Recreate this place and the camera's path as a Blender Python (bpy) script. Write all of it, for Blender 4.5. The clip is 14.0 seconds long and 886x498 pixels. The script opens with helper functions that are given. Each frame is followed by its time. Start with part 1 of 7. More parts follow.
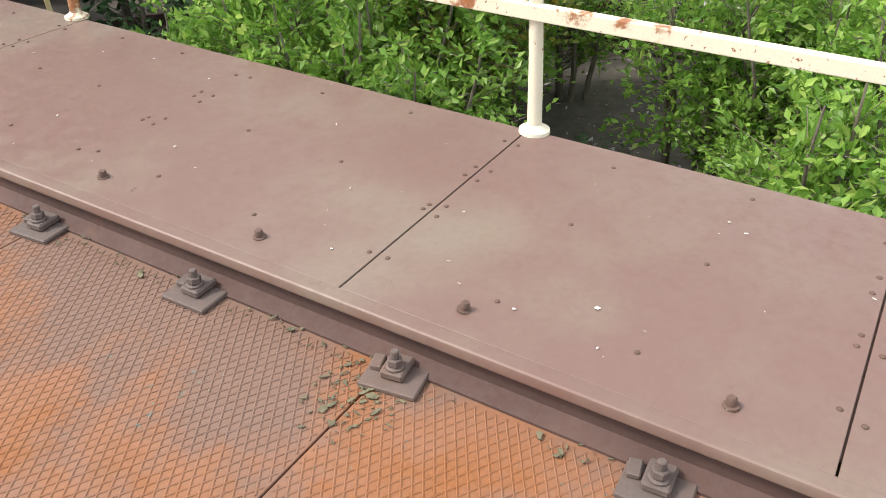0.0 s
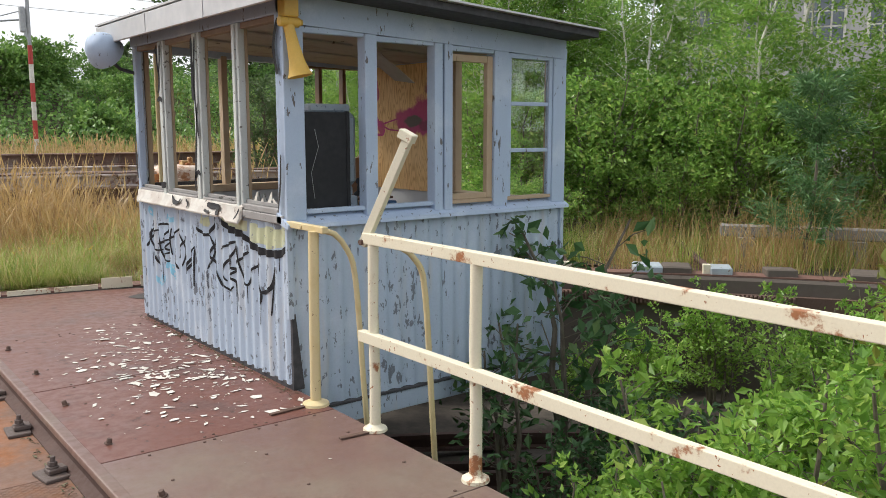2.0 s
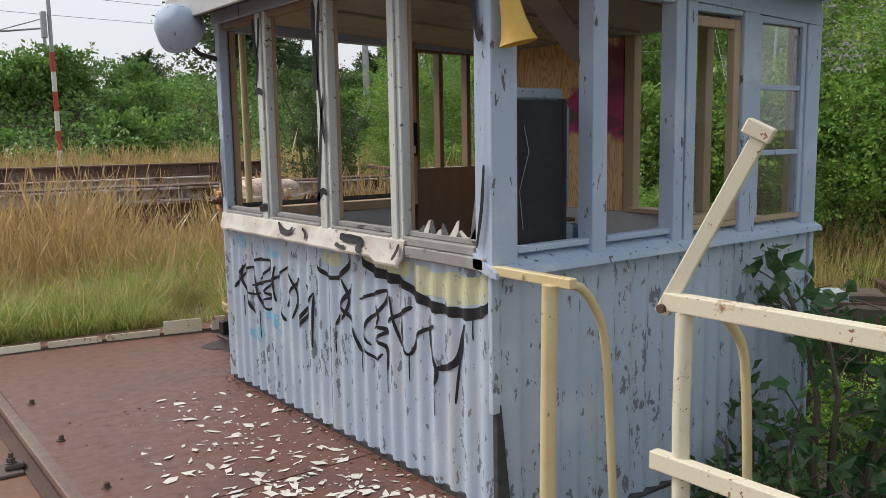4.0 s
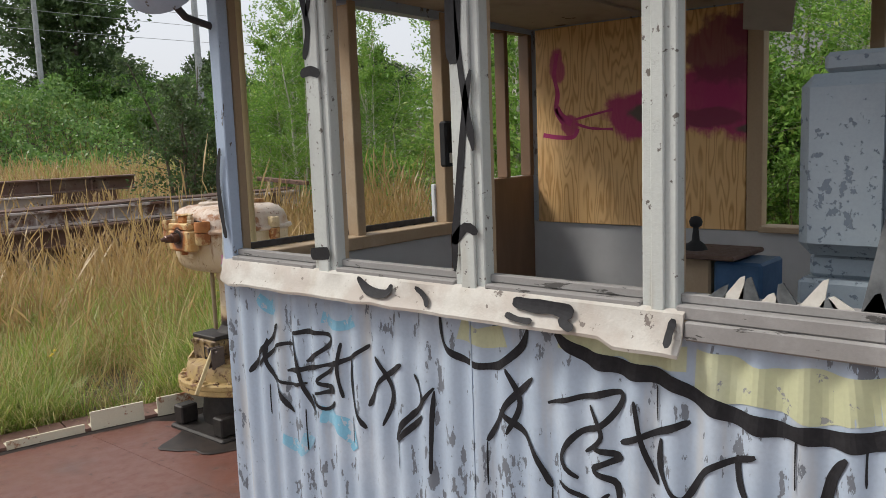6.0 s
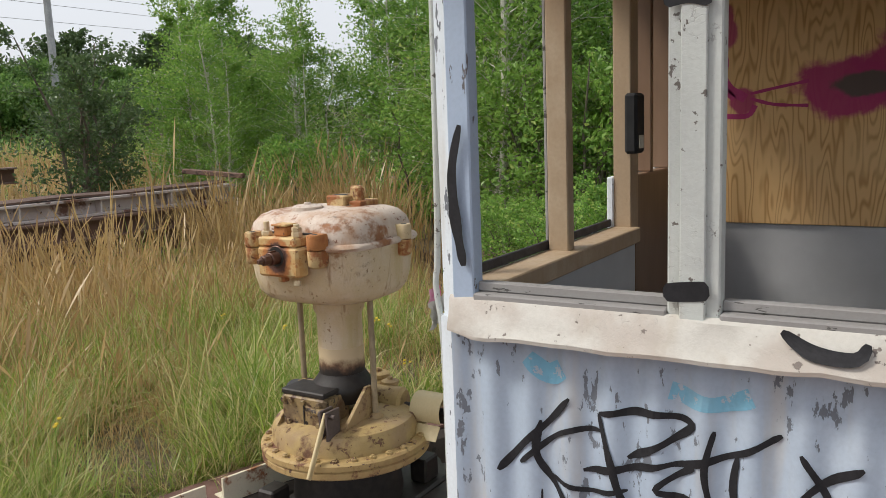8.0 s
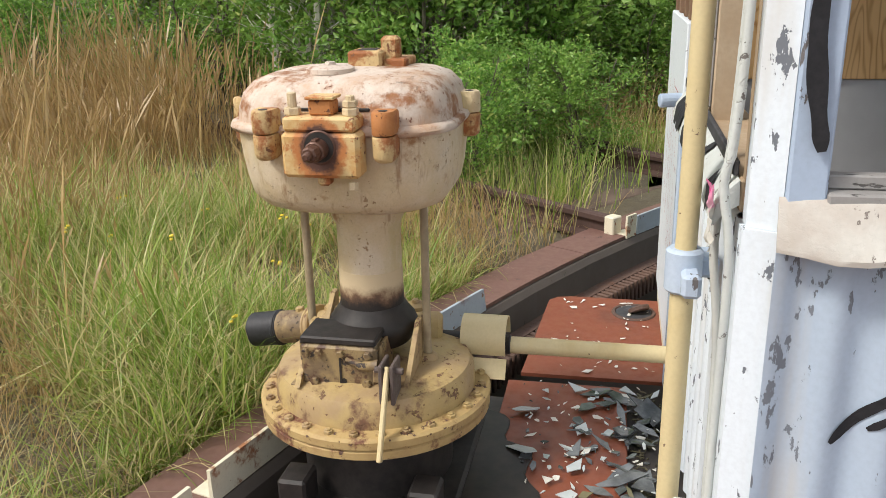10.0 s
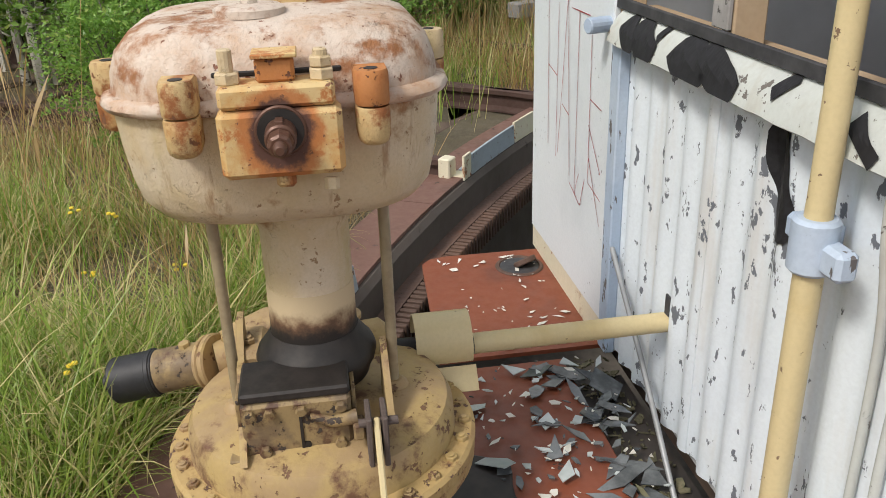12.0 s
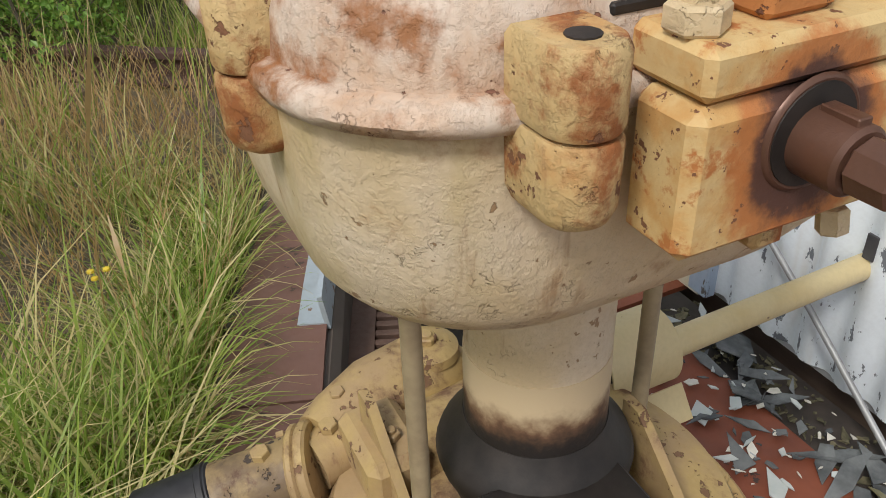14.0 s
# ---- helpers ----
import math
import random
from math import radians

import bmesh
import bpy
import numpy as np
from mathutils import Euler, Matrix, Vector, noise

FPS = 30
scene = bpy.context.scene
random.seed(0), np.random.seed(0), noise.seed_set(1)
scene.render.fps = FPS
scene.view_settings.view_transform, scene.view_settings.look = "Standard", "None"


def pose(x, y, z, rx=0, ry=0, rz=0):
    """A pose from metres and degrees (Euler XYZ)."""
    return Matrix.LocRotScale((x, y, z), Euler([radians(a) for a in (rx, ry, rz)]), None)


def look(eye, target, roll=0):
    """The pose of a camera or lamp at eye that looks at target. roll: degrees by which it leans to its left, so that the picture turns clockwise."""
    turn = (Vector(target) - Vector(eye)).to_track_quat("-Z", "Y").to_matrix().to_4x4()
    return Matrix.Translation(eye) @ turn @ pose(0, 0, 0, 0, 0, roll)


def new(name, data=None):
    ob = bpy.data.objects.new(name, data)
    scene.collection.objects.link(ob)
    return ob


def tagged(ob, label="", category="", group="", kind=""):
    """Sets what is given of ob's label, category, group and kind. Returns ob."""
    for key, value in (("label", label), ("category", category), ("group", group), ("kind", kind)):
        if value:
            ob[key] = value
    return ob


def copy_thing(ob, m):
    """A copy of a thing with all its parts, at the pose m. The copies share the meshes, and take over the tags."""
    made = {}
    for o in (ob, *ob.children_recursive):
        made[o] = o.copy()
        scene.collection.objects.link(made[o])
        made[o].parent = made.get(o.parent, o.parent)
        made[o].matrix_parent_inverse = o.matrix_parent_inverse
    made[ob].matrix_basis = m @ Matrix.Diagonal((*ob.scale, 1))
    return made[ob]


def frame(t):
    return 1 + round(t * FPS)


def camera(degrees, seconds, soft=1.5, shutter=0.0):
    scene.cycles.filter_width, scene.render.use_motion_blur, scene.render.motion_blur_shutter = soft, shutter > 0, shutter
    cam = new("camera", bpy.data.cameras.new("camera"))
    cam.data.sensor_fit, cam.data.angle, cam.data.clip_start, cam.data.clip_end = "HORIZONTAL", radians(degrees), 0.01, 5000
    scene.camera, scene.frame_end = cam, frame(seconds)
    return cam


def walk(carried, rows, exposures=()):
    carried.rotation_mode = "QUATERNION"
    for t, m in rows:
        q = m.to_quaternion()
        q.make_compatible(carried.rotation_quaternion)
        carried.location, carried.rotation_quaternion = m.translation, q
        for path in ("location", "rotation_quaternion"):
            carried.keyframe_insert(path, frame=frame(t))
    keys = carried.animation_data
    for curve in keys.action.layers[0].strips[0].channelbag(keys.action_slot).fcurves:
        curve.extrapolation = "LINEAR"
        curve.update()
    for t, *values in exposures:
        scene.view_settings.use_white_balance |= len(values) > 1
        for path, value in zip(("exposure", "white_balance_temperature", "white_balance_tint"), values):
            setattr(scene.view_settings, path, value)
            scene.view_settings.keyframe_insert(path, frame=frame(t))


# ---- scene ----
cam = camera(55.8, 14.0, soft=0.7)
PATH = [
    (0, (0.145, 0.166, 1.419), (1.572, 1.027, 0.314), 0.0),
    (0.5, (0.242, 0.417, 1.467), (1.705, 1.536, 0.687), 0.1),
    (1, (0.456, 0.714, 1.444), (1.872, 2.024, 0.914), 0.0),
    (1.5, (0.581, 1.015, 1.471), (1.868, 2.503, 1.111), 0.0),
    (2, (0.646, 1.445, 1.497), (1.866, 3.004, 1.215), -0.0),
    (2.5, (0.756, 1.907, 1.481), (1.905, 3.521, 1.211), -0.2),
    (2.7, (0.795, 2.093, 1.492), (1.889, 3.745, 1.219), -0.3),
    (4.8, (0.944, 4.17, 1.458), (2.266, 5.647, 1.195), -1.5),
    (5, (0.976, 4.379, 1.466), (2.331, 5.826, 1.204), -1.6),
    (5.5, (0.963, 4.861, 1.475), (2.378, 6.248, 1.202), -1.9),
    (6, (0.929, 5.335, 1.483), (2.422, 6.639, 1.217), -2.1),
    (6.5, (0.936, 5.833, 1.516), (2.423, 7.144, 1.248), -2.6),
    (7, (0.91, 6.266, 1.482), (2.471, 7.49, 1.224), -1.8),
    (7.5, (0.962, 6.705, 1.487), (2.599, 7.819, 1.201), -2.4),
    (7.7, (0.997, 6.853, 1.486), (2.647, 7.944, 1.198), -2.3),
    (9.8, (1.308, 8.341, 1.414), (3.179, 8.731, 0.824), -1.1),
    (10, (1.42, 8.438, 1.406), (3.277, 8.83, 0.776), -1.3),
    (10.5, (1.58, 8.674, 1.39), (3.42, 9.092, 0.727), -2.2),
    (11, (1.637, 8.881, 1.387), (3.493, 9.133, 0.687), -1.7),
    (11.5, (1.703, 9.01, 1.41), (3.55, 8.954, 0.647), -1.8),
    (12, (1.965, 9.042, 1.363), (3.779, 8.777, 0.563), -1.9),
    (12.5, (2.2, 9.058, 1.367), (3.985, 8.694, 0.541), -1.5),
    (13, (2.354, 9.195, 1.305), (4.098, 8.749, 0.434), -1.1),
    (13.5, (2.581, 9.407, 1.325), (4.205, 8.81, 0.322), -1.2),
    (14, (2.881, 9.511, 1.261), (4.402, 8.801, 0.174), -2.2),
]
walk(cam, [(t, look(e, g, r)) for t, e, g, r in PATH],
     [(0, 0.8), (1.0, 0.87), (1.6, 0.77), (2.0, 0.27), (2.5, -0.14), (5.0, -0.12), (7.5, -0.12), (10.0, 0.25), (11.0, 0.22), (12.5, -0.12), (14.0, -0.2)])

# ---- world and sun ----
world = bpy.data.worlds.new("sky")
scene.world = world
world.use_nodes = True
wn = world.node_tree
wn.nodes.clear()
w_out = wn.nodes.new("ShaderNodeOutputWorld")
w_bg = wn.nodes.new("ShaderNodeBackground")
w_sky = wn.nodes.new("ShaderNodeTexSky")
w_sky.sky_type = "NISHITA"
w_sky.sun_disc = False
w_sky.sun_elevation = radians(48)
w_sky.sun_rotation = radians(-35)
w_sky.dust_density = 6.0
w_sky.air_density = 1.0
w_mix = wn.nodes.new("ShaderNodeMix")
w_mix.data_type = "RGBA"
w_mix.inputs[0].default_value = 0.72
w_mix.inputs[7].default_value = (9.3, 9.6, 10.2, 1)
wn.links.new(w_sky.outputs[0], w_mix.inputs[6])
wn.links.new(w_mix.outputs[2], w_bg.inputs[0])
w_bg.inputs[1].default_value = 0.115
wn.links.new(w_bg.outputs[0], w_out.inputs[0])

sun_data = bpy.data.lights.new("sun", "SUN")
sun_data.energy = 2.6
sun_data.angle = radians(12)
sun_data.color = (1.0, 0.95, 0.88)
sun = new("sun", sun_data)
sun.matrix_basis = look((-8, 11, 16), (0, 0, 0))


# ---- mesh helpers ----
class Geo:
    """Vertices and faces of one part."""

    def __init__(self):
        self.v, self.f = [], []

    def add(self, verts, faces):
        k = len(self.v)
        self.v.extend(tuple(p) for p in verts)
        self.f.extend(tuple(i + k for i in face) for face in faces)
        return self

    def box(self, x0, x1, y0, y1, z0, z1, b=0.004, m=None):
        """A box with chamfered edges, turned by m."""
        c = Vector(((x0 + x1) / 2, (y0 + y1) / 2, (z0 + z1) / 2))
        h = (abs(x1 - x0) / 2, abs(y1 - y0) / 2, abs(z1 - z0) / 2)
        b = min(b, *(0.45 * a for a in h))
        ids, verts = {}, []
        for sx in (-1, 1):
            for sy in (-1, 1):
                for sz in (-1, 1):
                    s = (sx, sy, sz)
                    for a in range(3):
                        p = [s[i] * (h[i] if i == a else h[i] - b) for i in range(3)]
                        ids[s, a] = len(verts)
                        q = Vector(p) + c
                        verts.append(m @ q if m else q)
        faces = []
        for a in range(3):
            u, w = [i for i in range(3) if i != a]
            for sa in (-1, 1):
                ring = []
                for su, sw in ((-1, -1), (1, -1), (1, 1), (-1, 1)):
                    s = [0, 0, 0]
                    s[a], s[u], s[w] = sa, su, sw
                    ring.append(ids[tuple(s), a])
                faces.append(ring if (sa > 0) == (a != 1) else ring[::-1])
            for su in (-1, 1):
                for sw in (-1, 1):
                    s0, s1 = [0, 0, 0], [0, 0, 0]
                    s0[a], s1[a] = -1, 1
                    s0[u] = s1[u] = su
                    s0[w] = s1[w] = sw
                    s0, s1 = tuple(s0), tuple(s1)
                    faces.append((ids[s0, u], ids[s1, u], ids[s1, w], ids[s0, w]))
        for sx in (-1, 1):
            for sy in (-1, 1):
                for sz in (-1, 1):
                    faces.append(tuple(ids[(sx, sy, sz), a] for a in range(3)))
        return self.add(verts, faces)

    def rings(self, rings, cap0=True, cap1=True, closed=True):
        """A skin over rings of equal counts."""
        n = len(rings[0])
        verts = [p for r in rings for p in r]
        faces = []
        for i in range(len(rings) - 1):
            for j in range(n if closed else n - 1):
                k = (j + 1) % n
                faces.append((i * n + j, i * n + k, (i + 1) * n + k, (i + 1) * n + j))
        if cap0:
            faces.append(tuple(range(n))[::-1])
        if cap1:
            faces.append(tuple((len(rings) - 1) * n + j for j in range(n)))
        return self.add(verts, faces)

    def cyl(self, p0, p1, r0, r1=None, n=16, bev=0.0):
        p0, p1 = Vector(p0), Vector(p1)
        d = p1 - p0
        length = d.length
        m = d.to_track_quat("Z", "Y").to_matrix()
        r1 = r0 if r1 is None else r1
        prof = [(r0, 0), (r1, length)] if bev == 0 else [(r0 - bev, 0), (r0, bev), (r1, length - bev), (r1 - bev, length)]
        return self.rings([[p0 + m @ Vector((r * math.cos(2 * math.pi * j / n), r * math.sin(2 * math.pi * j / n), z)) for j in range(n)] for r, z in prof])

    def tube(self, pts, r, n=10):
        pts = [Vector(p) for p in pts]
        rs = r if isinstance(r, (list, tuple)) else [r] * len(pts)
        out = []
        for i, p in enumerate(pts):
            d = (pts[min(i + 1, len(pts) - 1)] - pts[max(i - 1, 0)]).normalized()
            side = d.cross(Vector((0.31, 0.17, 0.93))).normalized()
            up = side.cross(d)
            out.append([p + rs[i] * (side * math.cos(2 * math.pi * j / n) + up * math.sin(2 * math.pi * j / n)) for j in range(n)])
        return self.rings(out)

    def lathe(self, c, prof, n=40, m=None):
        """Profile of (radius, height) turned about the upright line through c."""
        c = Vector(c)
        rr = []
        for r, z in prof:
            ring = [Vector((r * math.cos(2 * math.pi * j / n), r * math.sin(2 * math.pi * j / n), z)) for j in range(n)]
            rr.append([c + (m @ p if m else p) for p in ring])
        return self.rings(rr)

    def hexbolt(self, p, up, r, h, stud=0.0):
        """Hexagonal nut with an optional stud end."""
        p, up = Vector(p), Vector(up).normalized()
        self.cyl(p, p + up * h, r, n=6, bev=r * 0.12)
        if stud:
            self.cyl(p + up * h, p + up * (h + stud), r * 0.55, n=10, bev=r * 0.1)
        return self


def mesh_of(geo, name, smooth=0.0):
    me = bpy.data.meshes.new(name)
    me.from_pydata([tuple(p) for p in geo.v], [], geo.f)
    me.update()
    bm = bmesh.new()
    bm.from_mesh(me)
    bmesh.ops.recalc_face_normals(bm, faces=bm.faces)
    bm.to_mesh(me)
    bm.free()
    if smooth:
        for p in me.polygons:
            p.use_smooth = True
        me.set_sharp_from_angle(angle=radians(smooth))
    return me


def part(name, geo, material, parent=None, label="", smooth=0.0):
    """One mesh object, under a thing or a part. Geometry is in world metres."""
    me = mesh_of(geo, name, smooth)
    me.materials.append(material)
    ob = new(name, me)
    if parent:
        ob.parent = parent
        if parent.type == "EMPTY":
            ob.matrix_parent_inverse = parent.matrix_basis.inverted()
    if label:
        ob["label"] = label
    return ob


def thing(name, at, label, category, group="", kind=""):
    ob = new(name)
    ob.empty_display_size = 0.1
    ob.matrix_basis = Matrix.Translation(at)
    return tagged(ob, label, category, group, kind)


def curve_points(pts, step=0.012):
    """Smooth line through points of any dimension."""
    P = [np.array(p, float) for p in pts]
    out = []
    for i in range(len(P) - 1):
        a, b, c, d = P[max(i - 1, 0)], P[i], P[i + 1], P[min(i + 2, len(P) - 1)]
        n = max(2, int(np.linalg.norm(c - b) / step))
        for k in range(n):
            t = k / n
            out.append(0.5 * (2 * b + (c - a) * t + (2 * a - 5 * b + 4 * c - d) * t * t + (3 * b - a - 3 * c + d) * t ** 3))
    out.append(P[-1])
    return out


# ---- materials ----
def start(name):
    m = bpy.data.materials.new(name)
    m.use_nodes = True
    nt = m.node_tree
    b = nt.nodes["Principled BSDF"]
    g = nt.nodes.new("ShaderNodeNewGeometry")
    return m, nt, b, g.outputs["Position"]


def noise_of(nt, vec, scale, detail=4.0, rough=0.55, stretch=None, distort=0.0):
    if stretch:
        mp = nt.nodes.new("ShaderNodeMapping")
        mp.inputs["Scale"].default_value = stretch
        nt.links.new(vec, mp.inputs[0])
        vec = mp.outputs[0]
    n = nt.nodes.new("ShaderNodeTexNoise")
    n.inputs["Scale"].default_value = scale
    n.inputs["Detail"].default_value = detail
    n.inputs["Roughness"].default_value = rough
    n.inputs["Distortion"].default_value = distort
    nt.links.new(vec, n.inputs["Vector"])
    return n.outputs["Fac"]


def ramp_of(nt, fac, a, b, v0=0.0, v1=1.0):
    r = nt.nodes.new("ShaderNodeMapRange")
    r.interpolation_type = "SMOOTHSTEP"
    r.inputs[1].default_value, r.inputs[2].default_value = a, b
    r.inputs[3].default_value, r.inputs[4].default_value = v0, v1
    nt.links.new(fac, r.inputs[0])
    return r.outputs[0]


def mix_of(nt, fac, a, b):
    n = nt.nodes.new("ShaderNodeMix")
    n.data_type = "RGBA"
    for sock, val in ((n.inputs[0], fac), (n.inputs[6], a), (n.inputs[7], b)):
        if isinstance(val, bpy.types.NodeSocket):
            nt.links.new(val, sock)
        elif isinstance(val, (int, float)):
            sock.default_value = val
        else:
            sock.default_value = (*val, 1)
    return n.outputs[2]


def math_of(nt, op, a, b=0.0):
    n = nt.nodes.new("ShaderNodeMath")
    n.operation = op
    for sock, val in ((n.inputs[0], a), (n.inputs[1], b)):
        if isinstance(val, bpy.types.NodeSocket):
            nt.links.new(val, sock)
        else:
            sock.default_value = val
    return n.outputs[0]


def bump_of(nt, b, height, strength=0.3, dist=0.01):
    n = nt.nodes.new("ShaderNodeBump")
    n.inputs["Strength"].default_value = strength
    n.inputs["Distance"].default_value = dist
    nt.links.new(height, n.inputs["Height"])
    nt.links.new(n.outputs[0], b.inputs["Normal"])


def worn(name, paint, shade, under, rust=None, grain=45.0, chips=0.64, stain=2.5, stains=(0.5, 0.72), rust_at=(0.6, 0.75),
         rough=0.55, metal=0.0, relief=0.35, stretch=None, rust_scale=4.0, streak=None, crack=None, drip=None):
    """Aged paint: two tints, flakes off to what lies under it, rust blooms and fine relief."""
    m, nt, b, pos = start(name)
    big = noise_of(nt, pos, stain, 5, 0.6)
    col = mix_of(nt, ramp_of(nt, big, *stains), paint, shade)
    fine = noise_of(nt, pos, grain * 3, 3)
    col = mix_of(nt, ramp_of(nt, fine, 0.3, 0.8, 0.0, 0.25), col, [c * 0.72 for c in paint])
    if rust:
        rn = noise_of(nt, pos, rust_scale, 7, 0.68)
        rtint = mix_of(nt, noise_of(nt, pos, 60, 4), rust, [c * 0.45 for c in rust])
        col = mix_of(nt, ramp_of(nt, rn, *rust_at), col, rtint)
    if streak:
        sn = noise_of(nt, pos, 9, 4, 0.6, (1, 1, 0.12))
        col = mix_of(nt, ramp_of(nt, sn, 0.52, 0.75, 0, 0.6), col, streak)
    if drip:
        dn = noise_of(nt, pos, 24, 5, 0.65, (1, 1, 0.1))
        col = mix_of(nt, ramp_of(nt, dn, 0.58, 0.72, 0, 0.75), col, drip)
    cn = noise_of(nt, pos, grain, 6, 0.62, stretch)
    gate = noise_of(nt, pos, stain * 1.7, 3)
    chip = ramp_of(nt, math_of(nt, "ADD", cn, math_of(nt, "MULTIPLY", math_of(nt, "SUBTRACT", gate, 0.5), 0.35)), chips, chips + 0.02)
    col = mix_of(nt, chip, col, under)
    nt.links.new(col, b.inputs["Base Color"])
    nt.links.new(ramp_of(nt, cn, 0.3, 0.8, rough - 0.1, min(rough + 0.25, 1)), b.inputs["Roughness"])
    b.inputs["Metallic"].default_value = metal
    h = math_of(nt, "SUBTRACT", math_of(nt, "MULTIPLY", fine, 0.3), math_of(nt, "MULTIPLY", chip, 0.8))
    if crack:
        vo = nt.nodes.new("ShaderNodeTexVoronoi")
        vo.feature = "DISTANCE_TO_EDGE"
        vo.inputs["Scale"].default_value = crack * 2.2
        warp = nt.nodes.new("ShaderNodeMix")
        warp.data_type = "VECTOR"
        warp.inputs[0].default_value = 0.02
        nz = nt.nodes.new("ShaderNodeTexNoise")
        nz.inputs["Scale"].default_value = crack * 2.5
        nz.inputs["Detail"].default_value = 3
        nt.links.new(pos, nz.inputs["Vector"])
        nt.links.new(pos, warp.inputs[4])
        nt.links.new(nz.outputs["Color"], warp.inputs[5])
        nt.links.new(warp.outputs[1], vo.inputs["Vector"])
        where = ramp_of(nt, noise_of(nt, pos, crack * 0.16, 4, 0.6), 0.52, 0.64)
        line = math_of(nt, "MULTIPLY", ramp_of(nt, vo.outputs["Distance"], 0.015, 0.07, 1.0, 0.0), where)
        part_line = math_of(nt, "MULTIPLY", line, ramp_of(nt, noise_of(nt, pos, crack * 1.1, 3), 0.53, 0.62))
        nt.links.new(mix_of(nt, math_of(nt, "MULTIPLY", part_line, 0.36), col, [c * 0.55 for c in under]), b.inputs["Base Color"])
        h = math_of(nt, "SUBTRACT", h, math_of(nt, "MULTIPLY", part_line, 0.7))
        h = math_of(nt, "ADD", h, math_of(nt, "MULTIPLY", ramp_of(nt, noise_of(nt, pos, crack * 1.3, 6, 0.7), 0.42, 0.58), 0.22))
    bump_of(nt, b, h, relief, 0.003)
    return m


def plain(name, a, c, scale=30.0, rough=0.6, metal=0.0, relief=0.2, stretch=None, detail=5):
    m, nt, b, pos = start(name)
    n = noise_of(nt, pos, scale, detail, 0.6, stretch)
    n2 = noise_of(nt, pos, scale * 0.13, 3)
    col = mix_of(nt, ramp_of(nt, n, 0.3, 0.7), a, c)
    col = mix_of(nt, ramp_of(nt, n2, 0.35, 0.75, 0, 0.5), col, [v * 0.65 for v in a])
    nt.links.new(col, b.inputs["Base Color"])
    b.inputs["Roughness"].default_value = rough
    b.inputs["Metallic"].default_value = metal
    bump_of(nt, b, n, relief, 0.004)
    return m


def foliage(name, a, c, d, thin=0.35, dry=0.86):
    m, nt, b, pos = start(name)
    g = nt.nodes.new("ShaderNodeNewGeometry")
    o = nt.nodes.new("ShaderNodeObjectInfo")
    rnd = g.outputs["Random Per Island"]
    col = mix_of(nt, rnd, a, c)
    col = mix_of(nt, ramp_of(nt, rnd, dry, min(1.0, dry + 0.14), 0, 0.85), col, d)
    col = mix_of(nt, ramp_of(nt, o.outputs["Random"], 0.0, 1.0, 0.0, 0.35), col, [v * 0.6 for v in a])
    big = noise_of(nt, pos, 0.9, 2)
    col = mix_of(nt, ramp_of(nt, big, 0.4, 0.7, 0, 0.45), col, [v * 0.7 for v in c])
    nt.links.new(col, b.inputs["Base Color"])
    b.inputs["Roughness"].default_value = 0.4
    tr = nt.nodes.new("ShaderNodeBsdfTranslucent")
    nt.links.new(col, tr.inputs[0])
    mx = nt.nodes.new("ShaderNodeMixShader")
    mx.inputs[0].default_value = thin
    nt.links.new(b.outputs[0], mx.inputs[1])
    nt.links.new(tr.outputs[0], mx.inputs[2])
    nt.links.new(mx.outputs[0], nt.nodes["Material Output"].inputs[0])
    return m


def glass_mat():
    m, nt, b, pos = start("window_glass")
    b.inputs["Base Color"].default_value = (0.93, 0.97, 0.95, 1)
    b.inputs["Transmission Weight"].default_value = 1.0
    b.inputs["IOR"].default_value = 1.45
    nt.links.new(ramp_of(nt, noise_of(nt, pos, 6, 5), 0.5, 0.9, 0.0, 0.12), b.inputs["Roughness"])
    return m


M_deck = worn("deck_red_paint", (0.163, 0.097, 0.079), (0.19, 0.147, 0.112), (0.1, 0.06, 0.042), (0.18, 0.078, 0.056), grain=14, chips=0.72,
              stain=1.1, stains=(0.42, 0.7), rust_at=(0.62, 0.78), rough=0.42, relief=0.2, rust_scale=2.2)
M_deck_new = worn("deck_rust_red", (0.22, 0.062, 0.03), (0.13, 0.045, 0.03), (0.06, 0.04, 0.035), (0.28, 0.09, 0.04), grain=18, chips=0.7,
                  stain=2.0, rough=0.5, relief=0.25)
M_tread = worn("tread_plate_rust", (0.17, 0.1, 0.072), (0.24, 0.105, 0.05), (0.16, 0.15, 0.12), (0.31, 0.115, 0.034), grain=26, chips=0.7,
               stain=1.6, stains=(0.45, 0.6), rust_at=(0.5, 0.68), rough=0.75, relief=0.6, rust_scale=1.7)
M_rail = worn("dark_rail_steel", (0.075, 0.042, 0.034), (0.1, 0.056, 0.045), (0.05, 0.035, 0.03), (0.2, 0.085, 0.05), grain=40, chips=0.74, rough=0.85, relief=0.3)
M_dark_rust = worn("dark_rusty_iron", (0.1, 0.06, 0.045), (0.15, 0.085, 0.06), (0.05, 0.035, 0.03), (0.2, 0.08, 0.04), grain=50, chips=0.7, rough=0.75, relief=0.6)
M_clip = worn("clip_iron", (0.105, 0.08, 0.07), (0.15, 0.1, 0.08), (0.06, 0.05, 0.045), (0.16, 0.09, 0.06), grain=80, chips=0.72, rough=0.7, relief=0.6)
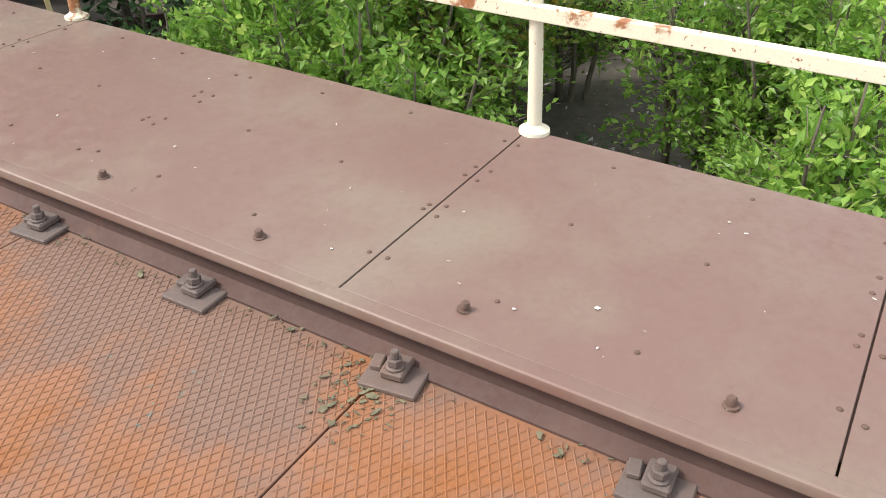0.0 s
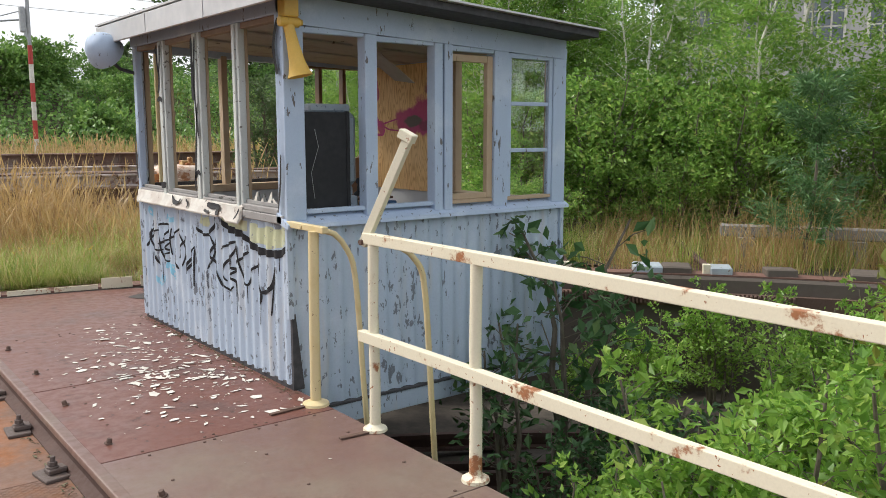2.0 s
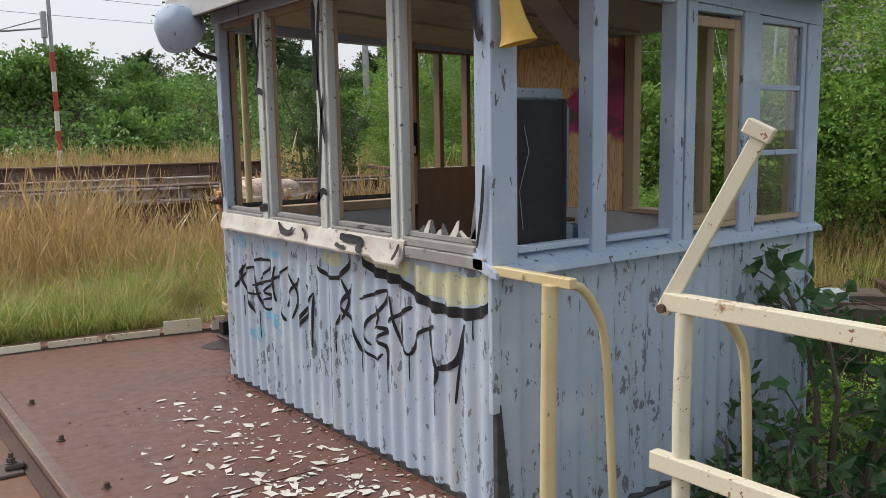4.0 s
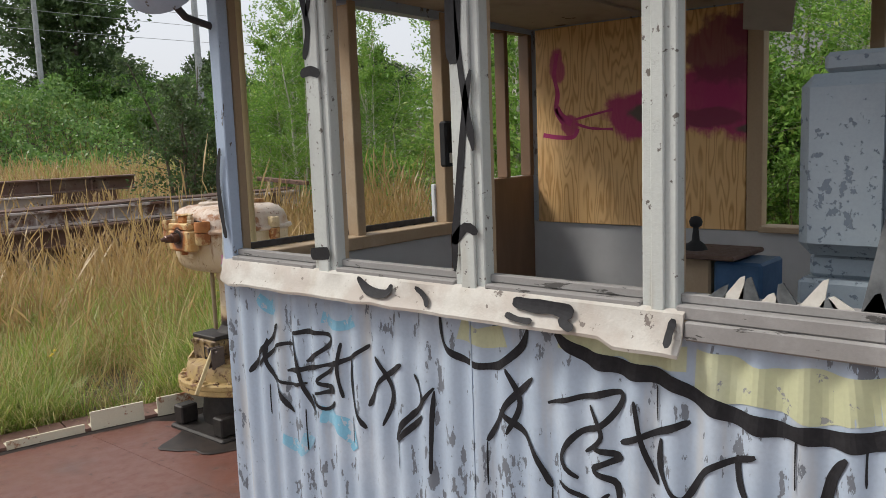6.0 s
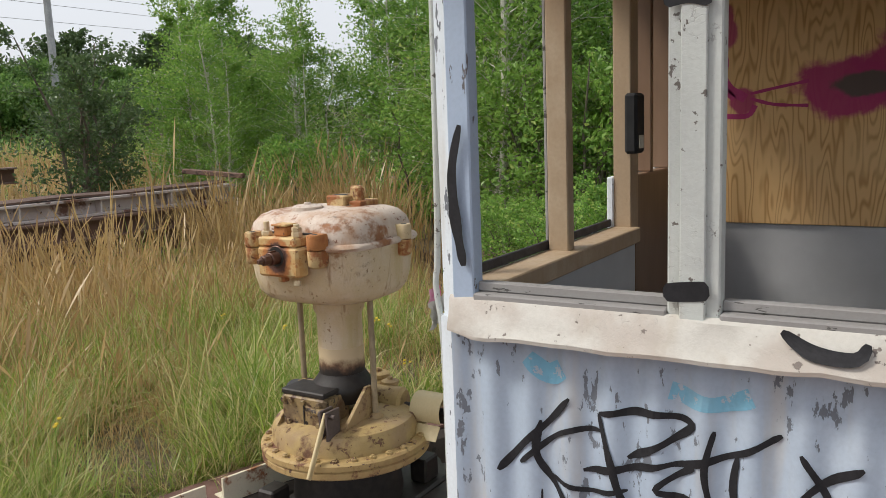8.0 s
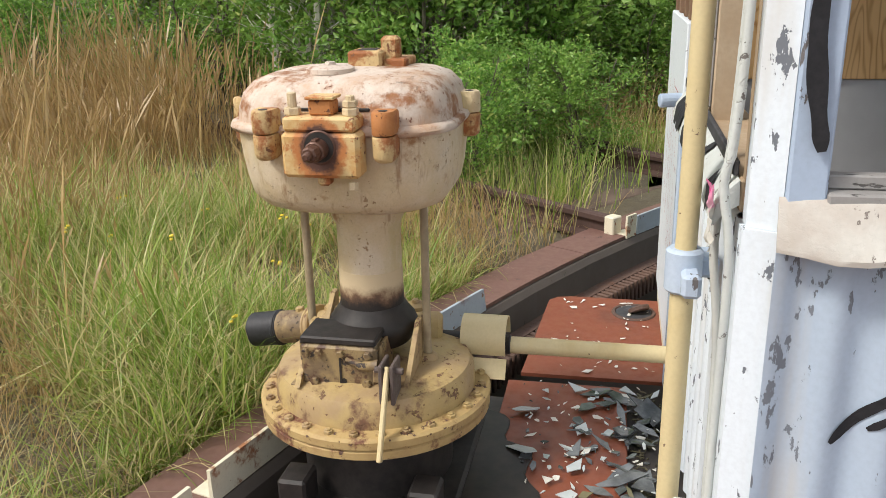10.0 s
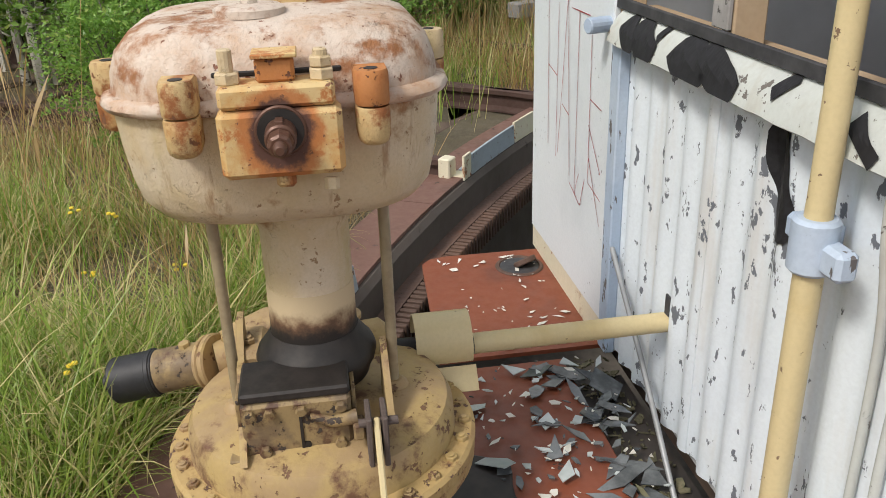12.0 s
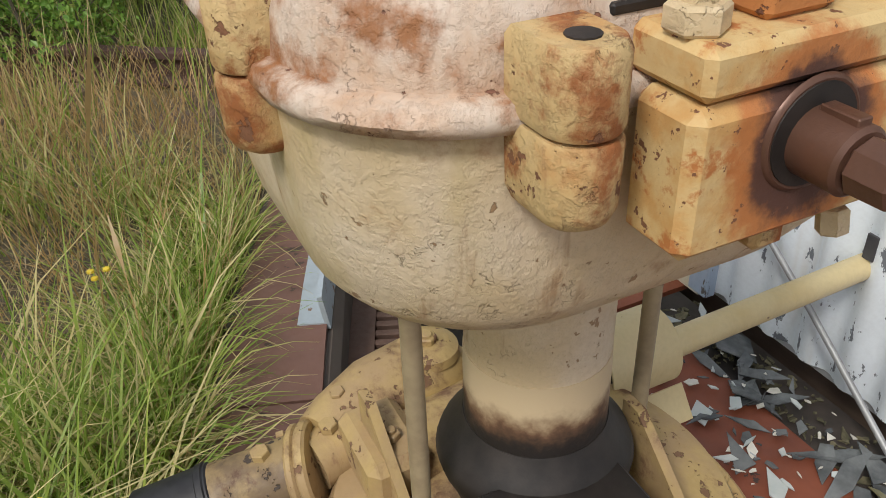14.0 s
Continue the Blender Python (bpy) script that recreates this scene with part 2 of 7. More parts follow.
M_cream = worn("cream_paint", (0.7, 0.65, 0.5), (0.64, 0.56, 0.39), (0.3, 0.13, 0.06), (0.42, 0.17, 0.07), grain=38, chips=0.65, stain=4,
               stains=(0.5, 0.8), rust_at=(0.575, 0.64), rough=0.5, relief=0.5, rust_scale=4.0)
M_pipe = worn("yellow_cream_pipe_paint", (0.64, 0.53, 0.3), (0.58, 0.45, 0.22), (0.2, 0.13, 0.08), None, grain=40, chips=0.69, stain=4, rough=0.45, relief=0.4)
M_deck_far = worn("deck_rusty_red_paint", (0.15, 0.062, 0.045), (0.11, 0.06, 0.05), (0.08, 0.045, 0.035), (0.23, 0.085, 0.05), grain=14, chips=0.64, stain=2.2, rough=0.42, relief=0.25, rust_scale=2.6)
M_pit_dark = plain("dark_pit_ground", (0.045, 0.038, 0.03), (0.09, 0.075, 0.06), 9, 0.85, relief=0.7)
M_yellow = worn("yellow_paint", (0.66, 0.42, 0.08), (0.58, 0.36, 0.07), (0.25, 0.12, 0.05), (0.3, 0.14, 0.05), grain=30, chips=0.72, rough=0.5)
M_blue = worn("pale_blue_sheet_paint", (0.42, 0.505, 0.61), (0.54, 0.615, 0.7), (0.17, 0.19, 0.22), None, grain=30, chips=0.605, stain=1.8,
              rough=0.5, relief=0.5, stretch=(1, 1, 0.42), streak=(0.5, 0.48, 0.44))
M_white_sheet = worn("white_sheet_paint", (0.72, 0.785, 0.84), (0.64, 0.7, 0.76), (0.15, 0.165, 0.19), None, grain=34, chips=0.605, stain=2.0,
                     rough=0.5, relief=0.5, stretch=(1, 1, 0.5), streak=(0.56, 0.53, 0.48))
M_door_white = worn("smooth_white_door_paint", (0.74, 0.79, 0.83), (0.66, 0.71, 0.75), (0.25, 0.25, 0.26), None, grain=60, chips=0.7, stain=1.4, rough=0.45, relief=0.2)
M_trim = worn("pale_blue_wood_paint", (0.39, 0.48, 0.61), (0.5, 0.58, 0.68), (0.13, 0.12, 0.12), None, grain=34, chips=0.64, rough=0.6, relief=0.5, stretch=(1, 1, 0.3))
M_white = worn("white_wood_paint", (0.56, 0.59, 0.56), (0.46, 0.48, 0.47), (0.16, 0.145, 0.13), None, grain=34, chips=0.65, rough=0.6, relief=0.5, streak=(0.4, 0.35, 0.27), crack=24)
M_apron = worn("cream_sheet_apron_paint", (0.56, 0.54, 0.49), (0.46, 0.41, 0.36), (0.2, 0.17, 0.15), None, grain=30, chips=0.64, stain=5, stains=(0.42, 0.62), rough=0.6, relief=0.6, streak=(0.42, 0.36, 0.28), crack=24)
M_grey_wood = worn("weathered_wood", (0.28, 0.27, 0.26), (0.4, 0.39, 0.38), (0.09, 0.085, 0.08), None, grain=40, chips=0.62, rough=0.8, relief=0.6, stretch=(1, 0.2, 1))
M_tan = worn("bare_tan_wood", (0.42, 0.31, 0.2), (0.5, 0.4, 0.28), (0.2, 0.13, 0.08), None, grain=30, chips=0.7, rough=0.65, relief=0.3, stretch=(1, 1, 0.2))
M_brown = plain("brown_door_panel", (0.2, 0.12, 0.07), (0.26, 0.16, 0.1), 8, 0.5, stretch=(1, 1, 0.2))
M_grey_panel = plain("grey_painted_board", (0.48, 0.49, 0.5), (0.54, 0.55, 0.56), 5, 0.6, relief=0.1)
M_ceiling = worn("stained_ceiling_board", (0.42, 0.38, 0.33), (0.3, 0.25, 0.2), (0.12, 0.09, 0.07), None, grain=6, chips=0.66, rough=0.85, relief=0.3)
M_roof = plain("grey_roof_sheet", (0.52, 0.53, 0.54), (0.6, 0.6, 0.6), 12, 0.5, relief=0.2)
# near-black for eave boards, sill and lamp arm, and for shade painted in gaps
M_eave_gap = plain("near_black_eave_gap", (0.035, 0.035, 0.04), (0.07, 0.07, 0.075), 25, 0.7)
M_black = plain("black_metal", (0.011, 0.012, 0.014), (0.02, 0.021, 0.023), 20, 0.8, relief=0.15)
M_spray = plain("black_spray_paint", (0.007, 0.007, 0.009), (0.018, 0.018, 0.022), 60, 0.75, relief=0.1)
M_lime = worn("pale_yellow_spray", (0.55, 0.57, 0.36), (0.6, 0.62, 0.48), (0.3, 0.31, 0.3), None, grain=25, chips=0.68, rough=0.55)
M_cyan = worn("cyan_spray", (0.22, 0.5, 0.66), (0.4, 0.56, 0.66), (0.47, 0.53, 0.6), None, grain=30, chips=0.56, rough=0.55)
M_red_ink = plain("red_marker", (0.42, 0.05, 0.06), (0.3, 0.04, 0.06), 40, 0.6)
M_grey_box = worn("peeling_grey_box_paint", (0.25, 0.3, 0.34), (0.31, 0.35, 0.38), (0.12, 0.15, 0.19), None, grain=40, chips=0.6, rough=0.6, relief=0.7)
M_box_blue = plain("blue_box_paint", (0.03, 0.09, 0.2), (0.05, 0.12, 0.24), 20, 0.5)
M_gear = worn("gearbox_cream_paint", (0.62, 0.49, 0.3), (0.68, 0.58, 0.44), (0.34, 0.22, 0.12), (0.46, 0.24, 0.1), grain=62, chips=0.66, stain=5,
              stains=(0.4, 0.7), rust_at=(0.55, 0.68), rough=0.5, relief=0.9, rust_scale=7, streak=(0.46, 0.36, 0.14), drip=(0.3, 0.16, 0.07), crack=42)
M_gear_lid = worn("gearbox_lid_chalky_paint", (0.64, 0.54, 0.45), (0.52, 0.34, 0.22), (0.24, 0.11, 0.07), (0.42, 0.18, 0.07), grain=56, chips=0.645, stain=7,
                  stains=(0.46, 0.68), rust_at=(0.5, 0.62), rough=0.55, relief=1.0, rust_scale=6, crack=46, drip=(0.3, 0.12, 0.05))
M_gear_rust = worn("gearbox_rusty_paint", (0.58, 0.42, 0.2), (0.5, 0.25, 0.08), (0.22, 0.1, 0.05), (0.42, 0.15, 0.045), grain=50, chips=0.63, stain=14,
                   rust_at=(0.46, 0.58), rough=0.65, relief=0.9, rust_scale=13, crack=60, drip=(0.24, 0.09, 0.035))
M_flange = worn("rusty_flange_paint", (0.44, 0.31, 0.13), (0.33, 0.2, 0.09), (0.12, 0.07, 0.05), (0.2, 0.08, 0.045), grain=40, chips=0.61, stain=8, rust_at=(0.52, 0.64), rough=0.7, relief=0.9, rust_scale=10)
M_gear_low = worn("gearbox_base_paint", (0.43, 0.31, 0.13), (0.36, 0.25, 0.13), (0.18, 0.1, 0.055), (0.2, 0.1, 0.055), grain=40, chips=0.625, stain=7, stains=(0.42, 0.6),
                  rust_at=(0.52, 0.68), rough=0.6, relief=0.9, rust_scale=9, drip=(0.2, 0.11, 0.06))
M_grime = worn("grimy_cream_paint", (0.3, 0.215, 0.1), (0.16, 0.11, 0.065), (0.06, 0.045, 0.035), (0.14, 0.07, 0.04), grain=40, chips=0.6, stain=14, stains=(0.4, 0.6), rust_at=(0.5, 0.62), rough=0.6, relief=0.9, rust_scale=16, drip=(0.07, 0.045, 0.03))
M_rod = plain("dull_rod_steel", (0.36, 0.29, 0.18), (0.27, 0.21, 0.13), 40, 0.5, relief=0.2)
# black grease; also the painted darkness of holes, bore and lid slot
M_grease_gap = plain("burnt_grease_and_gap_shade", (0.011, 0.009, 0.008), (0.03, 0.024, 0.021), 30, 0.6)
M_shaft = worn("brown_shaft_steel", (0.12, 0.06, 0.04), (0.16, 0.08, 0.055), (0.05, 0.03, 0.025), None, grain=60, chips=0.7, rough=0.4, metal=0.3)
M_motor = plain("black_rubber_boot", (0.014, 0.014, 0.017), (0.026, 0.026, 0.03), 60, 0.55)
M_concrete = worn("pit_concrete", (0.11, 0.09, 0.075), (0.075, 0.06, 0.05), (0.07, 0.06, 0.05), None, grain=9, chips=0.68, stain=1.2, rough=0.9, relief=0.6)
M_sleeper = plain("old_timber", (0.09, 0.06, 0.045), (0.17, 0.12, 0.09), 12, 0.85, stretch=(0.2, 1, 1), relief=0.6)
M_glass = glass_mat()
M_shard = plain("grey_green_glass_shard", (0.06, 0.066, 0.07), (0.22, 0.235, 0.24), 9, 0.1, relief=0.05)
M_flake = plain("white_paint_flake", (0.62, 0.6, 0.53), (0.72, 0.7, 0.64), 40, 0.7)
M_leaf = foliage("shrub_leaves", (0.13, 0.29, 0.04), (0.36, 0.57, 0.1), (0.52, 0.64, 0.16), 0.5)
M_leaf_birch = foliage("birch_leaves", (0.12, 0.27, 0.045), (0.37, 0.58, 0.12), (0.52, 0.56, 0.17), 0.5)
M_leaf_far = foliage("far_tree_leaves", (0.075, 0.13, 0.055), (0.15, 0.23, 0.08), (0.22, 0.29, 0.1), 0.4)
M_grass = foliage("green_grass", (0.17, 0.29, 0.035), (0.53, 0.6, 0.15), (0.74, 0.62, 0.34), 0.45, 0.6)
M_straw = foliage("dry_golden_grass", (0.4, 0.26, 0.1), (0.64, 0.46, 0.22), (0.24, 0.13, 0.06), 0.4)
M_girder = worn("weathered_girder", (0.17, 0.1, 0.075), (0.27, 0.22, 0.19), (0.08, 0.05, 0.04), (0.24, 0.11, 0.06), grain=18, chips=0.62, stain=1.6, rough=0.75, relief=0.7, rust_scale=2.0)
M_bark = plain("bark", (0.12, 0.1, 0.075), (0.2, 0.17, 0.13), 30, 0.85, stretch=(1, 1, 0.3), relief=0.5)
M_pine = foliage("pine_needles", (0.1, 0.22, 0.08), (0.2, 0.36, 0.14), (0.24, 0.38, 0.15), 0.3)
M_galv = plain("galvanised_mast", (0.33, 0.34, 0.35), (0.42, 0.43, 0.44), 12, 0.5, 0.4)


def ground_mat():
    m, nt, b, pos = start("ground_soil")
    n = noise_of(nt, pos, 0.6, 6, 0.65)
    n2 = noise_of(nt, pos, 14, 6, 0.7)
    col = mix_of(nt, ramp_of(nt, n, 0.4, 0.62), (0.085, 0.07, 0.045), (0.16, 0.13, 0.08))
    col = mix_of(nt, ramp_of(nt, n2, 0.45, 0.7), col, (0.13, 0.11, 0.075))
    nt.links.new(col, b.inputs["Base Color"])
    b.inputs["Roughness"].default_value = 0.95
    bump_of(nt, b, n2, 0.8, 0.04)
    return m


def ply_mat():
    """Knotty plywood with pink and green spray."""
    m, nt, b, pos = start("plywood")
    mp = nt.nodes.new("ShaderNodeMapping")
    mp.inputs["Scale"].default_value = (1, 5.5, 0.9)
    nt.links.new(pos, mp.inputs[0])
    big = noise_of(nt, mp.outputs[0], 1.5, 2, 0.5)
    rings = math_of(nt, "FRACT", math_of(nt, "MULTIPLY", big, 15.0))
    line = ramp_of(nt, math_of(nt, "ABSOLUTE", math_of(nt, "SUBTRACT", rings, 0.5)), 0.18, 0.5)
    col = mix_of(nt, line, (0.74, 0.48, 0.21), (0.5, 0.27, 0.09))
    col = mix_of(nt, ramp_of(nt, noise_of(nt, pos, 3, 4), 0.4, 0.7, 0, 0.5), col, (0.78, 0.54, 0.27))
    sep = nt.nodes.new("ShaderNodeSeparateXYZ")
    nt.links.new(pos, sep.inputs[0])
    jag = math_of(nt, "MULTIPLY", math_of(nt, "SUBTRACT", noise_of(nt, pos, 9, 5, 0.6), 0.5), 1.1)

    def spray(col, y, z, ry, rz, tint, power=1.0):
        dy = math_of(nt, "DIVIDE", math_of(nt, "SUBTRACT", sep.outputs[1], y), ry)
        dz = math_of(nt, "DIVIDE", math_of(nt, "SUBTRACT", sep.outputs[2], z), rz)
        d = math_of(nt, "SQRT", math_of(nt, "ADD", math_of(nt, "MULTIPLY", dy, dy), math_of(nt, "MULTIPLY", dz, dz)))
        d = math_of(nt, "ADD", d, jag)
        return mix_of(nt, ramp_of(nt, d, 0.8, 1.12, power, 0.0), col, tint)

    pink = (0.42, 0.03, 0.14)
    dark = (0.2, 0.03, 0.07)
    green = (0.06, 0.09, 0.06)
    for y, z, ry, rz, tint, power in ((7.47, 1.56, 0.2, 0.13, pink, 0.95), (7.2, 1.62, 0.26, 0.17, pink, 0.95), (6.93, 1.62, 0.24, 0.2, pink, 0.95), (7.0, 1.86, 0.24, 0.17, dark, 0.85),
                                      (6.85, 1.97, 0.14, 0.12, dark, 0.85), (7.97, 1.84, 0.05, 0.1, pink, 0.85), (7.9, 1.52, 0.06, 0.06, pink, 0.9),
                                      (7.4, 1.57, 0.12, 0.05, green, 0.85), (7.1, 1.53, 0.22, 0.05, dark, 0.8), (6.8, 1.47, 0.15, 0.03, green, 0.8)):
        col = spray(col, y, z, ry, rz, tint, power)
    nt.links.new(col, b.inputs["Base Color"])
    b.inputs["Roughness"].default_value = 0.65
    bump_of(nt, b, line, 0.1, 0.002)
    return m


M_ground = ground_mat()
M_ply = ply_mat()


# ---- large structure: ground, pit, bridge deck ----
PX, PY, R_RIM = 0.87, 0.48, 9.3      # turntable pivot and pit radius


def polar(r, deg, z=0.0):
    a = radians(deg)
    return Vector((PX + r * math.sin(a), PY + r * math.cos(a), z))


def ground_height(x, y):
    d = math.hypot(x - PX, y - PY)
    if d < R_RIM + 0.3:
        return -1.28 + 0.1 * noise.noise(Vector((x * 0.7, y * 0.7, 0)))
    h = -0.04 + 0.05 * noise.noise(Vector((x * 0.6, y * 0.6, 3)))
    field = max(0.0, min(1.0, (y - 21) / 11))
    far = max(0.0, min(1.0, (y - 0.25 * x - 34) / 7))
    return h + 0.55 * field * field * (3 - 2 * field) + 2.9 * far * far * (3 - 2 * far)


g = Geo()
radii = [0.01, 2, 4, 5.5, 7, 8.2, 9.2, R_RIM + 0.05, R_RIM + 0.31, 9.9, 10.5, 11.2, 12, 13, 14.5, 16, 18, 20, 23, 26, 29, 32, 35, 38, 41, 45, 50, 60, 90, 160, 400, 1500]
ring_n = 120
rings = []
for r in radii:
    ring = []
    for j in range(ring_n):
        p = polar(r, 360 * j / ring_n)
        p.z = ground_height(p.x, p.y)
        ring.append(p)
    rings.append(ring)
g.rings(rings, True, False)
tagged(part("ground", g, M_ground, smooth=60), "dry soil and gravel ground with a round sunken pit", "ground", kind="structure")

g = Geo()
prof = [(R_RIM, -1.4), (R_RIM, -0.03), (R_RIM + 0.02, 0.0), (R_RIM + 0.28, 0.0), (R_RIM + 0.3, -0.02), (R_RIM + 0.3, -1.4)]
g.rings([[polar(r, 3 * j, z) for r, z in prof] for j in range(121)], False, False)
tagged(part("pit_wall", g, M_concrete), "dark stained concrete ring wall of the turntable pit", "wall", kind="structure")

# darker sheet laid just above the ground inside the pit
g = Geo()
g.rings([[Vector((*polar(r, 3 * j).xy, ground_height(*polar(r, 3 * j).xy) + 0.02)) for j in range(120)] for r in (0.01, 2, 4, 5.5, 7, 8.2, 9.2, R_RIM)], True, False)
tagged(part("pit_floor", g, M_pit_dark, smooth=60), "dark floor sheet of the turntable pit", "ground", kind="structure")

# toothed rack and kerb plates along the rim
rack = thing("rack_ring", polar(R_RIM, 25, -0.2), "dark rusty toothed rack fixed round the pit rim", "rack")
g = Geo()
g.rings([[polar(r, 4 + 0.5 * j, z) for r, z in ((R_RIM - 0.07, -0.3), (R_RIM - 0.07, -0.16), (R_RIM - 0.002, -0.16), (R_RIM - 0.002, -0.3))] for j in range(120)], True, True)
part("rack_body", g, M_dark_rust, rack)
g = Geo()
for j in range(190):
    a = 8 + j * 0.25
    m = Matrix.Translation(polar(R_RIM - 0.09, a, -0.215)) @ Matrix.Rotation(-radians(a), 4, "Z")
    g.box(-0.011, 0.011, -0.05, 0.02, -0.055, 0.055, 0.004, m)
tagged(part("rack_teeth", g, M_dark_rust, rack), "row of rusty gear teeth", kind="stuff")

M_kerb = worn("brown_kerb_steel", (0.17, 0.09, 0.07), (0.12, 0.07, 0.055), (0.07, 0.05, 0.04), (0.2, 0.09, 0.05), grain=20, chips=0.66, rough=0.7)
kerb = thing("rim_kerb", polar(R_RIM + 0.1, 15), "rusty steel kerb plates with yellow and blue-grey upstands on the pit rim", "kerb")
for k in range(9):
    a0, a1 = -6 + 9.0 * k, -6 + 9.0 * k + 8.95
    g = Geo()
    g.rings([[polar(r, a0 + (a1 - a0) * j / 8, z) for r, z in ((R_RIM + 0.03, 0.004), (R_RIM + 0.03, 0.02), (R_RIM + 0.26, 0.018), (R_RIM + 0.26, 0.004))] for j in range(9)])
    part("kerb_plate", g, M_kerb, kerb)
up = ((2.6, 4.5, 0.045, 0), (4.9, 7.4, 0.05, 0), (7.7, 9.9, 0.05, 0), (10.1, 12.4, 0.05, 0), (12.6, 14.3, 0.105, 1), (14.75, 17.0, 0.11, 1), (22.6, 24.6, 0.1, 2),
      (32.35, 32.9, 0.13, 1), (33.0, 36.6, 0.11, 2), (36.7, 38.4, 0.12, 1))
M_kerb_blue = worn("blue_grey_kerb_paint", (0.36, 0.42, 0.47), (0.3, 0.33, 0.35), (0.2, 0.13, 0.09), (0.25, 0.13, 0.08), grain=25, chips=0.66)
for a0, a1, h, tone in up:
    g = Geo()
    n = max(2, int((a1 - a0) * 2))
    lean = random.uniform(-0.01, 0.02)
    g.rings([[polar(r, a0 + (a1 - a0) * j / n, z) for r, z in ((R_RIM + 0.02, 0.005), (R_RIM + 0.02 + lean, h), (R_RIM + 0.032 + lean, h), (R_RIM + 0.035, 0.024), (R_RIM + 0.1, 0.024), (R_RIM + 0.1, 0.005))] for j in range(n + 1)])
    part("upstand", g, (M_cream, M_cream, M_kerb_blue)[tone], kerb, "cream painted angle" if tone < 2 else "blue-grey painted angle")

# upper deck of painted plates beside the rail
deck = thing("deck", (2.2, 4, -0.01), "dusty red-brown painted steel plate walkway deck", "deck", kind="structure")
seams = [-2.6, -1.26, 0.075, 1.425, 2.755, 4.0, 5.25, 6.55, 7.9]
R_END = 9.06


def end_y(x):
    return PY + math.sqrt((R_END if x > 3.3 else R_END + 0.225) ** 2 - (x - PX) ** 2)


def slab(outline, z0, z1):
    n = len(outline)
    return Geo().rings([[(x, y, z) for x, y in outline] for z in (z0, z1)])


rng = random.Random(4)
plates = [q for q in seams if abs(q - 2.755) > 0.1]
for a, b_ in zip(plates, plates[1:]):
    dz = rng.uniform(-0.0015, 0.001)
    part("deck_plate", Geo().box(1.6525, 2.875, a + 0.003, b_ - 0.003, -0.01 + dz, dz, 0.002), M_deck if a < 5.2 else M_deck_far, deck)
xs = [1.662 + (2.875 - 1.662) * i / 8 for i in range(9)]
part("deck_plate", slab([(1.6525, 7.903), (2.875, 7.903)] + [(x, end_y(x)) for x in reversed(xs)], -0.01, -0.001), M_deck_far, deck)
M_tar = plain("greasy_black_plate", (0.03, 0.026, 0.024), (0.07, 0.055, 0.045), 10, 0.6)
part("deck_plate", slab([(2.878, 8.2), (3.36, 8.2)] + [(x, end_y(x)) for x in (3.36, 3.2, 3.05, 2.878)], -0.012, -0.002), M_deck_far, deck)
part("deck_plate", slab([(3.365, 8.2), (4.05, 8.2)] + [(x, end_y(x)) for x in (4.05, 3.8, 3.5, 3.365)], -0.045, -0.03), M_tar, deck, "greasy black sunken plate")
part("deck_plate", Geo().box(3.42, 4.14, 8.36, 8.78, -0.02, -0.004, 0.003), M_deck_new, deck, "rust-red loose plate")
hole = (4.78, 8.3)
ring_o = [(4.19, 8.2), (4.97, 8.2), (4.975, 8.6), (4.96, 8.66), (4.92, 8.695), (4.86, 8.7), (4.19, 8.74)]
part("deck_plate", slab(ring_o, -0.012, 0.002), M_deck_new, deck, "rust-red plate with a round hatch hole")
hatch = thing("hatch", (4.82, 8.33, 0.0), "open round hatch hole with a rusty lid ring in the deck", "hatch")
# the plate is not pierced: a black disc paints the dark of the hole
part("hatch_hole", Geo().lathe((4.82, 8.33, 0.003), [(0.0, 0.0), (0.075, 0.0), (0.075, 0.002)], 28), M_eave_gap, hatch)
g = Geo()
g.rings([[Vector((4.82 + (0.075 + dr) * math.cos(a), 8.33 + (0.075 + dr) * math.sin(a), 0.003 + z)) for dr, z in ((0, 0), (0.004, 0.006), (0.014, 0.006), (0.018, 0))] for a in [2 * math.pi * j / 32 for j in range(33)]], False, False)
part("hatch_ring", g, M_dark_rust, hatch)
part("hatch_lid", Geo().cyl((4.815, 8.305, 0.012), (4.825, 8.312, 0.03), 0.045, n=22, bev=0.004), M_dark_rust, hatch)

rivet_me = mesh_of(Geo().lathe((0, 0, 0), [(0.0085, -0.001), (0.0085, 0.0015), (0.006, 0.0035), (0.002, 0.004)], 8), "rivet", 50)
rivet_me.materials.append(M_dark_rust)
rivets = []
for s in seams[1:]:
    for x in (1.86, 2.14, 2.2, 2.42, 2.5, 2.72):
        for off in (-0.035, 0.03):
            rivets.append((x + rng.uniform(-0.02, 0.02), s + off + rng.uniform(-0.006, 0.006)))
for a, b_ in zip(seams, seams[1:]):
    for x in (1.84, 2.3, 2.76):
        for t in (0.36, 0.7):
            rivets.append((x + rng.uniform(-0.02, 0.02), a + (b_ - a) * t + rng.uniform(-0.04, 0.04)))
for x, y in rivets:
    ob = new("rivet", rivet_me)
    ob.matrix_basis = Matrix.Translation((x, y, 0.0))
    ob.parent = deck
    ob.matrix_parent_inverse = deck.matrix_basis.inverted()
stub = Geo().lathe((0, 0, 0), [(0.022, 0), (0.022, 0.004), (0.014, 0.006), (0.013, 0.024), (0.01, 0.028)], 10)
stub_me = mesh_of(stub, "deck_bolt", 40)
stub_me.materials.append(M_dark_rust)
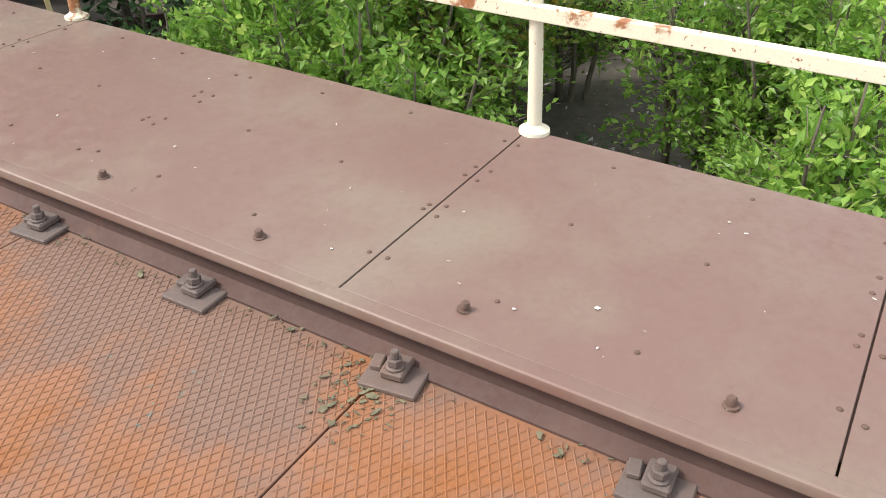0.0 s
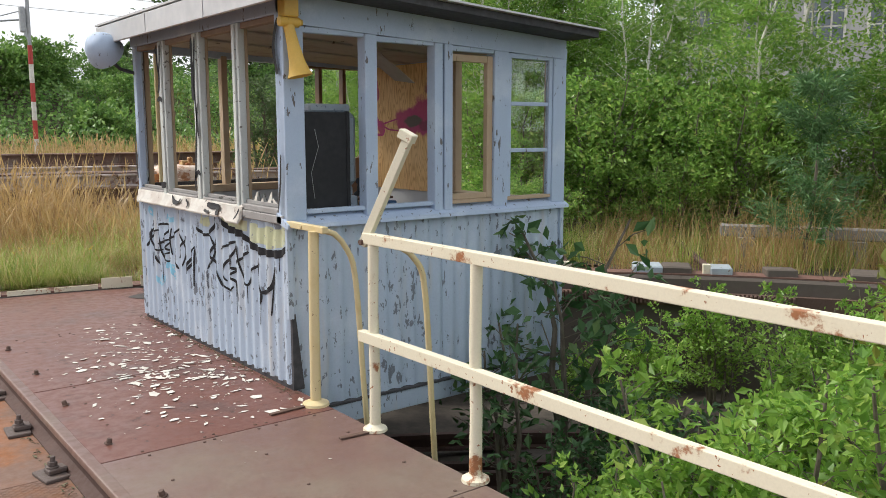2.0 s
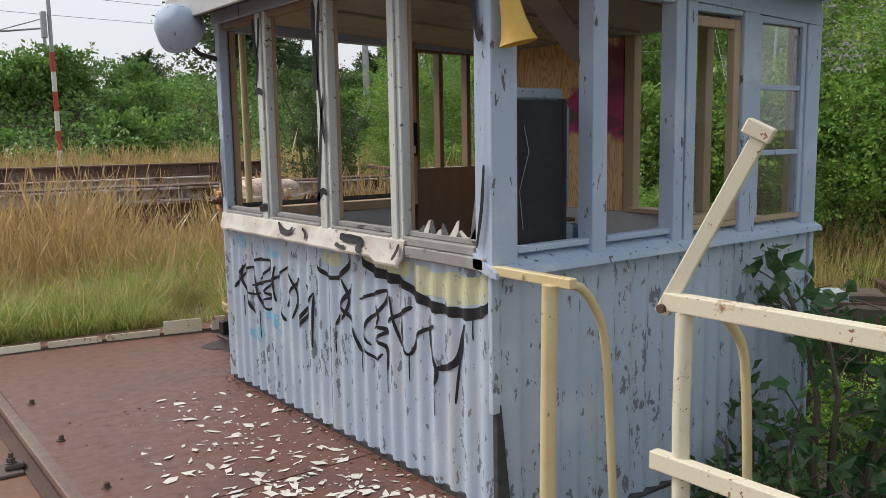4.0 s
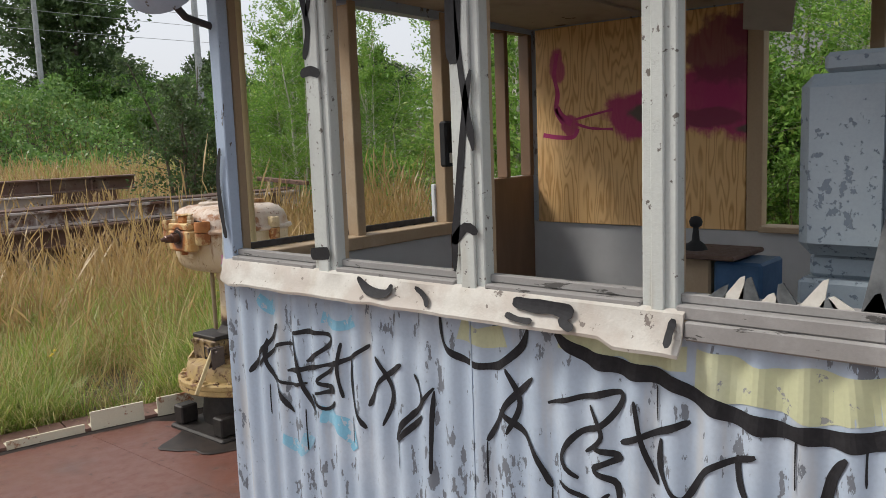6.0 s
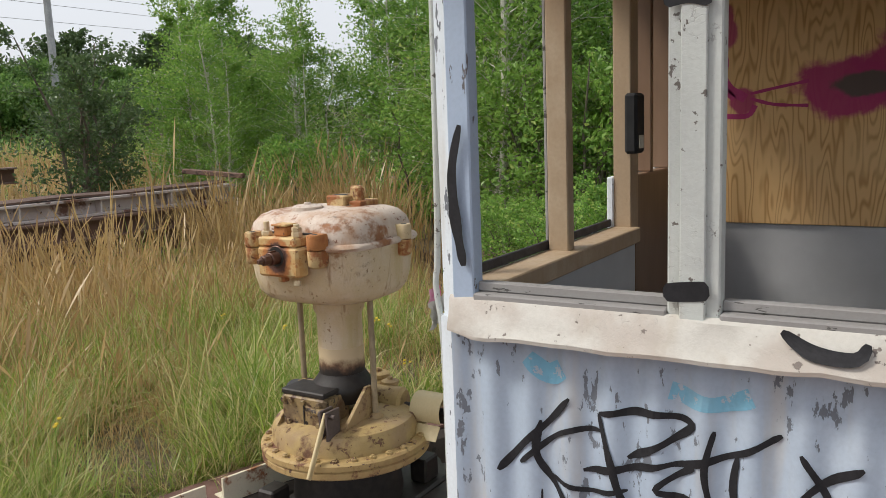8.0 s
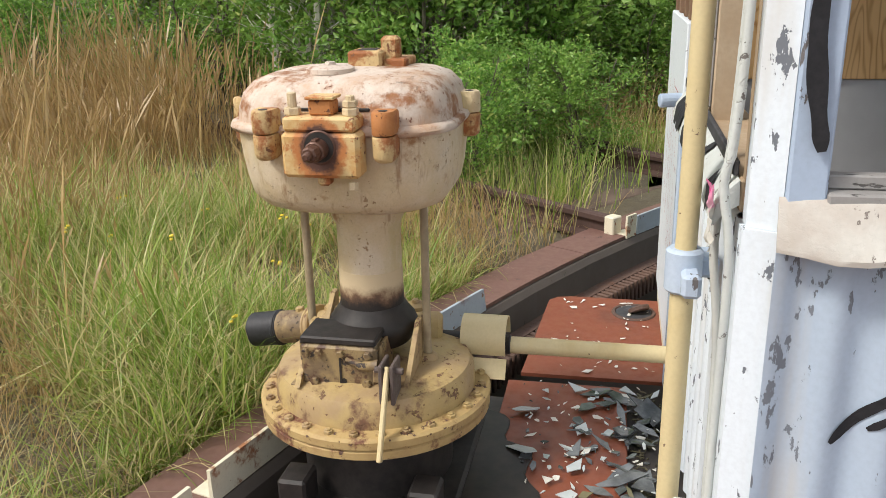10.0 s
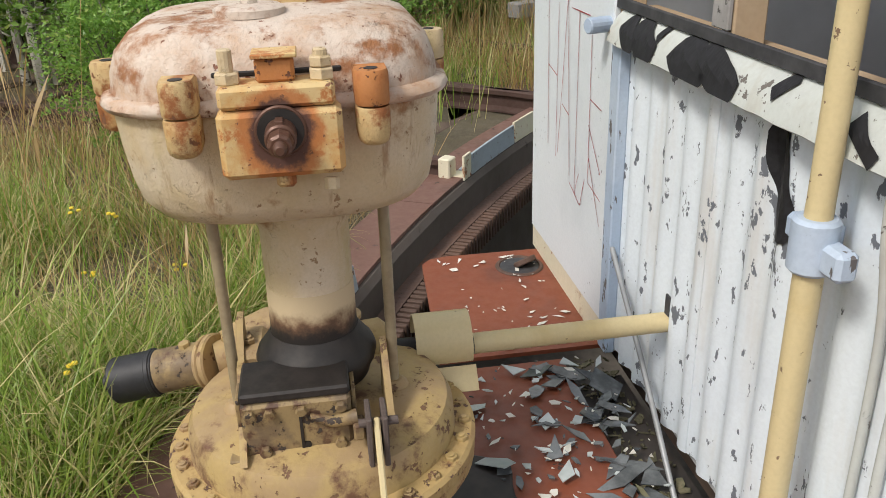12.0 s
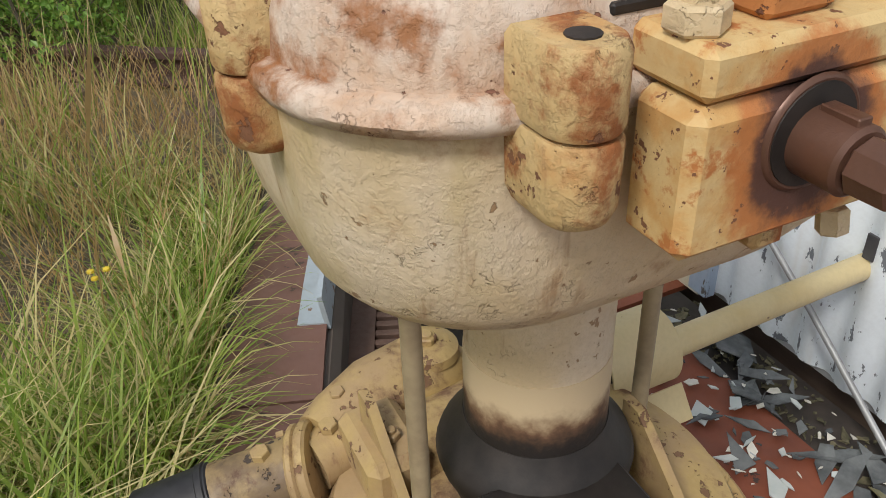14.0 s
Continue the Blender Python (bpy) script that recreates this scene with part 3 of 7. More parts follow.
for k in range(-2, 12):
    ob = new("deck_bolt", stub_me)
    ob.matrix_basis = pose(1.745 + rng.uniform(-0.01, 0.01), 0.33 + 0.735 * k, 0.0, rng.uniform(-14, 14), rng.uniform(-20, 8), rng.uniform(0, 90))
    ob.parent = deck
    ob.matrix_parent_inverse = deck.matrix_basis.inverted()
# loose strap irons on the plates near the gate
for x0, x1, y, rz in ((2.55, 2.83, 5.37, 3), (2.66, 2.86, 4.83, -4)):
    m = Matrix.Translation(((x0 + x1) / 2, y, 0.004)) @ Matrix.Rotation(radians(rz), 4, "Z")
    part("strap", Geo().box((x0 - x1) / 2, (x1 - x0) / 2, -0.014, 0.014, -0.003, 0.006, 0.002, m), M_dark_rust, deck)

beam = thing("main_girder", (2.6, 4, -0.5), "dark rusty main girder under the deck plates", "girder")
part("cover_bearer", Geo().box(1.72, 2.598, -2.58, 9.0, -0.04, -0.0135), M_dark_rust, beam)
part("web", Geo().box(2.6, 2.63, -2.6, 9.0, -0.9, -0.012), M_dark_rust, beam)
part("flange", Geo().box(2.45, 2.78, -2.6, 9.0, -0.935, -0.9), M_dark_rust, beam)
part("end_plate", Geo().box(2.86, 2.872, -2.6, 5.65, -0.2, -0.0125), M_dark_rust, beam)

# lower tread plates between the rails
tread = thing("tread_floor", (0.5, 3, -0.13), "rusty orange diamond tread plate floor between the rails", "floor", kind="structure")
tseams = [-2.6, -1.7, -0.25, 1.2, 2.65, 4.1, 5.55, 7.0, 8.3]
for a, b_ in zip(tseams, tseams[1:]):
    part("tread_plate", Geo().box(-1.6, 1.7, a + 0.003, b_ - 0.003, -0.15, -0.132 + rng.uniform(-0.001, 0.001), 0.002), M_tread, tread)
part("tread_support", Geo().box(-1.58, 1.69, -2.58, 9.4, -0.2, -0.152), M_dark_rust, tread, "dark rusty bearers under the tread plates")
part("tread_plate", Geo().box(-1.6, 1.7, 8.303, 9.45, -0.15, -0.132, 0.002), M_tread, tread)
g = Geo()
for a, b_ in zip(tseams[2:6], tseams[3:7]):
    x0, x1, y0, y1 = 0.3, 1.555, a + 0.012, b_ - 0.012
    for slope in (0.62, -0.62):
        c = y0 - abs(slope) * (x1 - x0) - 0.05
        while c < y1 + abs(slope) * (x1 - x0):
            xa, xb = x0, x1
            for yb in (y0, y1):
                xc = x0 + (yb - c) / slope
                if (c < y0 and yb == y0) or (c > y1 and yb == y1):
                    xa = max(xa, xc)
                ye = c + slope * (x1 - x0)
                if (ye < y0 and yb == y0) or (ye > y1 and yb == y1):
                    xb = min(xb, xc)
            if xb - xa > 0.03:
                p0 = Vector((xa, c + slope * (xa - x0), -0.1315))
                p1 = Vector((xb, c + slope * (xb - x0), -0.1315))
                side = (p1 - p0).cross(Vector((0, 0, 1))).normalized() * 0.0028
                top = Vector((0, 0, 0.0015))
                g.add([p0 - side, p0 + side, p0 + top, p1 - side, p1 + side, p1 + top], [(0, 3, 5, 2), (1, 2, 5, 4)])
            c += 0.031
tagged(part("tread_ribs", g, M_tread, tread), "raised diamond ribs of the tread plate", kind="stuff")

# rail
rail = thing("rail", (1.62, 3, -0.13), "worn brown steel rail laid along the bridge", "rail")
prof = [(-0.05, 0), (0.064, 0), (0.064, 0.01), (0.02, 0.024), (0.008, 0.034), (0.008, 0.085), (0.033, 0.096), (0.035, 0.1), (0.035, 0.126), (0.033, 0.13),
        (0.028, 0.131), (-0.026, 0.131), (-0.032, 0.128), (-0.035, 0.121), (-0.035, 0.1), (-0.033, 0.096), (-0.008, 0.085), (-0.008, 0.034), (-0.02, 0.02), (-0.05, 0.008)]
prof = [(px + 0.012 if px < -0.02 and pz > 0.09 else px + 0.007 if px == -0.008 else px, pz) for px, pz in prof]
head = prof[6:16]
foot = prof[:6] + prof[16:]
part("rail_head", Geo().rings([[(1.62 + px, y, -0.131 + pz) for px, pz in head] for y in (-2.6, 9.42)]), M_deck, rail, smooth=25)
# brown steel, darkened further to paint in the shade below the head
part("rail_foot", Geo().rings([[(1.62 + px, y, -0.131 + pz) for px, pz in foot] for y in (-2.6, 9.42)]), M_rail, rail, smooth=25)
part("rail_strip", Geo().box(1.64, 1.658, -2.6, 9.4, -0.13, -0.012).box(1.6585, 1.71, -2.6, 9.4, -0.13, -0.05), M_dark_rust, rail)


def rail_clip():
    c = thing("rail_clip", (0, 0, 0), "dark rusty rail clip with bolt and nut on the tread plate", "rail clip", "rail clips")
    part("base_plate", Geo().box(-0.065, 0.05, -0.085, 0.085, 0, 0.018, 0.004), M_clip, c)
    g = Geo().box(-0.03, 0.06, -0.035, 0.035, 0.018, 0.045, 0.008)
    g.box(0.0, 0.055, 0.04, 0.075, 0.018, 0.036, 0.006, Matrix.Rotation(radians(7), 4, "Z"))
    part("clamp", g, M_clip, c)
    part("washer", Geo().lathe((0, 0, 0.045), [(0.027, 0), (0.027, 0.006), (0.02, 0.009)], 14), M_clip, c)
    part("nut", Geo().hexbolt((0, 0, 0.053), (0.1, 0, 1), 0.022, 0.022), M_clip, c)
    part("bolt", Geo().cyl((0.001, 0, 0.07), (0.004, 0, 0.1), 0.012, n=10, bev=0.003), M_clip, c)
    return c


clip = rail_clip()
first = True
for k in range(-2, 12):
    m = pose(1.525 + rng.uniform(-0.01, 0.01), 0.42 + 0.735 * k, -0.133, 0, 0, rng.uniform(-12, 12))
    if first:
        clip.matrix_basis = m
        first = False
    else:
        copy_thing(clip, m)

# ---- railing ----
railing = thing("railing", (2.87, 2, 0), "cream painted steel railing with rust patches along the deck edge", "railing")
for y in (-1.27, 1.395, 4.06, 4.84):
    lean = 0.045 if y == 1.395 else 0.0
    p = part("post", Geo().tube([(2.87, y, 0.0), (2.872, y + 0.3 * lean, 0.3), (2.868, y + 0.004 + 0.62 * lean, 0.6), (2.87, y + lean, 0.95)], [0.029, 0.027, 0.026, 0.027], 14), M_cream, railing, smooth=40)
    part("post_foot", Geo().lathe((2.87, y, 0.0), [(0.062, 0.0), (0.06, 0.014), (0.045, 0.02), (0.031, 0.034)], 20), M_cream, p, smooth=40)
def bar_rail(x0, x1, y0, y1, z0, z1):
    """A long square tube with rounded edges, slightly bent and dented along its length."""
    r = 0.004
    prof = [(x0 + r, z0), (x1 - r, z0), (x1, z0 + r), (x1, z1 - r), (x1 - r, z1), (x0 + r, z1), (x0 + 0.3 * r, z1 - 0.3 * r), (x0, z1 - r), (x0, z0 + r), (x0 + 0.3 * r, z0 + 0.3 * r)]
    rows = []
    for i in range(61):
        y = y0 + (y1 - y0) * i / 60
        dx, dz = 0.004 * noise.noise(Vector((y * 0.8, z0, 1))), 0.005 * noise.noise(Vector((y * 0.7, z0, 5)))
        rows.append([(px + dx, y, pz + dz) for px, pz in prof])
    return Geo().rings(rows)


part("top_rail", bar_rail(2.843, 2.888, -2.6, 4.9, 0.944, 0.998), M_cream, railing, smooth=20)
part("middle_rail", bar_rail(2.832, 2.875, -2.6, 4.93, 0.447, 0.503), M_cream, railing, smooth=20)
bar = thing("barrier_bar", (2.87, 4.88, 0.95), "cream barrier bar folded up beside the gateway", "barrier bar")
d = Vector((2.965, 4.67, 1.46)) - Vector((2.865, 4.9, 0.96))
m = Matrix.Translation((2.865, 4.9, 0.96)) @ d.to_track_quat("Z", "Y").to_matrix().to_4x4()
part("bar", Geo().box(-0.02, 0.02, -0.022, 0.022, -0.03, d.length, 0.003, m), M_cream, bar)
part("end_cap", Geo().box(-0.027, 0.027, -0.03, 0.05, d.length - 0.02, d.length + 0.025, 0.004, m), M_cream, bar)
part("hinge_bolt", Geo().cyl((2.83, 4.9, 0.95), (2.9, 4.9, 0.95), 0.014, n=8), M_dark_rust, bar)
gatepost = thing("gate_post", (2.83, 5.37, 0), "cream steel gate post with a flat bracket to the cabin corner", "post")
part("post", Geo().tube([(2.83, 5.37, 0), (2.828, 5.365, 0.5), (2.832, 5.36, 0.96)], [0.03, 0.028, 0.029], 14), M_pipe, gatepost, smooth=40)
part("post_foot", Geo().lathe((2.83, 5.37, 0), [(0.075, 0.0), (0.072, 0.014), (0.05, 0.022), (0.032, 0.03)], 20), M_pipe, gatepost, smooth=40)
part("bracket", Geo().box(2.835, 2.87, 5.27, 5.7, 0.955, 0.99, 0.003), M_pipe, gatepost)
part("bracket_bolt", Geo().hexbolt((2.835, 5.5, 0.972), (-1, 0, 0), 0.01, 0.008), M_pipe, gatepost)
for pts in (((2.85, 5.31, 0.965), (2.93, 5.31, 0.945), (3.01, 5.31, 0.85), (3.06, 5.31, 0.68), (3.1, 5.3, 0.05), (3.15, 5.3, -0.6)),
            ((2.88, 4.83, 0.95), (3.02, 4.83, 0.92), (3.13, 4.83, 0.83), (3.18, 4.83, 0.65), (3.23, 4.83, -0.1), (3.27, 4.83, -0.7))):
    hr = thing("ladder_handrail", pts[0], "thin curved yellowish handrail leading down to the pit ladder", "handrail", "ladder handrails")
    part("rail_tube", Geo().tube(curve_points(pts, 0.05), 0.016, 10), M_pipe, hr, smooth=60)

# ---- control cabin ----
X0, X1, Y0, Y1 = 2.85, 5.05, 5.68, 8.205
PITCH = 0.106


def wave(u):
    return 0.0105 * math.cos(2 * math.pi * u / PITCH)


def sheet(along, u0, u1, z0, z1, at, out):
    """Corrugated sheet: along 'x' or 'y', its mean plane at 'at', facing 'out' on the other axis."""
    g = Geo()
    n = int((u1 - u0) / PITCH * 8)
    us = [u0 + (u1 - u0) * i / n for i in range(n + 1)]
    zs = [z0, z0 + (z1 - z0) * 0.33, z0 + (z1 - z0) * 0.66, z1]
    rows = []
    for z in zs:
        dent = [0.004 * noise.noise(Vector((u * 3, z * 3, at))) for u in us]
        front = [(at + out * (wave(u) + q), u, z) if along == "y" else (u, at + out * (wave(u) + q), z) for u, q in zip(us, dent)]
        back = [(at + out * (wave(u) + q - 0.003), u, z) if along == "y" else (u, at + out * (wave(u) + q - 0.003), z) for u, q in zip(us, dent)]
        rows.append(front + back[::-1])
    return g.rings(rows)


cabin = thing("control_cabin", (3.9, 7, 0), "pale blue flaking turntable control cabin with corrugated walls and broken windows", "cabin")
front = part("wall_front", Geo().box(X0 + 0.026, X0 + 0.075, Y0 + 0.03, Y1 - 0.03, 0.0, 0.985), M_grey_panel, cabin, "grey board lining")
near = part("wall_near", Geo().box(X0 + 0.08, X1 - 0.02, Y0 + 0.02, Y0 + 0.075, -0.12, 0.975), M_grey_panel, cabin, "grey board lining")
far = part("wall_far", Geo().box(X0 + 0.08, 4.2, Y1 - 0.075, Y1 - 0.02, 0.0, 0.985), M_grey_panel, cabin, "grey board lining")
for a, b_ in ((5.69, 6.93), (6.91, 8.165)):
    part("sheet", sheet("y", a, b_, 0.028, 0.97, X0 if a < 6 else X0 - 0.003, -1), M_blue, front, "corrugated sheet with black spray tags", smooth=50)
for a, b_ in ((2.87, 3.97), (3.95, 5.05)):
    part("sheet", sheet("x", a, b_, -0.13, 0.955, Y0 if a < 3 else Y0 - 0.003, -1), M_blue, near, "pale blue corrugated sheet", smooth=50)
for a, b_ in ((2.88, 3.6), (3.58, 4.12)):
    part("sheet", sheet("x", a, b_, 0.03, 0.97, Y1 if a < 3 else Y1 + 0.003, 1), M_white_sheet, far, "flaking white corrugated sheet", smooth=50)
part("corner_strip", Geo().box(X0 - 0.016, X0 + 0.02, Y0 - 0.014, Y0 + 0.012, 0.42, 0.96, 0.003), M_blue, cabin)
# near-black wedge filling the corner slit, wider at the bottom
part("corner_slit", Geo().rings([[(X0 + 0.004, Y0 - 0.0135, 0.0), (X0 + 0.075, Y0 - 0.0135, 0.0), (X0 + 0.026, Y0 - 0.0135, 0.45), (X0 + 0.004, Y0 - 0.0135, 0.45)], [(X0 + 0.004, Y0 + 0.01, 0.0), (X0 + 0.075, Y0 + 0.01, 0.0), (X0 + 0.026, Y0 + 0.01, 0.45), (X0 + 0.004, Y0 + 0.01, 0.45)]]), M_eave_gap, cabin, "near-black wedge in the slit beside the sprung sheet")
part("corner_strip", Geo().rings([[(X0 - 0.004, 8.158, z), (X0 + 0.016, 8.158, z), (X0 + 0.05, Y1 - 0.01, z), (X0 + 0.05, Y1 + 0.014, z), (X0 + 0.022, Y1 + 0.012, z)] for z in (0.02, 0.975)]), M_white_sheet, cabin)
part("corner_post", Geo().rings([[(X0 + 0.002, 8.159, z), (X0 + 0.07, 8.159, z), (X0 + 0.07, Y1 + 0.006, z), (X0 + 0.03, Y1 + 0.006, z)] for z in (0.976, 2.13)]), M_white_sheet, cabin)
part("corner_strip", Geo().box(X1 - 0.02, X1 + 0.012, Y0 - 0.014, Y0 + 0.02, -0.12, 0.96, 0.003), M_blue, cabin)
part("bottom_strip", Geo().box(2.9, 5.05, Y0 - 0.02, Y0 + 0.03, -0.15, -0.131, 0.003), M_eave_gap, cabin)
part("floor_beam", Geo().box(2.9, 5.05, Y0 - 0.012, Y0 + 0.05, -0.27, -0.152, 0.004), M_blue, cabin, "pale blue floor channel")
part("floor_slab", Geo().box(2.93, 5.0, Y0 + 0.08, Y1 - 0.08, -0.13, -0.03), M_sleeper, cabin, "bare board floor")
# near-black strip stands in for the shadow line below the front sheets
part("base_shade_strip", Geo().box(2.852, 2.875, Y0, 8.16, -0.02, 0.034, 0.002), M_eave_gap, cabin, "dark strip painted as the shade under the sheets")
back = part("wall_back", Geo().box(X1 - 0.06, X1, Y0 + 0.02, Y1 - 0.02, -0.13, 0.97), M_grey_panel, cabin, "grey painted lower back wall")
plyboard = part("plywood", Geo().box(X1 - 0.075, X1 - 0.045, 6.9, Y1 - 0.09, 0.972, 2.06, 0.002), M_ply, back, "pink sprayed plywood board over the back window")
part("outer_skin", Geo().box(X1 - 0.04, X1 + 0.01, 6.9, Y1, 0.972, 2.1, 0.002), M_blue, back)

# posts, mullions, sills and headers
posts_front = ((Y0 + 0.0, Y0 + 0.085, 0.09), (6.24, 6.335, 0.045), (6.84, 6.955, 0.045), (7.49, 7.605, 0.045), (8.095, 8.158, 0.05))
for i, (a, b_, dpt) in enumerate(posts_front):
    mt = M_trim if i in (0, 4) else M_white
    ps = part("window_post", Geo().box(X0 - 0.012, X0 - 0.012 + dpt, a, b_, 0.985, 2.13, 0.004), mt, cabin)
    if 0 < i < 4:
        part("stop_bead", Geo().box(X0 - 0.024, X0 - 0.013, a + 0.03, b_ - 0.03, 1.0, 2.12, 0.003), mt, ps)
        part("inner_face", Geo().box(X0 - 0.012 + dpt + 0.001, X0 + dpt + 0.012, a + 0.008, b_ - 0.008, 1.04, 2.1, 0.003), M_tan, ps, "bare tan inner face")
for a, b_ in ((5.765, 6.24), (6.335, 6.84), (6.955, 7.49), (7.605, 8.095)):
    part("window_sill", Geo().box(X0 - 0.02, X0 + 0.08, a, b_, 1.015, 1.05, 0.004), M_grey_wood, cabin, "weathered grey sill")
    part("bottom_bead", Geo().box(X0 + 0.01, X0 + 0.04, a, b_, 1.051, 1.075, 0.003), M_grey_wood, cabin)
    part("top_bead", Geo().box(X0 + 0.005, X0 + 0.05, a, b_, 2.095, 2.13, 0.003), M_brown, cabin)
# flared sheet apron under the front sill
g = Geo()
aprof = [(X0 - 0.014, 1.04), (X0 - 0.03, 1.03), (X0 - 0.042, 0.985), (X0 - 0.066, 0.955), (X0 - 0.064, 0.945), (X0 - 0.036, 0.978), (X0 - 0.024, 1.02), (X0 - 0.012, 1.03)]
rows = []
for i in range(45):
    y = 6.215 + (8.168 - 6.215) * i / 44
    flare = 1.0 if y < 8.05 else 1.0 - 0.55 * (y - 8.05) / 0.118
    rag = 0.012 * noise.noise(Vector((y * 9, 1.0, 0))) + (0.02 if y < 6.4 else 0)
    rows.append([(X0 + (px - X0) * flare - (0.01 * noise.noise(Vector((y * 5, 2, 0))) if pz < 1.0 else 0), y, pz - (rag if pz < 0.99 else 0)) for px, pz in aprof])
g.rings(rows)
part("apron", g, M_apron, cabin, "bent cream-white sheet apron", smooth=45)
part("bare_ledge", Geo().box(X0 - 0.03, X0 + 0.02, Y0 + 0.02, 6.215, 0.965, 1.014, 0.005), M_grey_wood, cabin, "bare weathered ledge")
part("header", Geo().box(X0 - 0.012, X0 + 0.07, Y0, Y1, 2.131, 2.24, 0.004), M_trim, cabin)


def slope_z(x, z_front, z_back):
    return z_front + (z_back - z_front) * (x - X0) / (X1 - X0)


def sloped(x0, x1, y0, y1, zf0, zf1, zb0, zb1):
    """A bar along x whose lower and upper faces fall from the front to the back wall."""
    return Geo().rings([[(x, y0, slope_z(x, zf0, zb0)), (x, y1, slope_z(x, zf0, zb0)), (x, y1, slope_z(x, zf1, zb1)), (x, y0, slope_z(x, zf1, zb1))] for x in (x0, x1)])


part("header", sloped(X0 - 0.012, X1 + 0.01, Y0 - 0.016, Y0 + 0.06, 2.075, 2.15, 1.99, 2.06), M_trim, cabin)
part("header", sloped(X0 - 0.012, X1 + 0.01, Y0 - 0.008, Y0 + 0.06, 2.151, 2.24, 2.061, 2.12), M_trim, cabin)
part("header", sloped(X0 + 0.02, X1, Y1 - 0.06, Y1 + 0.008, 2.1, 2.24, 2.04, 2.12), M_trim, cabin)
part("header", Geo().box(X1 - 0.07, X1 + 0.008, Y0, Y1, 2.062, 2.12, 0.004), M_trim, cabin)
# near wall
for a, b_ in ((X0 - 0.012, 2.965), (3.37, 3.455), (3.885, 3.95), (3.965, 4.03), (4.385, 4.51), (4.935, X1 + 0.012)):
    z1 = slope_z((a + b_) / 2, 2.075, 1.99)
    p = part("window_post", Geo().box(a, b_, Y0 - 0.014, Y0 + 0.07, 0.985 if a > 3.96 or a < 3.9 else 0.96, z1, 0.004), M_trim, cabin)
part("near_sill", Geo().rings([[(x, Y0 - 0.055, 0.945), (x, Y0 - 0.05, 0.968), (x, Y0 + 0.08, 1.03), (x, Y0 + 0.08, 0.976), (x, Y0 - 0.02, 0.95)] for x in (X0 - 0.03, X1 + 0.02)]), M_trim, cabin, "pale blue flaking sill board")
for a, b_ in ((2.965, 3.37), (3.455, 3.885), (4.03, 4.385), (4.51, 4.935)):
    z1 = slope_z((a + b_) / 2, 2.075, 1.99)
    part("bottom_bead", Geo().box(a, b_, Y0 + 0.0, Y0 + 0.05, 1.02, 1.045, 0.003), M_trim if a < 4 else M_tan, cabin)
    part("top_bead", Geo().box(a, b_, Y0 - 0.004, Y0 + 0.04, z1 - 0.03, z1 + 0.004, 0.003), M_trim, cabin)
case = part("casement_frame", Geo().box(4.335, 4.384, Y0 + 0.005, Y0 + 0.045, 1.046, 1.975, 0.003), M_tan, cabin, "bare cream casement frame")
part("casement_rail", Geo().box(4.031, 4.334, Y0 + 0.005, Y0 + 0.045, 1.93, 1.975, 0.003), M_tan, case)
part("casement_rail", Geo().box(4.031, 4.334, Y0 + 0.005, Y0 + 0.045, 1.046, 1.085, 0.003), M_tan, case)
win = part("glazed_window", Geo().box(4.511, 4.545, Y0 - 0.004, Y0 + 0.03, 1.046, 1.99, 0.003), M_trim, cabin, "small paned window")
part("window_stile", Geo().box(4.9, 4.934, Y0 - 0.004, Y0 + 0.03, 1.046, 1.98, 0.003), M_trim, win)
for z in (1.345, 1.66):
    part("glazing_bar", Geo().box(4.546, 4.899, Y0, Y0 + 0.026, z, z + 0.026, 0.003), M_trim, win)
for z0, z1 in ((1.05, 1.345), (1.371, 1.66), (1.686, 1.965)):
    pn = part("pane", Geo().box(4.546, 4.899, Y0 + 0.011, Y0 + 0.015, z0, z1, 0.0005), M_glass, win)
    pn.visible_shadow = False
# far wall windows and door
for a, b_, mt in ((X0 + 0.072, 2.96, M_tan), (3.555, 3.607, M_tan), (4.18, 4.27, M_tan)):
    part("window_post", Geo().box(a, b_, Y1 - 0.065, Y1 + 0.006, 0.99, 2.1, 0.004), mt, cabin)
part("far_sill", Geo().box(X0 + 0.08, 4.19, Y1 - 0.1, Y1 + 0.012, 0.986, 1.045, 0.004), M_tan, cabin, "bare tan inner sill")
g = Geo()
rows = []
for i in range(25):
    x = 2.93 + (4.14 - 2.93) * i / 24
    rag = 0.008 * noise.noise(Vector((x * 9, 4.0, 0)))
    rows.append([(x, Y1 + 0.014, 1.045), (x, Y1 + 0.03, 1.03), (x, Y1 + 0.05, 1.002), (x, Y1 + 0.06, 0.966 + rag), (x, Y1 + 0.054, 0.962 + rag), (x, Y1 + 0.036, 0.985), (x, Y1 + 0.012, 1.0)])
g.rings(rows)
part("apron", g, M_white, cabin, "bent white sheet apron with broad black spray bands", smooth=45)
part("sill_outer", Geo().box(2.96, 4.18, Y1 + 0.013, Y1 + 0.024, 1.046, 1.075, 0.003), M_eave_gap, cabin, "dark weathered outer sill board")
part("post_outer", Geo().box(3.56, 3.63, Y1 + 0.007, Y1 + 0.018, 1.076, 2.09, 0.003), M_grey_wood, cabin)
door = part("door", Geo().box(4.28, 4.99, Y1 - 0.05, Y1 + 0.0, 0.03, 1.24, 0.004), M_brown, cabin, "brown panelled door, white outside")
part("door_sheet", Geo().box(4.17, 5.0, Y1 + 0.004, Y1 + 0.03, 0.1, 1.24, 0.004), M_door_white, door, "white painted outer face with red marker scribbles")
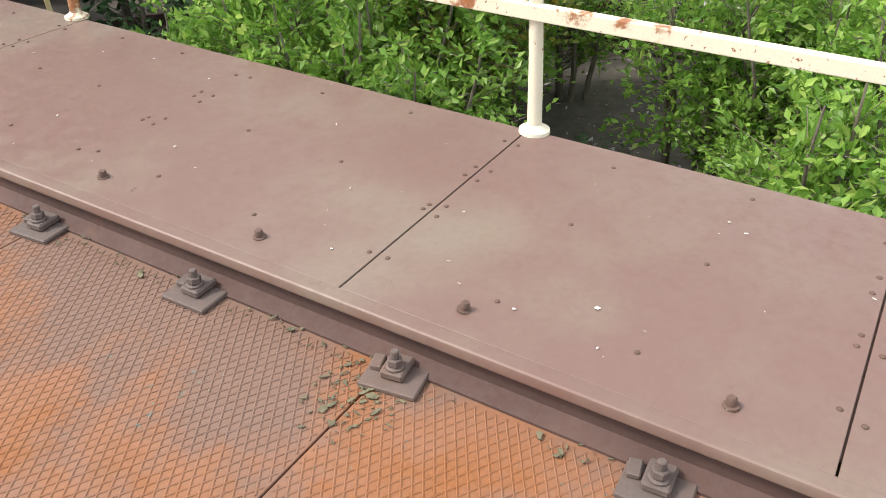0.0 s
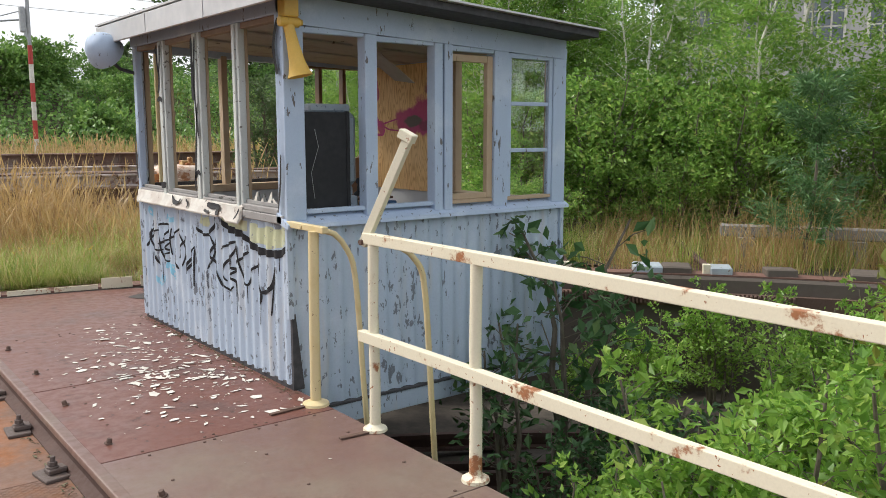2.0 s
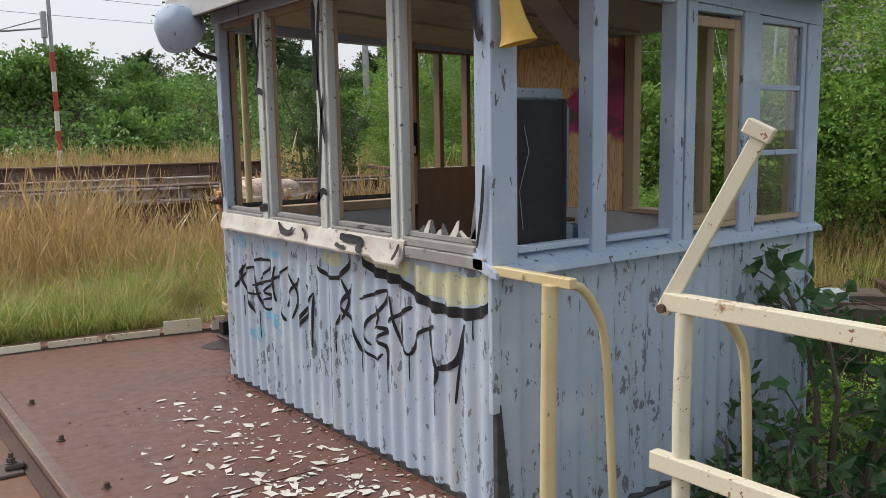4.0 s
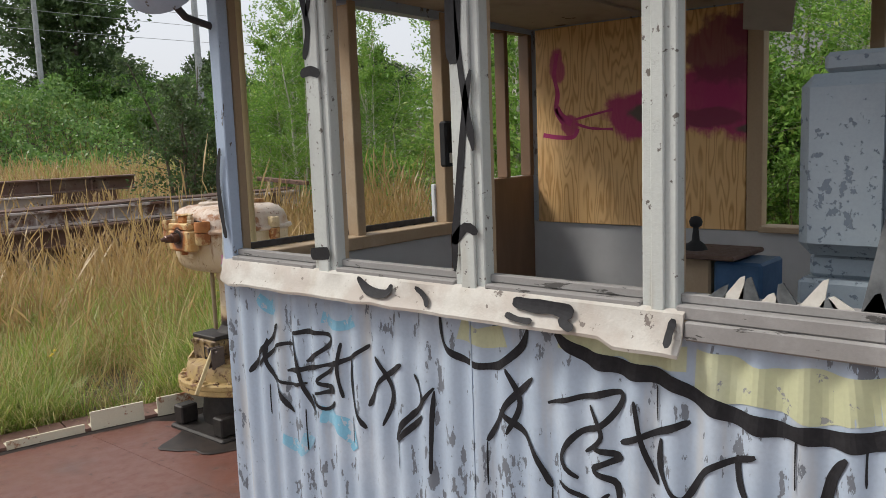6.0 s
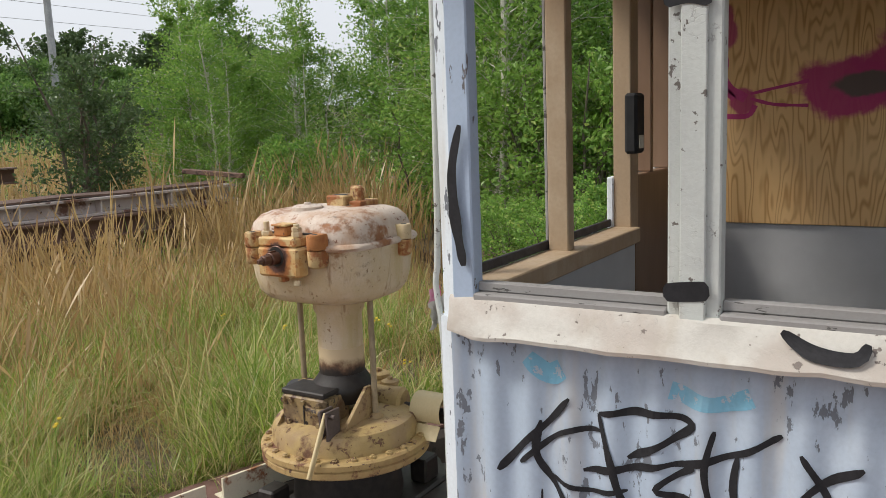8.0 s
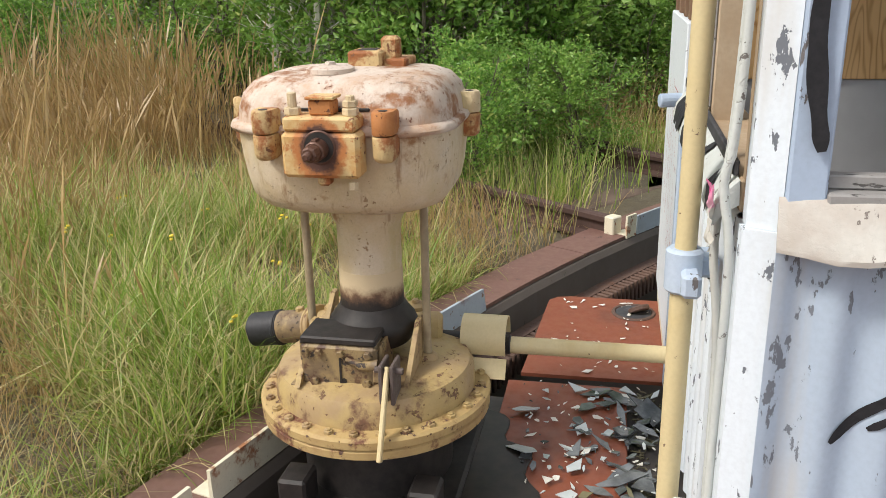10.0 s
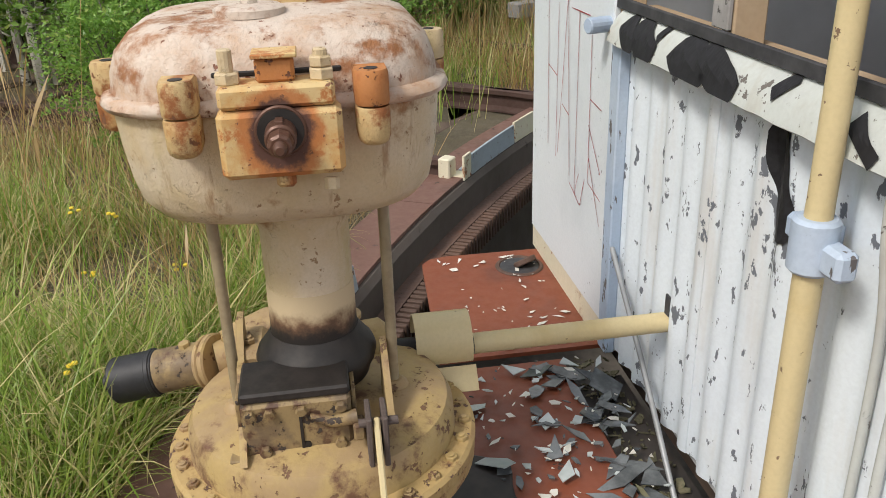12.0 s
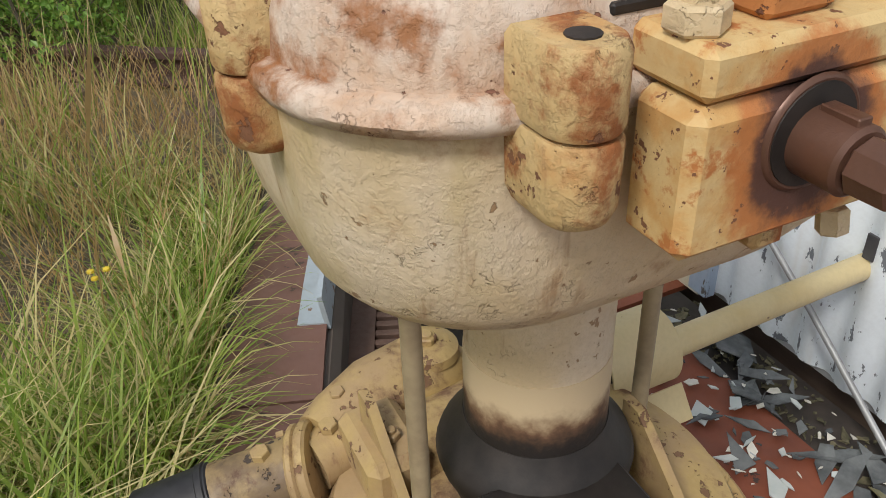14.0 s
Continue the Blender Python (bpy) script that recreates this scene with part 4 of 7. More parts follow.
for x in (4.27, 4.48, 4.73, 4.96):
    part("door_bar", Geo().box(x, x + 0.035, Y1 - 0.05, Y1 + 0.02, 1.241, 2.04, 0.003), M_brown, door)
part("door_head", Geo().box(4.27, 5.0, Y1 - 0.05, Y1 + 0.02, 2.041, 2.09, 0.003), M_brown, door)
part("door_foot", Geo().box(4.14, 5.02, Y1 - 0.04, Y1 + 0.02, 0.0, 0.098, 0.004), M_cream, door, "rusty cream door threshold")
part("door_jamb", Geo().box(4.1, 4.165, Y1 + 0.002, Y1 + 0.035, 0.02, 0.985, 0.004), M_trim, door)
part("door_pipe", Geo().cyl((4.2, Y1 + 0.031, 1.0), (4.18, Y1 + 0.1, 1.0), 0.022, n=14, bev=0.003), M_trim, door, "short pipe stub")
# back window
part("back_post", Geo().box(X1 - 0.07, X1, 6.82, 6.898, 0.971, 2.06, 0.004), M_tan, cabin)
part("back_post", Geo().box(X1 - 0.07, X1, Y0 + 0.07, Y0 + 0.13, 0.971, 2.06, 0.004), M_tan, cabin)
part("back_post", Geo().box(X1 - 0.07, X1, 6.3, 6.36, 1.001, 2.06, 0.004), M_tan, cabin)
part("back_sill", Geo().box(X1 - 0.12, X1 + 0.02, Y0 + 0.13, 6.82, 0.971, 1.0, 0.004), M_tan, cabin)
# a broken pane held in the back window
g = Geo()
g.rings([[(X1 - 0.03 + o, 5.85, 2.05), (X1 - 0.03 + o, 6.28, 2.05), (X1 - 0.03 + o, 6.2, 1.75), (X1 - 0.03 + o, 6.05, 1.62), (X1 - 0.03 + o, 5.9, 1.8)] for o in (0, 0.003)])
part("broken_pane", g, M_glass, cabin).visible_shadow = False
# ceiling, roof
ceil = part("ceiling", sloped(X0 + 0.07, X1 - 0.07, Y0 + 0.06, Y1 - 0.06, 2.165, 2.175, 2.065, 2.075), M_ceiling, cabin, "stained sagging ceiling board")
for i, y in enumerate((6.1, 6.75, 7.4)):
    part("ceiling_batten", sloped(X0 + 0.1, X1 - 0.1, y, y + 0.04, 2.15, 2.164, 2.05, 2.064), M_ceiling, ceil)
m = Matrix.Translation((3.9, 6.4, 2.02)) @ Matrix.Rotation(radians(24), 4, "Y") @ Matrix.Rotation(radians(20), 4, "Z")
part("hanging_board", Geo().box(-0.45, 0.45, -0.09, 0.09, -0.004, 0.004, 0.002, m), M_ceiling, ceil, "loose board hanging from the ceiling")
part("roof_deck", sloped(2.68, 5.09, Y0 - 0.28, Y1 + 0.22, 2.242, 2.285, 2.122, 2.165), M_eave_gap, cabin, "near-black eave boards")
part("roof_sheet", sloped(2.655, 5.12, Y0 - 0.32, Y1 + 0.25, 2.287, 2.3, 2.167, 2.178), M_roof, cabin, "grey roof sheet")
fascia = part("fascia", Geo().box(2.655, 2.678, Y0 - 0.3, Y1 + 0.22, 2.15, 2.286, 0.003), M_roof, cabin, "pale grey sheet fascia")
for y in (6.3, 7.3):
    part("fascia_joint", Geo().box(2.651, 2.654, y, y + 0.03, 2.15, 2.286, 0.001), M_roof, fascia)
part("eave_soffit", Geo().box(2.679, X0 - 0.014, Y0 - 0.28, Y1 + 0.2, 2.2, 2.24, 0.003), M_eave_gap, cabin)


# spray paint on the walls
def stroke(pts, width, place, parent, material, name="paint_stroke", taper=True):
    """A painted line: pts are (along, up) on a wall; place maps them to the surface."""
    line = curve_points(pts)
    rows = []
    n = len(line)
    for i, p in enumerate(line):
        d = line[min(i + 1, n - 1)] - line[max(i - 1, 0)]
        k = np.array([-d[1], d[0]]) / (np.linalg.norm(d) + 1e-9)
        w = width * (0.8 + 0.35 * noise.noise(Vector((p[0] * 14, p[1] * 14, width * 50))))
        if taper:
            w *= min(1.0, 0.45 + 6.0 * min(i, n - 1 - i) / n)
        rows.append([place(*(p + k * w * s)) for s in (-0.5, -0.25, 0, 0.25, 0.5)])
    return part(name, Geo().rings(rows, False, False, closed=False), material, parent)


def on_front(y, z):
    sh = X0 if y < 6.92 else X0 - 0.003
    return (sh - wave(y) - 0.004 * noise.noise(Vector((y * 3, z * 3, sh))) - 0.0035, y, z)


def tag(*pts, w=0.022):
    stroke(pts, w, on_front, front, M_spray)


tag((6.61, .93), (6.52, .88), (6.38, .86), (6.27, .85), (6.17, .81), (6.06, .78), (5.92, .775), (5.8, .785), (5.71, .82), (5.69, .85), w=0.055)
tag((7.04, .93), (7.02, .85), (6.94, .8), (6.82, .8), (6.73, .87), (6.7, .93), w=0.028)
tag((7.84, .81), (7.9, .74), (7.97, .67), (8.04, .59))
tag((7.92, .74), (7.93, .65), (7.87, .56), (7.79, .47))
tag((7.77, .78), (7.65, .8), (7.55, .79), (7.6, .74), (7.7, .68))
tag((7.77, .78), (7.74, .67), (7.71, .57), (7.65, .49))
tag((7.81, .63), (7.72, .65), (7.55, .69), (7.63, .62), (7.55, .6), (7.65, .57))
tag((7.59, .68), (7.46, .73), (7.36, .79))
tag((7.45, .73), (7.46, .65), (7.44, .56), (7.39, .49))
tag((7.2, .75), (7.3, .68), (7.38, .57))
tag((7.07, .69), (7.14, .61), (7.22, .53), (7.24, .48), (7.12, .59))
tag((7.07, .68), (7.08, .57), (7.09, .4), w=0.016)
tag((6.68, .79), (6.78, .69), (6.86, .56))
tag((6.81, .67), (6.7, .59), (6.63, .47))
tag((6.64, .72), (6.52, .76), (6.4, .79), (6.45, .7), (6.54, .65), (6.59, .57), (6.54, .52))
tag((6.49, .62), (6.41, .61), (6.49, .56), (6.42, .53), (6.42, .43))
tag((6.41, .65), (6.21, .75))
tag((6.29, .69), (6.29, .6), (6.23, .54), (6.16, .64), (6.04, .7))
tag((6.09, .69), (6.08, .61), (6.03, .52), (6.04, .45))
tag((6.03, .52), (5.91, .57), (5.87, .69), (5.84, .74), w=0.03)
tag((5.87, .65), (5.89, .58), (5.91, .4), w=0.014)
for pts in (((7.98, .62), (7.86, .72), (7.76, .74)), ((7.9, .6), (7.8, .58), (7.7, .6)), ((7.5, .78), (7.52, .68), (7.5, .58)), ((7.32, .76), (7.26, .64), (7.3, .52)), ((6.78, .8), (6.74, .7), (6.78, .6)),
            ((6.6, .5), (6.5, .46), (6.44, .5)), ((6.36, .78), (6.34, .66), (6.3, .56)), ((6.5, .74), (6.46, .66), (6.52, .6)), ((7.68, .56), (7.6, .52), (7.54, .56)), ((7.16, .72), (7.12, .64), (7.18, .58))):
    tag(*pts, w=0.017)
for y, z, ln in ((7.92, .56, .12), (7.71, .5, .16), (7.46, .52, .1), (7.24, .48, .1), (6.86, .56, .14), (6.63, .47, .1), (6.42, .45, .13), (6.23, .54, .12), (6.04, .46, .14), (6.3, .83, .1), (5.95, .76, .12), (5.8, .77, .09)):
    tag((y, z), (y + 0.001, z - ln / 2), (y, z - ln), w=0.006)


def on_front_low(y, z):
    x, y, z = on_front(y, z)
    return (x + 0.0018, y, z)


for pts, w, mt in ((((6.6, .92), (6.4, .915), (6.22, .91)), 0.08, M_lime), (((6.2, .88), (6.0, .87), (5.85, .87), (5.7, .89)), 0.15, M_lime), (((6.96, .9), (6.87, .88), (6.78, .9)), 0.1, M_lime),
                   (((7.95, .9), (7.9, .86), (7.86, .88)), 0.06, M_cyan), (((7.6, .86), (7.5, .84), (7.42, .87)), 0.05, M_cyan), (((7.62, .5), (7.5, .47), (7.45, .4)), 0.07, M_cyan),
                   (((7.85, .36), (7.75, .33), (7.7, .4)), 0.06, M_cyan)):
    stroke(pts, w, on_front_low, front, mt, taper=False)


def on_plane_x(x):
    return lambda y, z: (x, y, z)


for pts, w in ((((6.935, 2.1), (6.932, 1.9), (6.925, 1.69)), 0.055), (((6.875, 2.1), (6.9, 1.9), (6.905, 1.74), (6.885, 1.58), (6.86, 1.44)), 0.03), (((6.862, 1.67), (6.885, 1.58), (6.91, 1.4), (6.94, 1.18), (6.945, 1.08)), 0.03),
               (((6.855, 1.2), (6.9, 1.215), (6.95, 1.165)), 0.032), (((7.6, 2.1), (7.585, 1.98), (7.56, 1.86), (7.585, 1.76)), 0.036), (((7.525, 2.1), (7.54, 1.98), (7.565, 1.9)), 0.03),
               (((7.51, 1.705), (7.56, 1.72), (7.61, 1.71)), 0.034), (((7.51, 1.1), (7.61, 1.09)), 0.045), (((8.115, 1.47), (8.14, 1.36), (8.135, 1.24), (8.115, 1.12)), 0.035), (((5.695, 1.36), (5.71, 1.2), (5.74, 1.05)), 0.022), (((5.7, 2.1), (5.75, 1.95), (5.71, 1.8)), 0.035)):
    stroke(pts, w, on_plane_x(X0 - 0.026), cabin, M_spray)


def on_apron(y, z):
    t = max(0.0, min(1.0, (1.03 - z) / 0.075))
    return (X0 - 0.035 - 0.04 * t * t - 0.006 - 0.012 * noise.noise(Vector((y * 5, 2, 0))) * t, y, z)


for pts, w in ((((7.36, 1.03), (7.3, .995), (7.22, .99), (7.2, 1.02)), 0.03), (((6.72, 1.015), (6.65, 1.01), (6.58, 1.01), (6.52, 1.0)), 0.05), (((6.735, .98), (6.69, .972), (6.64, .97)), 0.02), (((6.56, .985), (6.53, .97), (6.51, .965)), 0.03), (((6.235, 1.02), (6.24, .98), (6.235, .955)), 0.03), (((7.1, 1.02), (7.06, 1.0), (7.03, .97)), 0.022)):
    stroke(pts, w, on_apron, cabin, M_spray)


def on_far_apron(x, z):
    for (y0, z0), (y1, z1) in (((0.014, 1.045), (0.03, 1.03)), ((0.03, 1.03), (0.05, 1.002)), ((0.05, 1.002), (0.0605, 0.96))):
        if z >= z1 or z1 < 0.97:
            f = max(0.0, min(1.0, (z0 - z) / (z0 - z1)))
            return (x, Y1 + y0 + (y1 - y0) * f + 0.0045, max(0.962, min(1.044, z)) + 0.002)


for pts, w in ((((4.05, 1.036), (4.02, 1.01), (3.99, .985), (3.95, .968)), 0.07), (((3.98, 1.036), (3.93, 1.01), (3.88, .985), (3.83, .97)), 0.1), (((3.84, 1.038), (3.82, 1.025)), 0.05), (((3.72, 1.036), (3.68, 1.01), (3.62, .99), (3.56, .968)), 0.12),
               (((3.62, 1.036), (3.57, 1.012), (3.5, .992), (3.43, .972)), 0.09), (((3.3, 1.036), (3.28, 1.015)), 0.08), (((3.08, 1.02), (3.04, .995), (3.0, .975)), 0.04)):
    stroke(pts, w, on_far_apron, cabin, M_spray, taper=False)


def on_far(x, z):
    sh = Y1 if x < 3.59 else Y1 + 0.003
    return (x, sh + wave(x) + 0.004 * noise.noise(Vector((x * 3, z * 3, sh))) + 0.004, z)


stroke(((3.34, .95), (3.325, .87), (3.3, .8), (3.29, .73)), 0.1, on_far, far, M_spray, taper=True)


def on_door(x, z):
    return (x, Y1 + 0.0325, z)


for pts in (((4.8, 1.02), (4.78, .5)), ((4.68, 1.0), (4.68, .48)), ((4.79, .78), (4.68, .76)), ((4.66, .5), (4.58, 1.02), (4.52, .46)), ((4.62, .68), (4.54, .66)), ((4.54, 1.0), (4.36, 1.0)), ((4.46, 1.0), (4.46, .42), (4.42, .5)),
            ((4.34, .98), (4.33, .5)), ((4.34, .98), (4.21, 1.0)), ((4.335, .76), (4.23, .75)), ((4.33, .5), (4.21, .48)), ((4.34, .68), (4.22, .56)), ((4.33, .58), (4.21, .4)), ((4.52, .44), (4.4, .4), (4.36, .5))):
    line = [(pts[i][0] + (pts[i + 1][0] - pts[i][0]) * t, pts[i][1] + (pts[i + 1][1] - pts[i][1]) * t) for i in range(len(pts) - 1) for t in (0, 0.34, 0.67)] + [pts[-1]]
    stroke(line, 0.004, on_door, door, M_red_ink, "marker_line", False)


# thin pink spray lines on the plywood
M_pink_spray = plain("pink_spray", (0.42, 0.03, 0.14), (0.5, 0.05, 0.2), 20, 0.6)
for pts, w in ((((7.97, 1.92), (7.99, 1.8), (7.97, 1.7), (7.98, 1.6), (7.93, 1.53)), 0.035), (((8.07, 1.47), (7.97, 1.455), (7.87, 1.455), (7.84, 1.5)), 0.032), (((7.98, 1.62), (7.94, 1.57), (7.88, 1.53)), 0.05),
               (((7.86, 1.55), (7.76, 1.57), (7.62, 1.595)), 0.018), (((7.86, 1.53), (7.76, 1.5), (7.62, 1.49)), 0.018)):
    stroke(pts, w, on_plane_x(X1 - 0.0765), plyboard, M_pink_spray, taper=False)

# ---- slewing gearbox on the deck end ----
GX, GY = 3.53, 9.1
gear = thing("slewing_gearbox", (GX, GY, -0.03), "cream slewing gearbox on a flanged column, flaking and rust streaked", "gearbox")


def oval(hx, hy, r, z, n=10, cx=GX, cy=9.105):
    """Rounded rectangle ring."""
    r = min(r, hx - 0.001, hy - 0.001)
    out = []
    for q, (sx, sy) in enumerate(((1, 1), (-1, 1), (-1, -1), (1, -1))):
        for i in range(n + 1):
            a = math.pi / 2 * (q + i / n)
            out.append(Vector((cx + sx * (hx - r) + r * math.cos(a), cy + sy * (hy - r) + r * math.sin(a), z)))
    return out


SZ = 1.052
low = [oval(0.12, 0.150, 0.1, 0.828), oval(0.18, 0.210, 0.14, 0.833), oval(0.21, 0.240, 0.15, 0.848), oval(0.228, 0.258, 0.15, 0.876), oval(0.236, 0.267, 0.15, 0.92), oval(0.24, 0.273, 0.145, 0.98), oval(0.242, 0.276, 0.14, SZ - 0.012)]
part("lower_housing", Geo().rings(low), M_gear, gear, "cream lower housing with rust streaks", smooth=60)
fl = [oval(0.242, 0.276, 0.14, SZ - 0.013), oval(0.254, 0.288, 0.145, SZ - 0.009), oval(0.258, 0.292, 0.145, SZ), oval(0.254, 0.288, 0.145, SZ + 0.01), oval(0.242, 0.276, 0.14, SZ + 0.014)]
part("split_flange", Geo().rings(fl), M_gear_lid, gear, smooth=60)
lid = [oval(0.241, 0.275, 0.14, SZ + 0.012), oval(0.238, 0.271, 0.14, SZ + 0.045), oval(0.228, 0.260, 0.135, SZ + 0.077), oval(0.205, 0.237, 0.125, SZ + 0.103), oval(0.175, 0.205, 0.11, SZ + 0.116), oval(0.11, 0.140, 0.08, SZ + 0.123), oval(0.03, 0.040, 0.02, SZ + 0.126)]
LT = SZ + 0.122
lidp = part("lid", Geo().rings(lid), M_gear_lid, gear, "chalky pink-cream lid with rust", smooth=60)
part("filler_cap", Geo().lathe((3.44, 9.14, LT - 0.002), [(0.06, 0), (0.06, 0.012), (0.05, 0.017), (0.015, 0.019), (0.012, 0.027)], 26), M_gear_lid, lidp, smooth=40)
bk = part("breather_block", Geo().box(3.53, 3.63, 9.035, 9.125, LT - 0.003, LT + 0.042, 0.006), M_gear_rust, lidp, "rusty orange breather block")
part("breather_lug", Geo().box(3.58, 3.62, 9.0, 9.05, LT, LT + 0.075, 0.01), M_gear_rust, bk)
part("breather_foot", Geo().box(3.55, 3.67, 8.975, 9.034, LT - 0.003, LT + 0.02, 0.004), M_gear_rust, bk)
part("breather_hole", Geo().box(3.55, 3.6, 9.055, 9.105, LT + 0.042, LT + 0.0435, 0.0005), M_grease_gap, bk)


M_orange = worn("orange_rusted_casting", (0.46, 0.19, 0.06), (0.36, 0.12, 0.04), (0.14, 0.06, 0.035), (0.5, 0.26, 0.09), grain=60, chips=0.62, stain=20, rough=0.75, relief=0.9, rust_scale=14)


def lug(x, y, nx, ny, mat_top):
    """Split clamp lug on the flange."""
    c = Vector((x, y, 0))
    o = Vector((nx, ny, 0))
    sd = Vector((-ny, nx, 0))
    for z0, z1, mt, nm in ((SZ + 0.002, SZ + 0.056, mat_top, "lug_top"), (SZ - 0.062, SZ - 0.001, M_gear_rust, "lug_base")):
        r = 0.027
        prof = [c + sd * r - o * 0.03] + [c + o * (0.012 + r * math.sin(a)) + sd * r * math.cos(a) for a in [math.pi * i / 14 for i in range(15)]] + [c - sd * r - o * 0.03]
        zz = [z0, z0 + 0.004, z1 - 0.006, z1] if nm == "lug_top" else [z0, z0 + 0.005, z0 + 0.014, z1 - 0.004, z1]
        sc = [0.95, 1, 1, 0.9] if nm == "lug_top" else [0.66, 0.86, 0.97, 1, 0.95]
        p = part(nm, Geo().rings([[c + (q - c) * s + Vector((0, 0, z)) for q in prof] for z, s in zip(zz, sc)]), mt, gear, smooth=40)
    part("bolt_hole", Geo().cyl((x + nx * 0.01, y + ny * 0.01, SZ + 0.05), (x + nx * 0.01, y + ny * 0.01, SZ + 0.0572), 0.011, n=12), M_grease_gap, gear)


lug(3.262, 9.248, -1, 0, M_gear_rust)
lug(3.262, 8.957, -1, 0, M_orange)
lug(3.455, 9.376, 0, 1, M_gear_rust)
lug(3.6, 8.828, 0, -1, M_gear)

# bearing block with shaft on the front
def block_mat():
    """Yellow-cream paint with a rust stain round the shaft, run down below it."""
    m, nt, b, pos = start("bearing_block_paint")
    sep = nt.nodes.new("ShaderNodeSeparateXYZ")
    nt.links.new(pos, sep.inputs[0])
    dy = math_of(nt, "SUBTRACT", sep.outputs[1], 9.1)
    dz = math_of(nt, "SUBTRACT", sep.outputs[2], 1.03)
    below = math_of(nt, "MULTIPLY", math_of(nt, "MINIMUM", dz, 0.0), 0.72)
    above = math_of(nt, "MAXIMUM", dz, 0.0)
    dz = math_of(nt, "ADD", above, below)
    d = math_of(nt, "SQRT", math_of(nt, "ADD", math_of(nt, "MULTIPLY", dy, dy), math_of(nt, "MULTIPLY", dz, dz)))
    d = math_of(nt, "ADD", d, math_of(nt, "MULTIPLY", math_of(nt, "SUBTRACT", noise_of(nt, pos, 34, 5, 0.65), 0.5), 0.045))
    fine = noise_of(nt, pos, 70, 5, 0.65)
    col = mix_of(nt, ramp_of(nt, noise_of(nt, pos, 16, 5, 0.65), 0.42, 0.62), (0.62, 0.46, 0.22), (0.56, 0.33, 0.12))
    col = mix_of(nt, ramp_of(nt, noise_of(nt, pos, 24, 6, 0.7), 0.52, 0.62), col, (0.44, 0.17, 0.05))
    col = mix_of(nt, ramp_of(nt, d, 0.058, 0.074, 0.92, 0.0), col, (0.45, 0.16, 0.045))
    col = mix_of(nt, ramp_of(nt, d, 0.04, 0.056, 0.95, 0.0), col, (0.075, 0.035, 0.028))
    chip = ramp_of(nt, fine, 0.63, 0.65)
    col = mix_of(nt, chip, col, (0.2, 0.09, 0.045))
    nt.links.new(col, b.inputs["Base Color"])
    b.inputs["Roughness"].default_value = 0.7
    bump_of(nt, b, math_of(nt, "SUBTRACT", fine, chip), 0.6, 0.003)
    return m


M_block = block_mat()
blk = part("bearing_block", Geo().box(3.212, 3.275, 9.006, 9.194, 0.956, 1.062, 0.009), M_block, gear, "rusty bearing block")
part("block_cap", Geo().box(3.214, 3.29, 9.014, 9.188, 1.064, 1.098, 0.006), M_block, blk)
part("block_top", Geo().box(3.235, 3.285, 9.072, 9.13, 1.098, 1.135, 0.005), M_orange, blk)
part("top_tab", Geo().box(3.228, 3.29, 9.066, 9.134, 1.135, 1.142, 0.002), M_block, blk)
for y, h in ((9.172, 0.036), (9.032, 0.03)):
    b_ = part("stud_nut", Geo().hexbolt((3.248, y, 1.098), (0, 0, 1), 0.02, 0.018), M_gear, blk)
    part("stud", Geo().cyl((3.248, y, 1.114), (3.248, y, 1.114 + h), 0.011, n=12, bev=0.002), M_gear if h < 0.05 else M_gear_rust, b_)
part("stud_nut", Geo().hexbolt((3.248, 9.032, 1.117), (0, 0, 1), 0.018, 0.016), M_gear, blk)
rm = Matrix.Rotation(radians(-90), 3, "Y")
part("bore_ring", Geo().lathe((3.212, 9.1, 1.03), [(0.04, 0), (0.039, 0.002), (0.037, 0.003), (0.035, 0.0025)], 28, rm), M_shaft, blk, smooth=40)
part("bore", Geo().lathe((3.2115, 9.1, 1.03), [(0.0355, 0.0012), (0.035, 0.003), (0.001, 0.003)], 28, rm), M_grease_gap, blk)
sh = part("shaft", Geo().cyl((3.25, 9.1, 1.028), (3.172, 9.1, 1.026), 0.0245, 0.0235, n=24, bev=0.003), M_shaft, blk, "worn brown steel shaft end", smooth=40)
part("shaft_neck", Geo().cyl((3.173, 9.1, 1.026), (3.138, 9.1, 1.0258), 0.0195, 0.0185, n=8, bev=0.004), M_shaft, sh)
part("shaft_tip", Geo().cyl((3.139, 9.1, 1.0258), (3.118, 9.1, 1.0255), 0.0105, 0.009, n=16, bev=0.003), M_shaft, sh, smooth=40)
part("shaft_key", Geo().box(3.176, 3.205, 9.094, 9.106, 1.044, 1.054, 0.001), M_shaft, sh)
part("drain_lip", Geo().box(3.225, 3.26, 9.085, 9.115, 0.935, 0.96, 0.006), M_gear_rust, blk)
part("drain_bolt", Geo().hexbolt((3.235, 9.03, 0.945), (-0.2, 0, -1), 0.012, 0.02), M_gear, blk)

# black bar in place of the dark gap below the lid
part("lid_slot_shade", Geo().box(3.2905, 3.31, 9.0, 9.2, 1.099, 1.107, 0.002), M_grease_gap, gear, "black bar painted as the shaded slot under the lid edge")
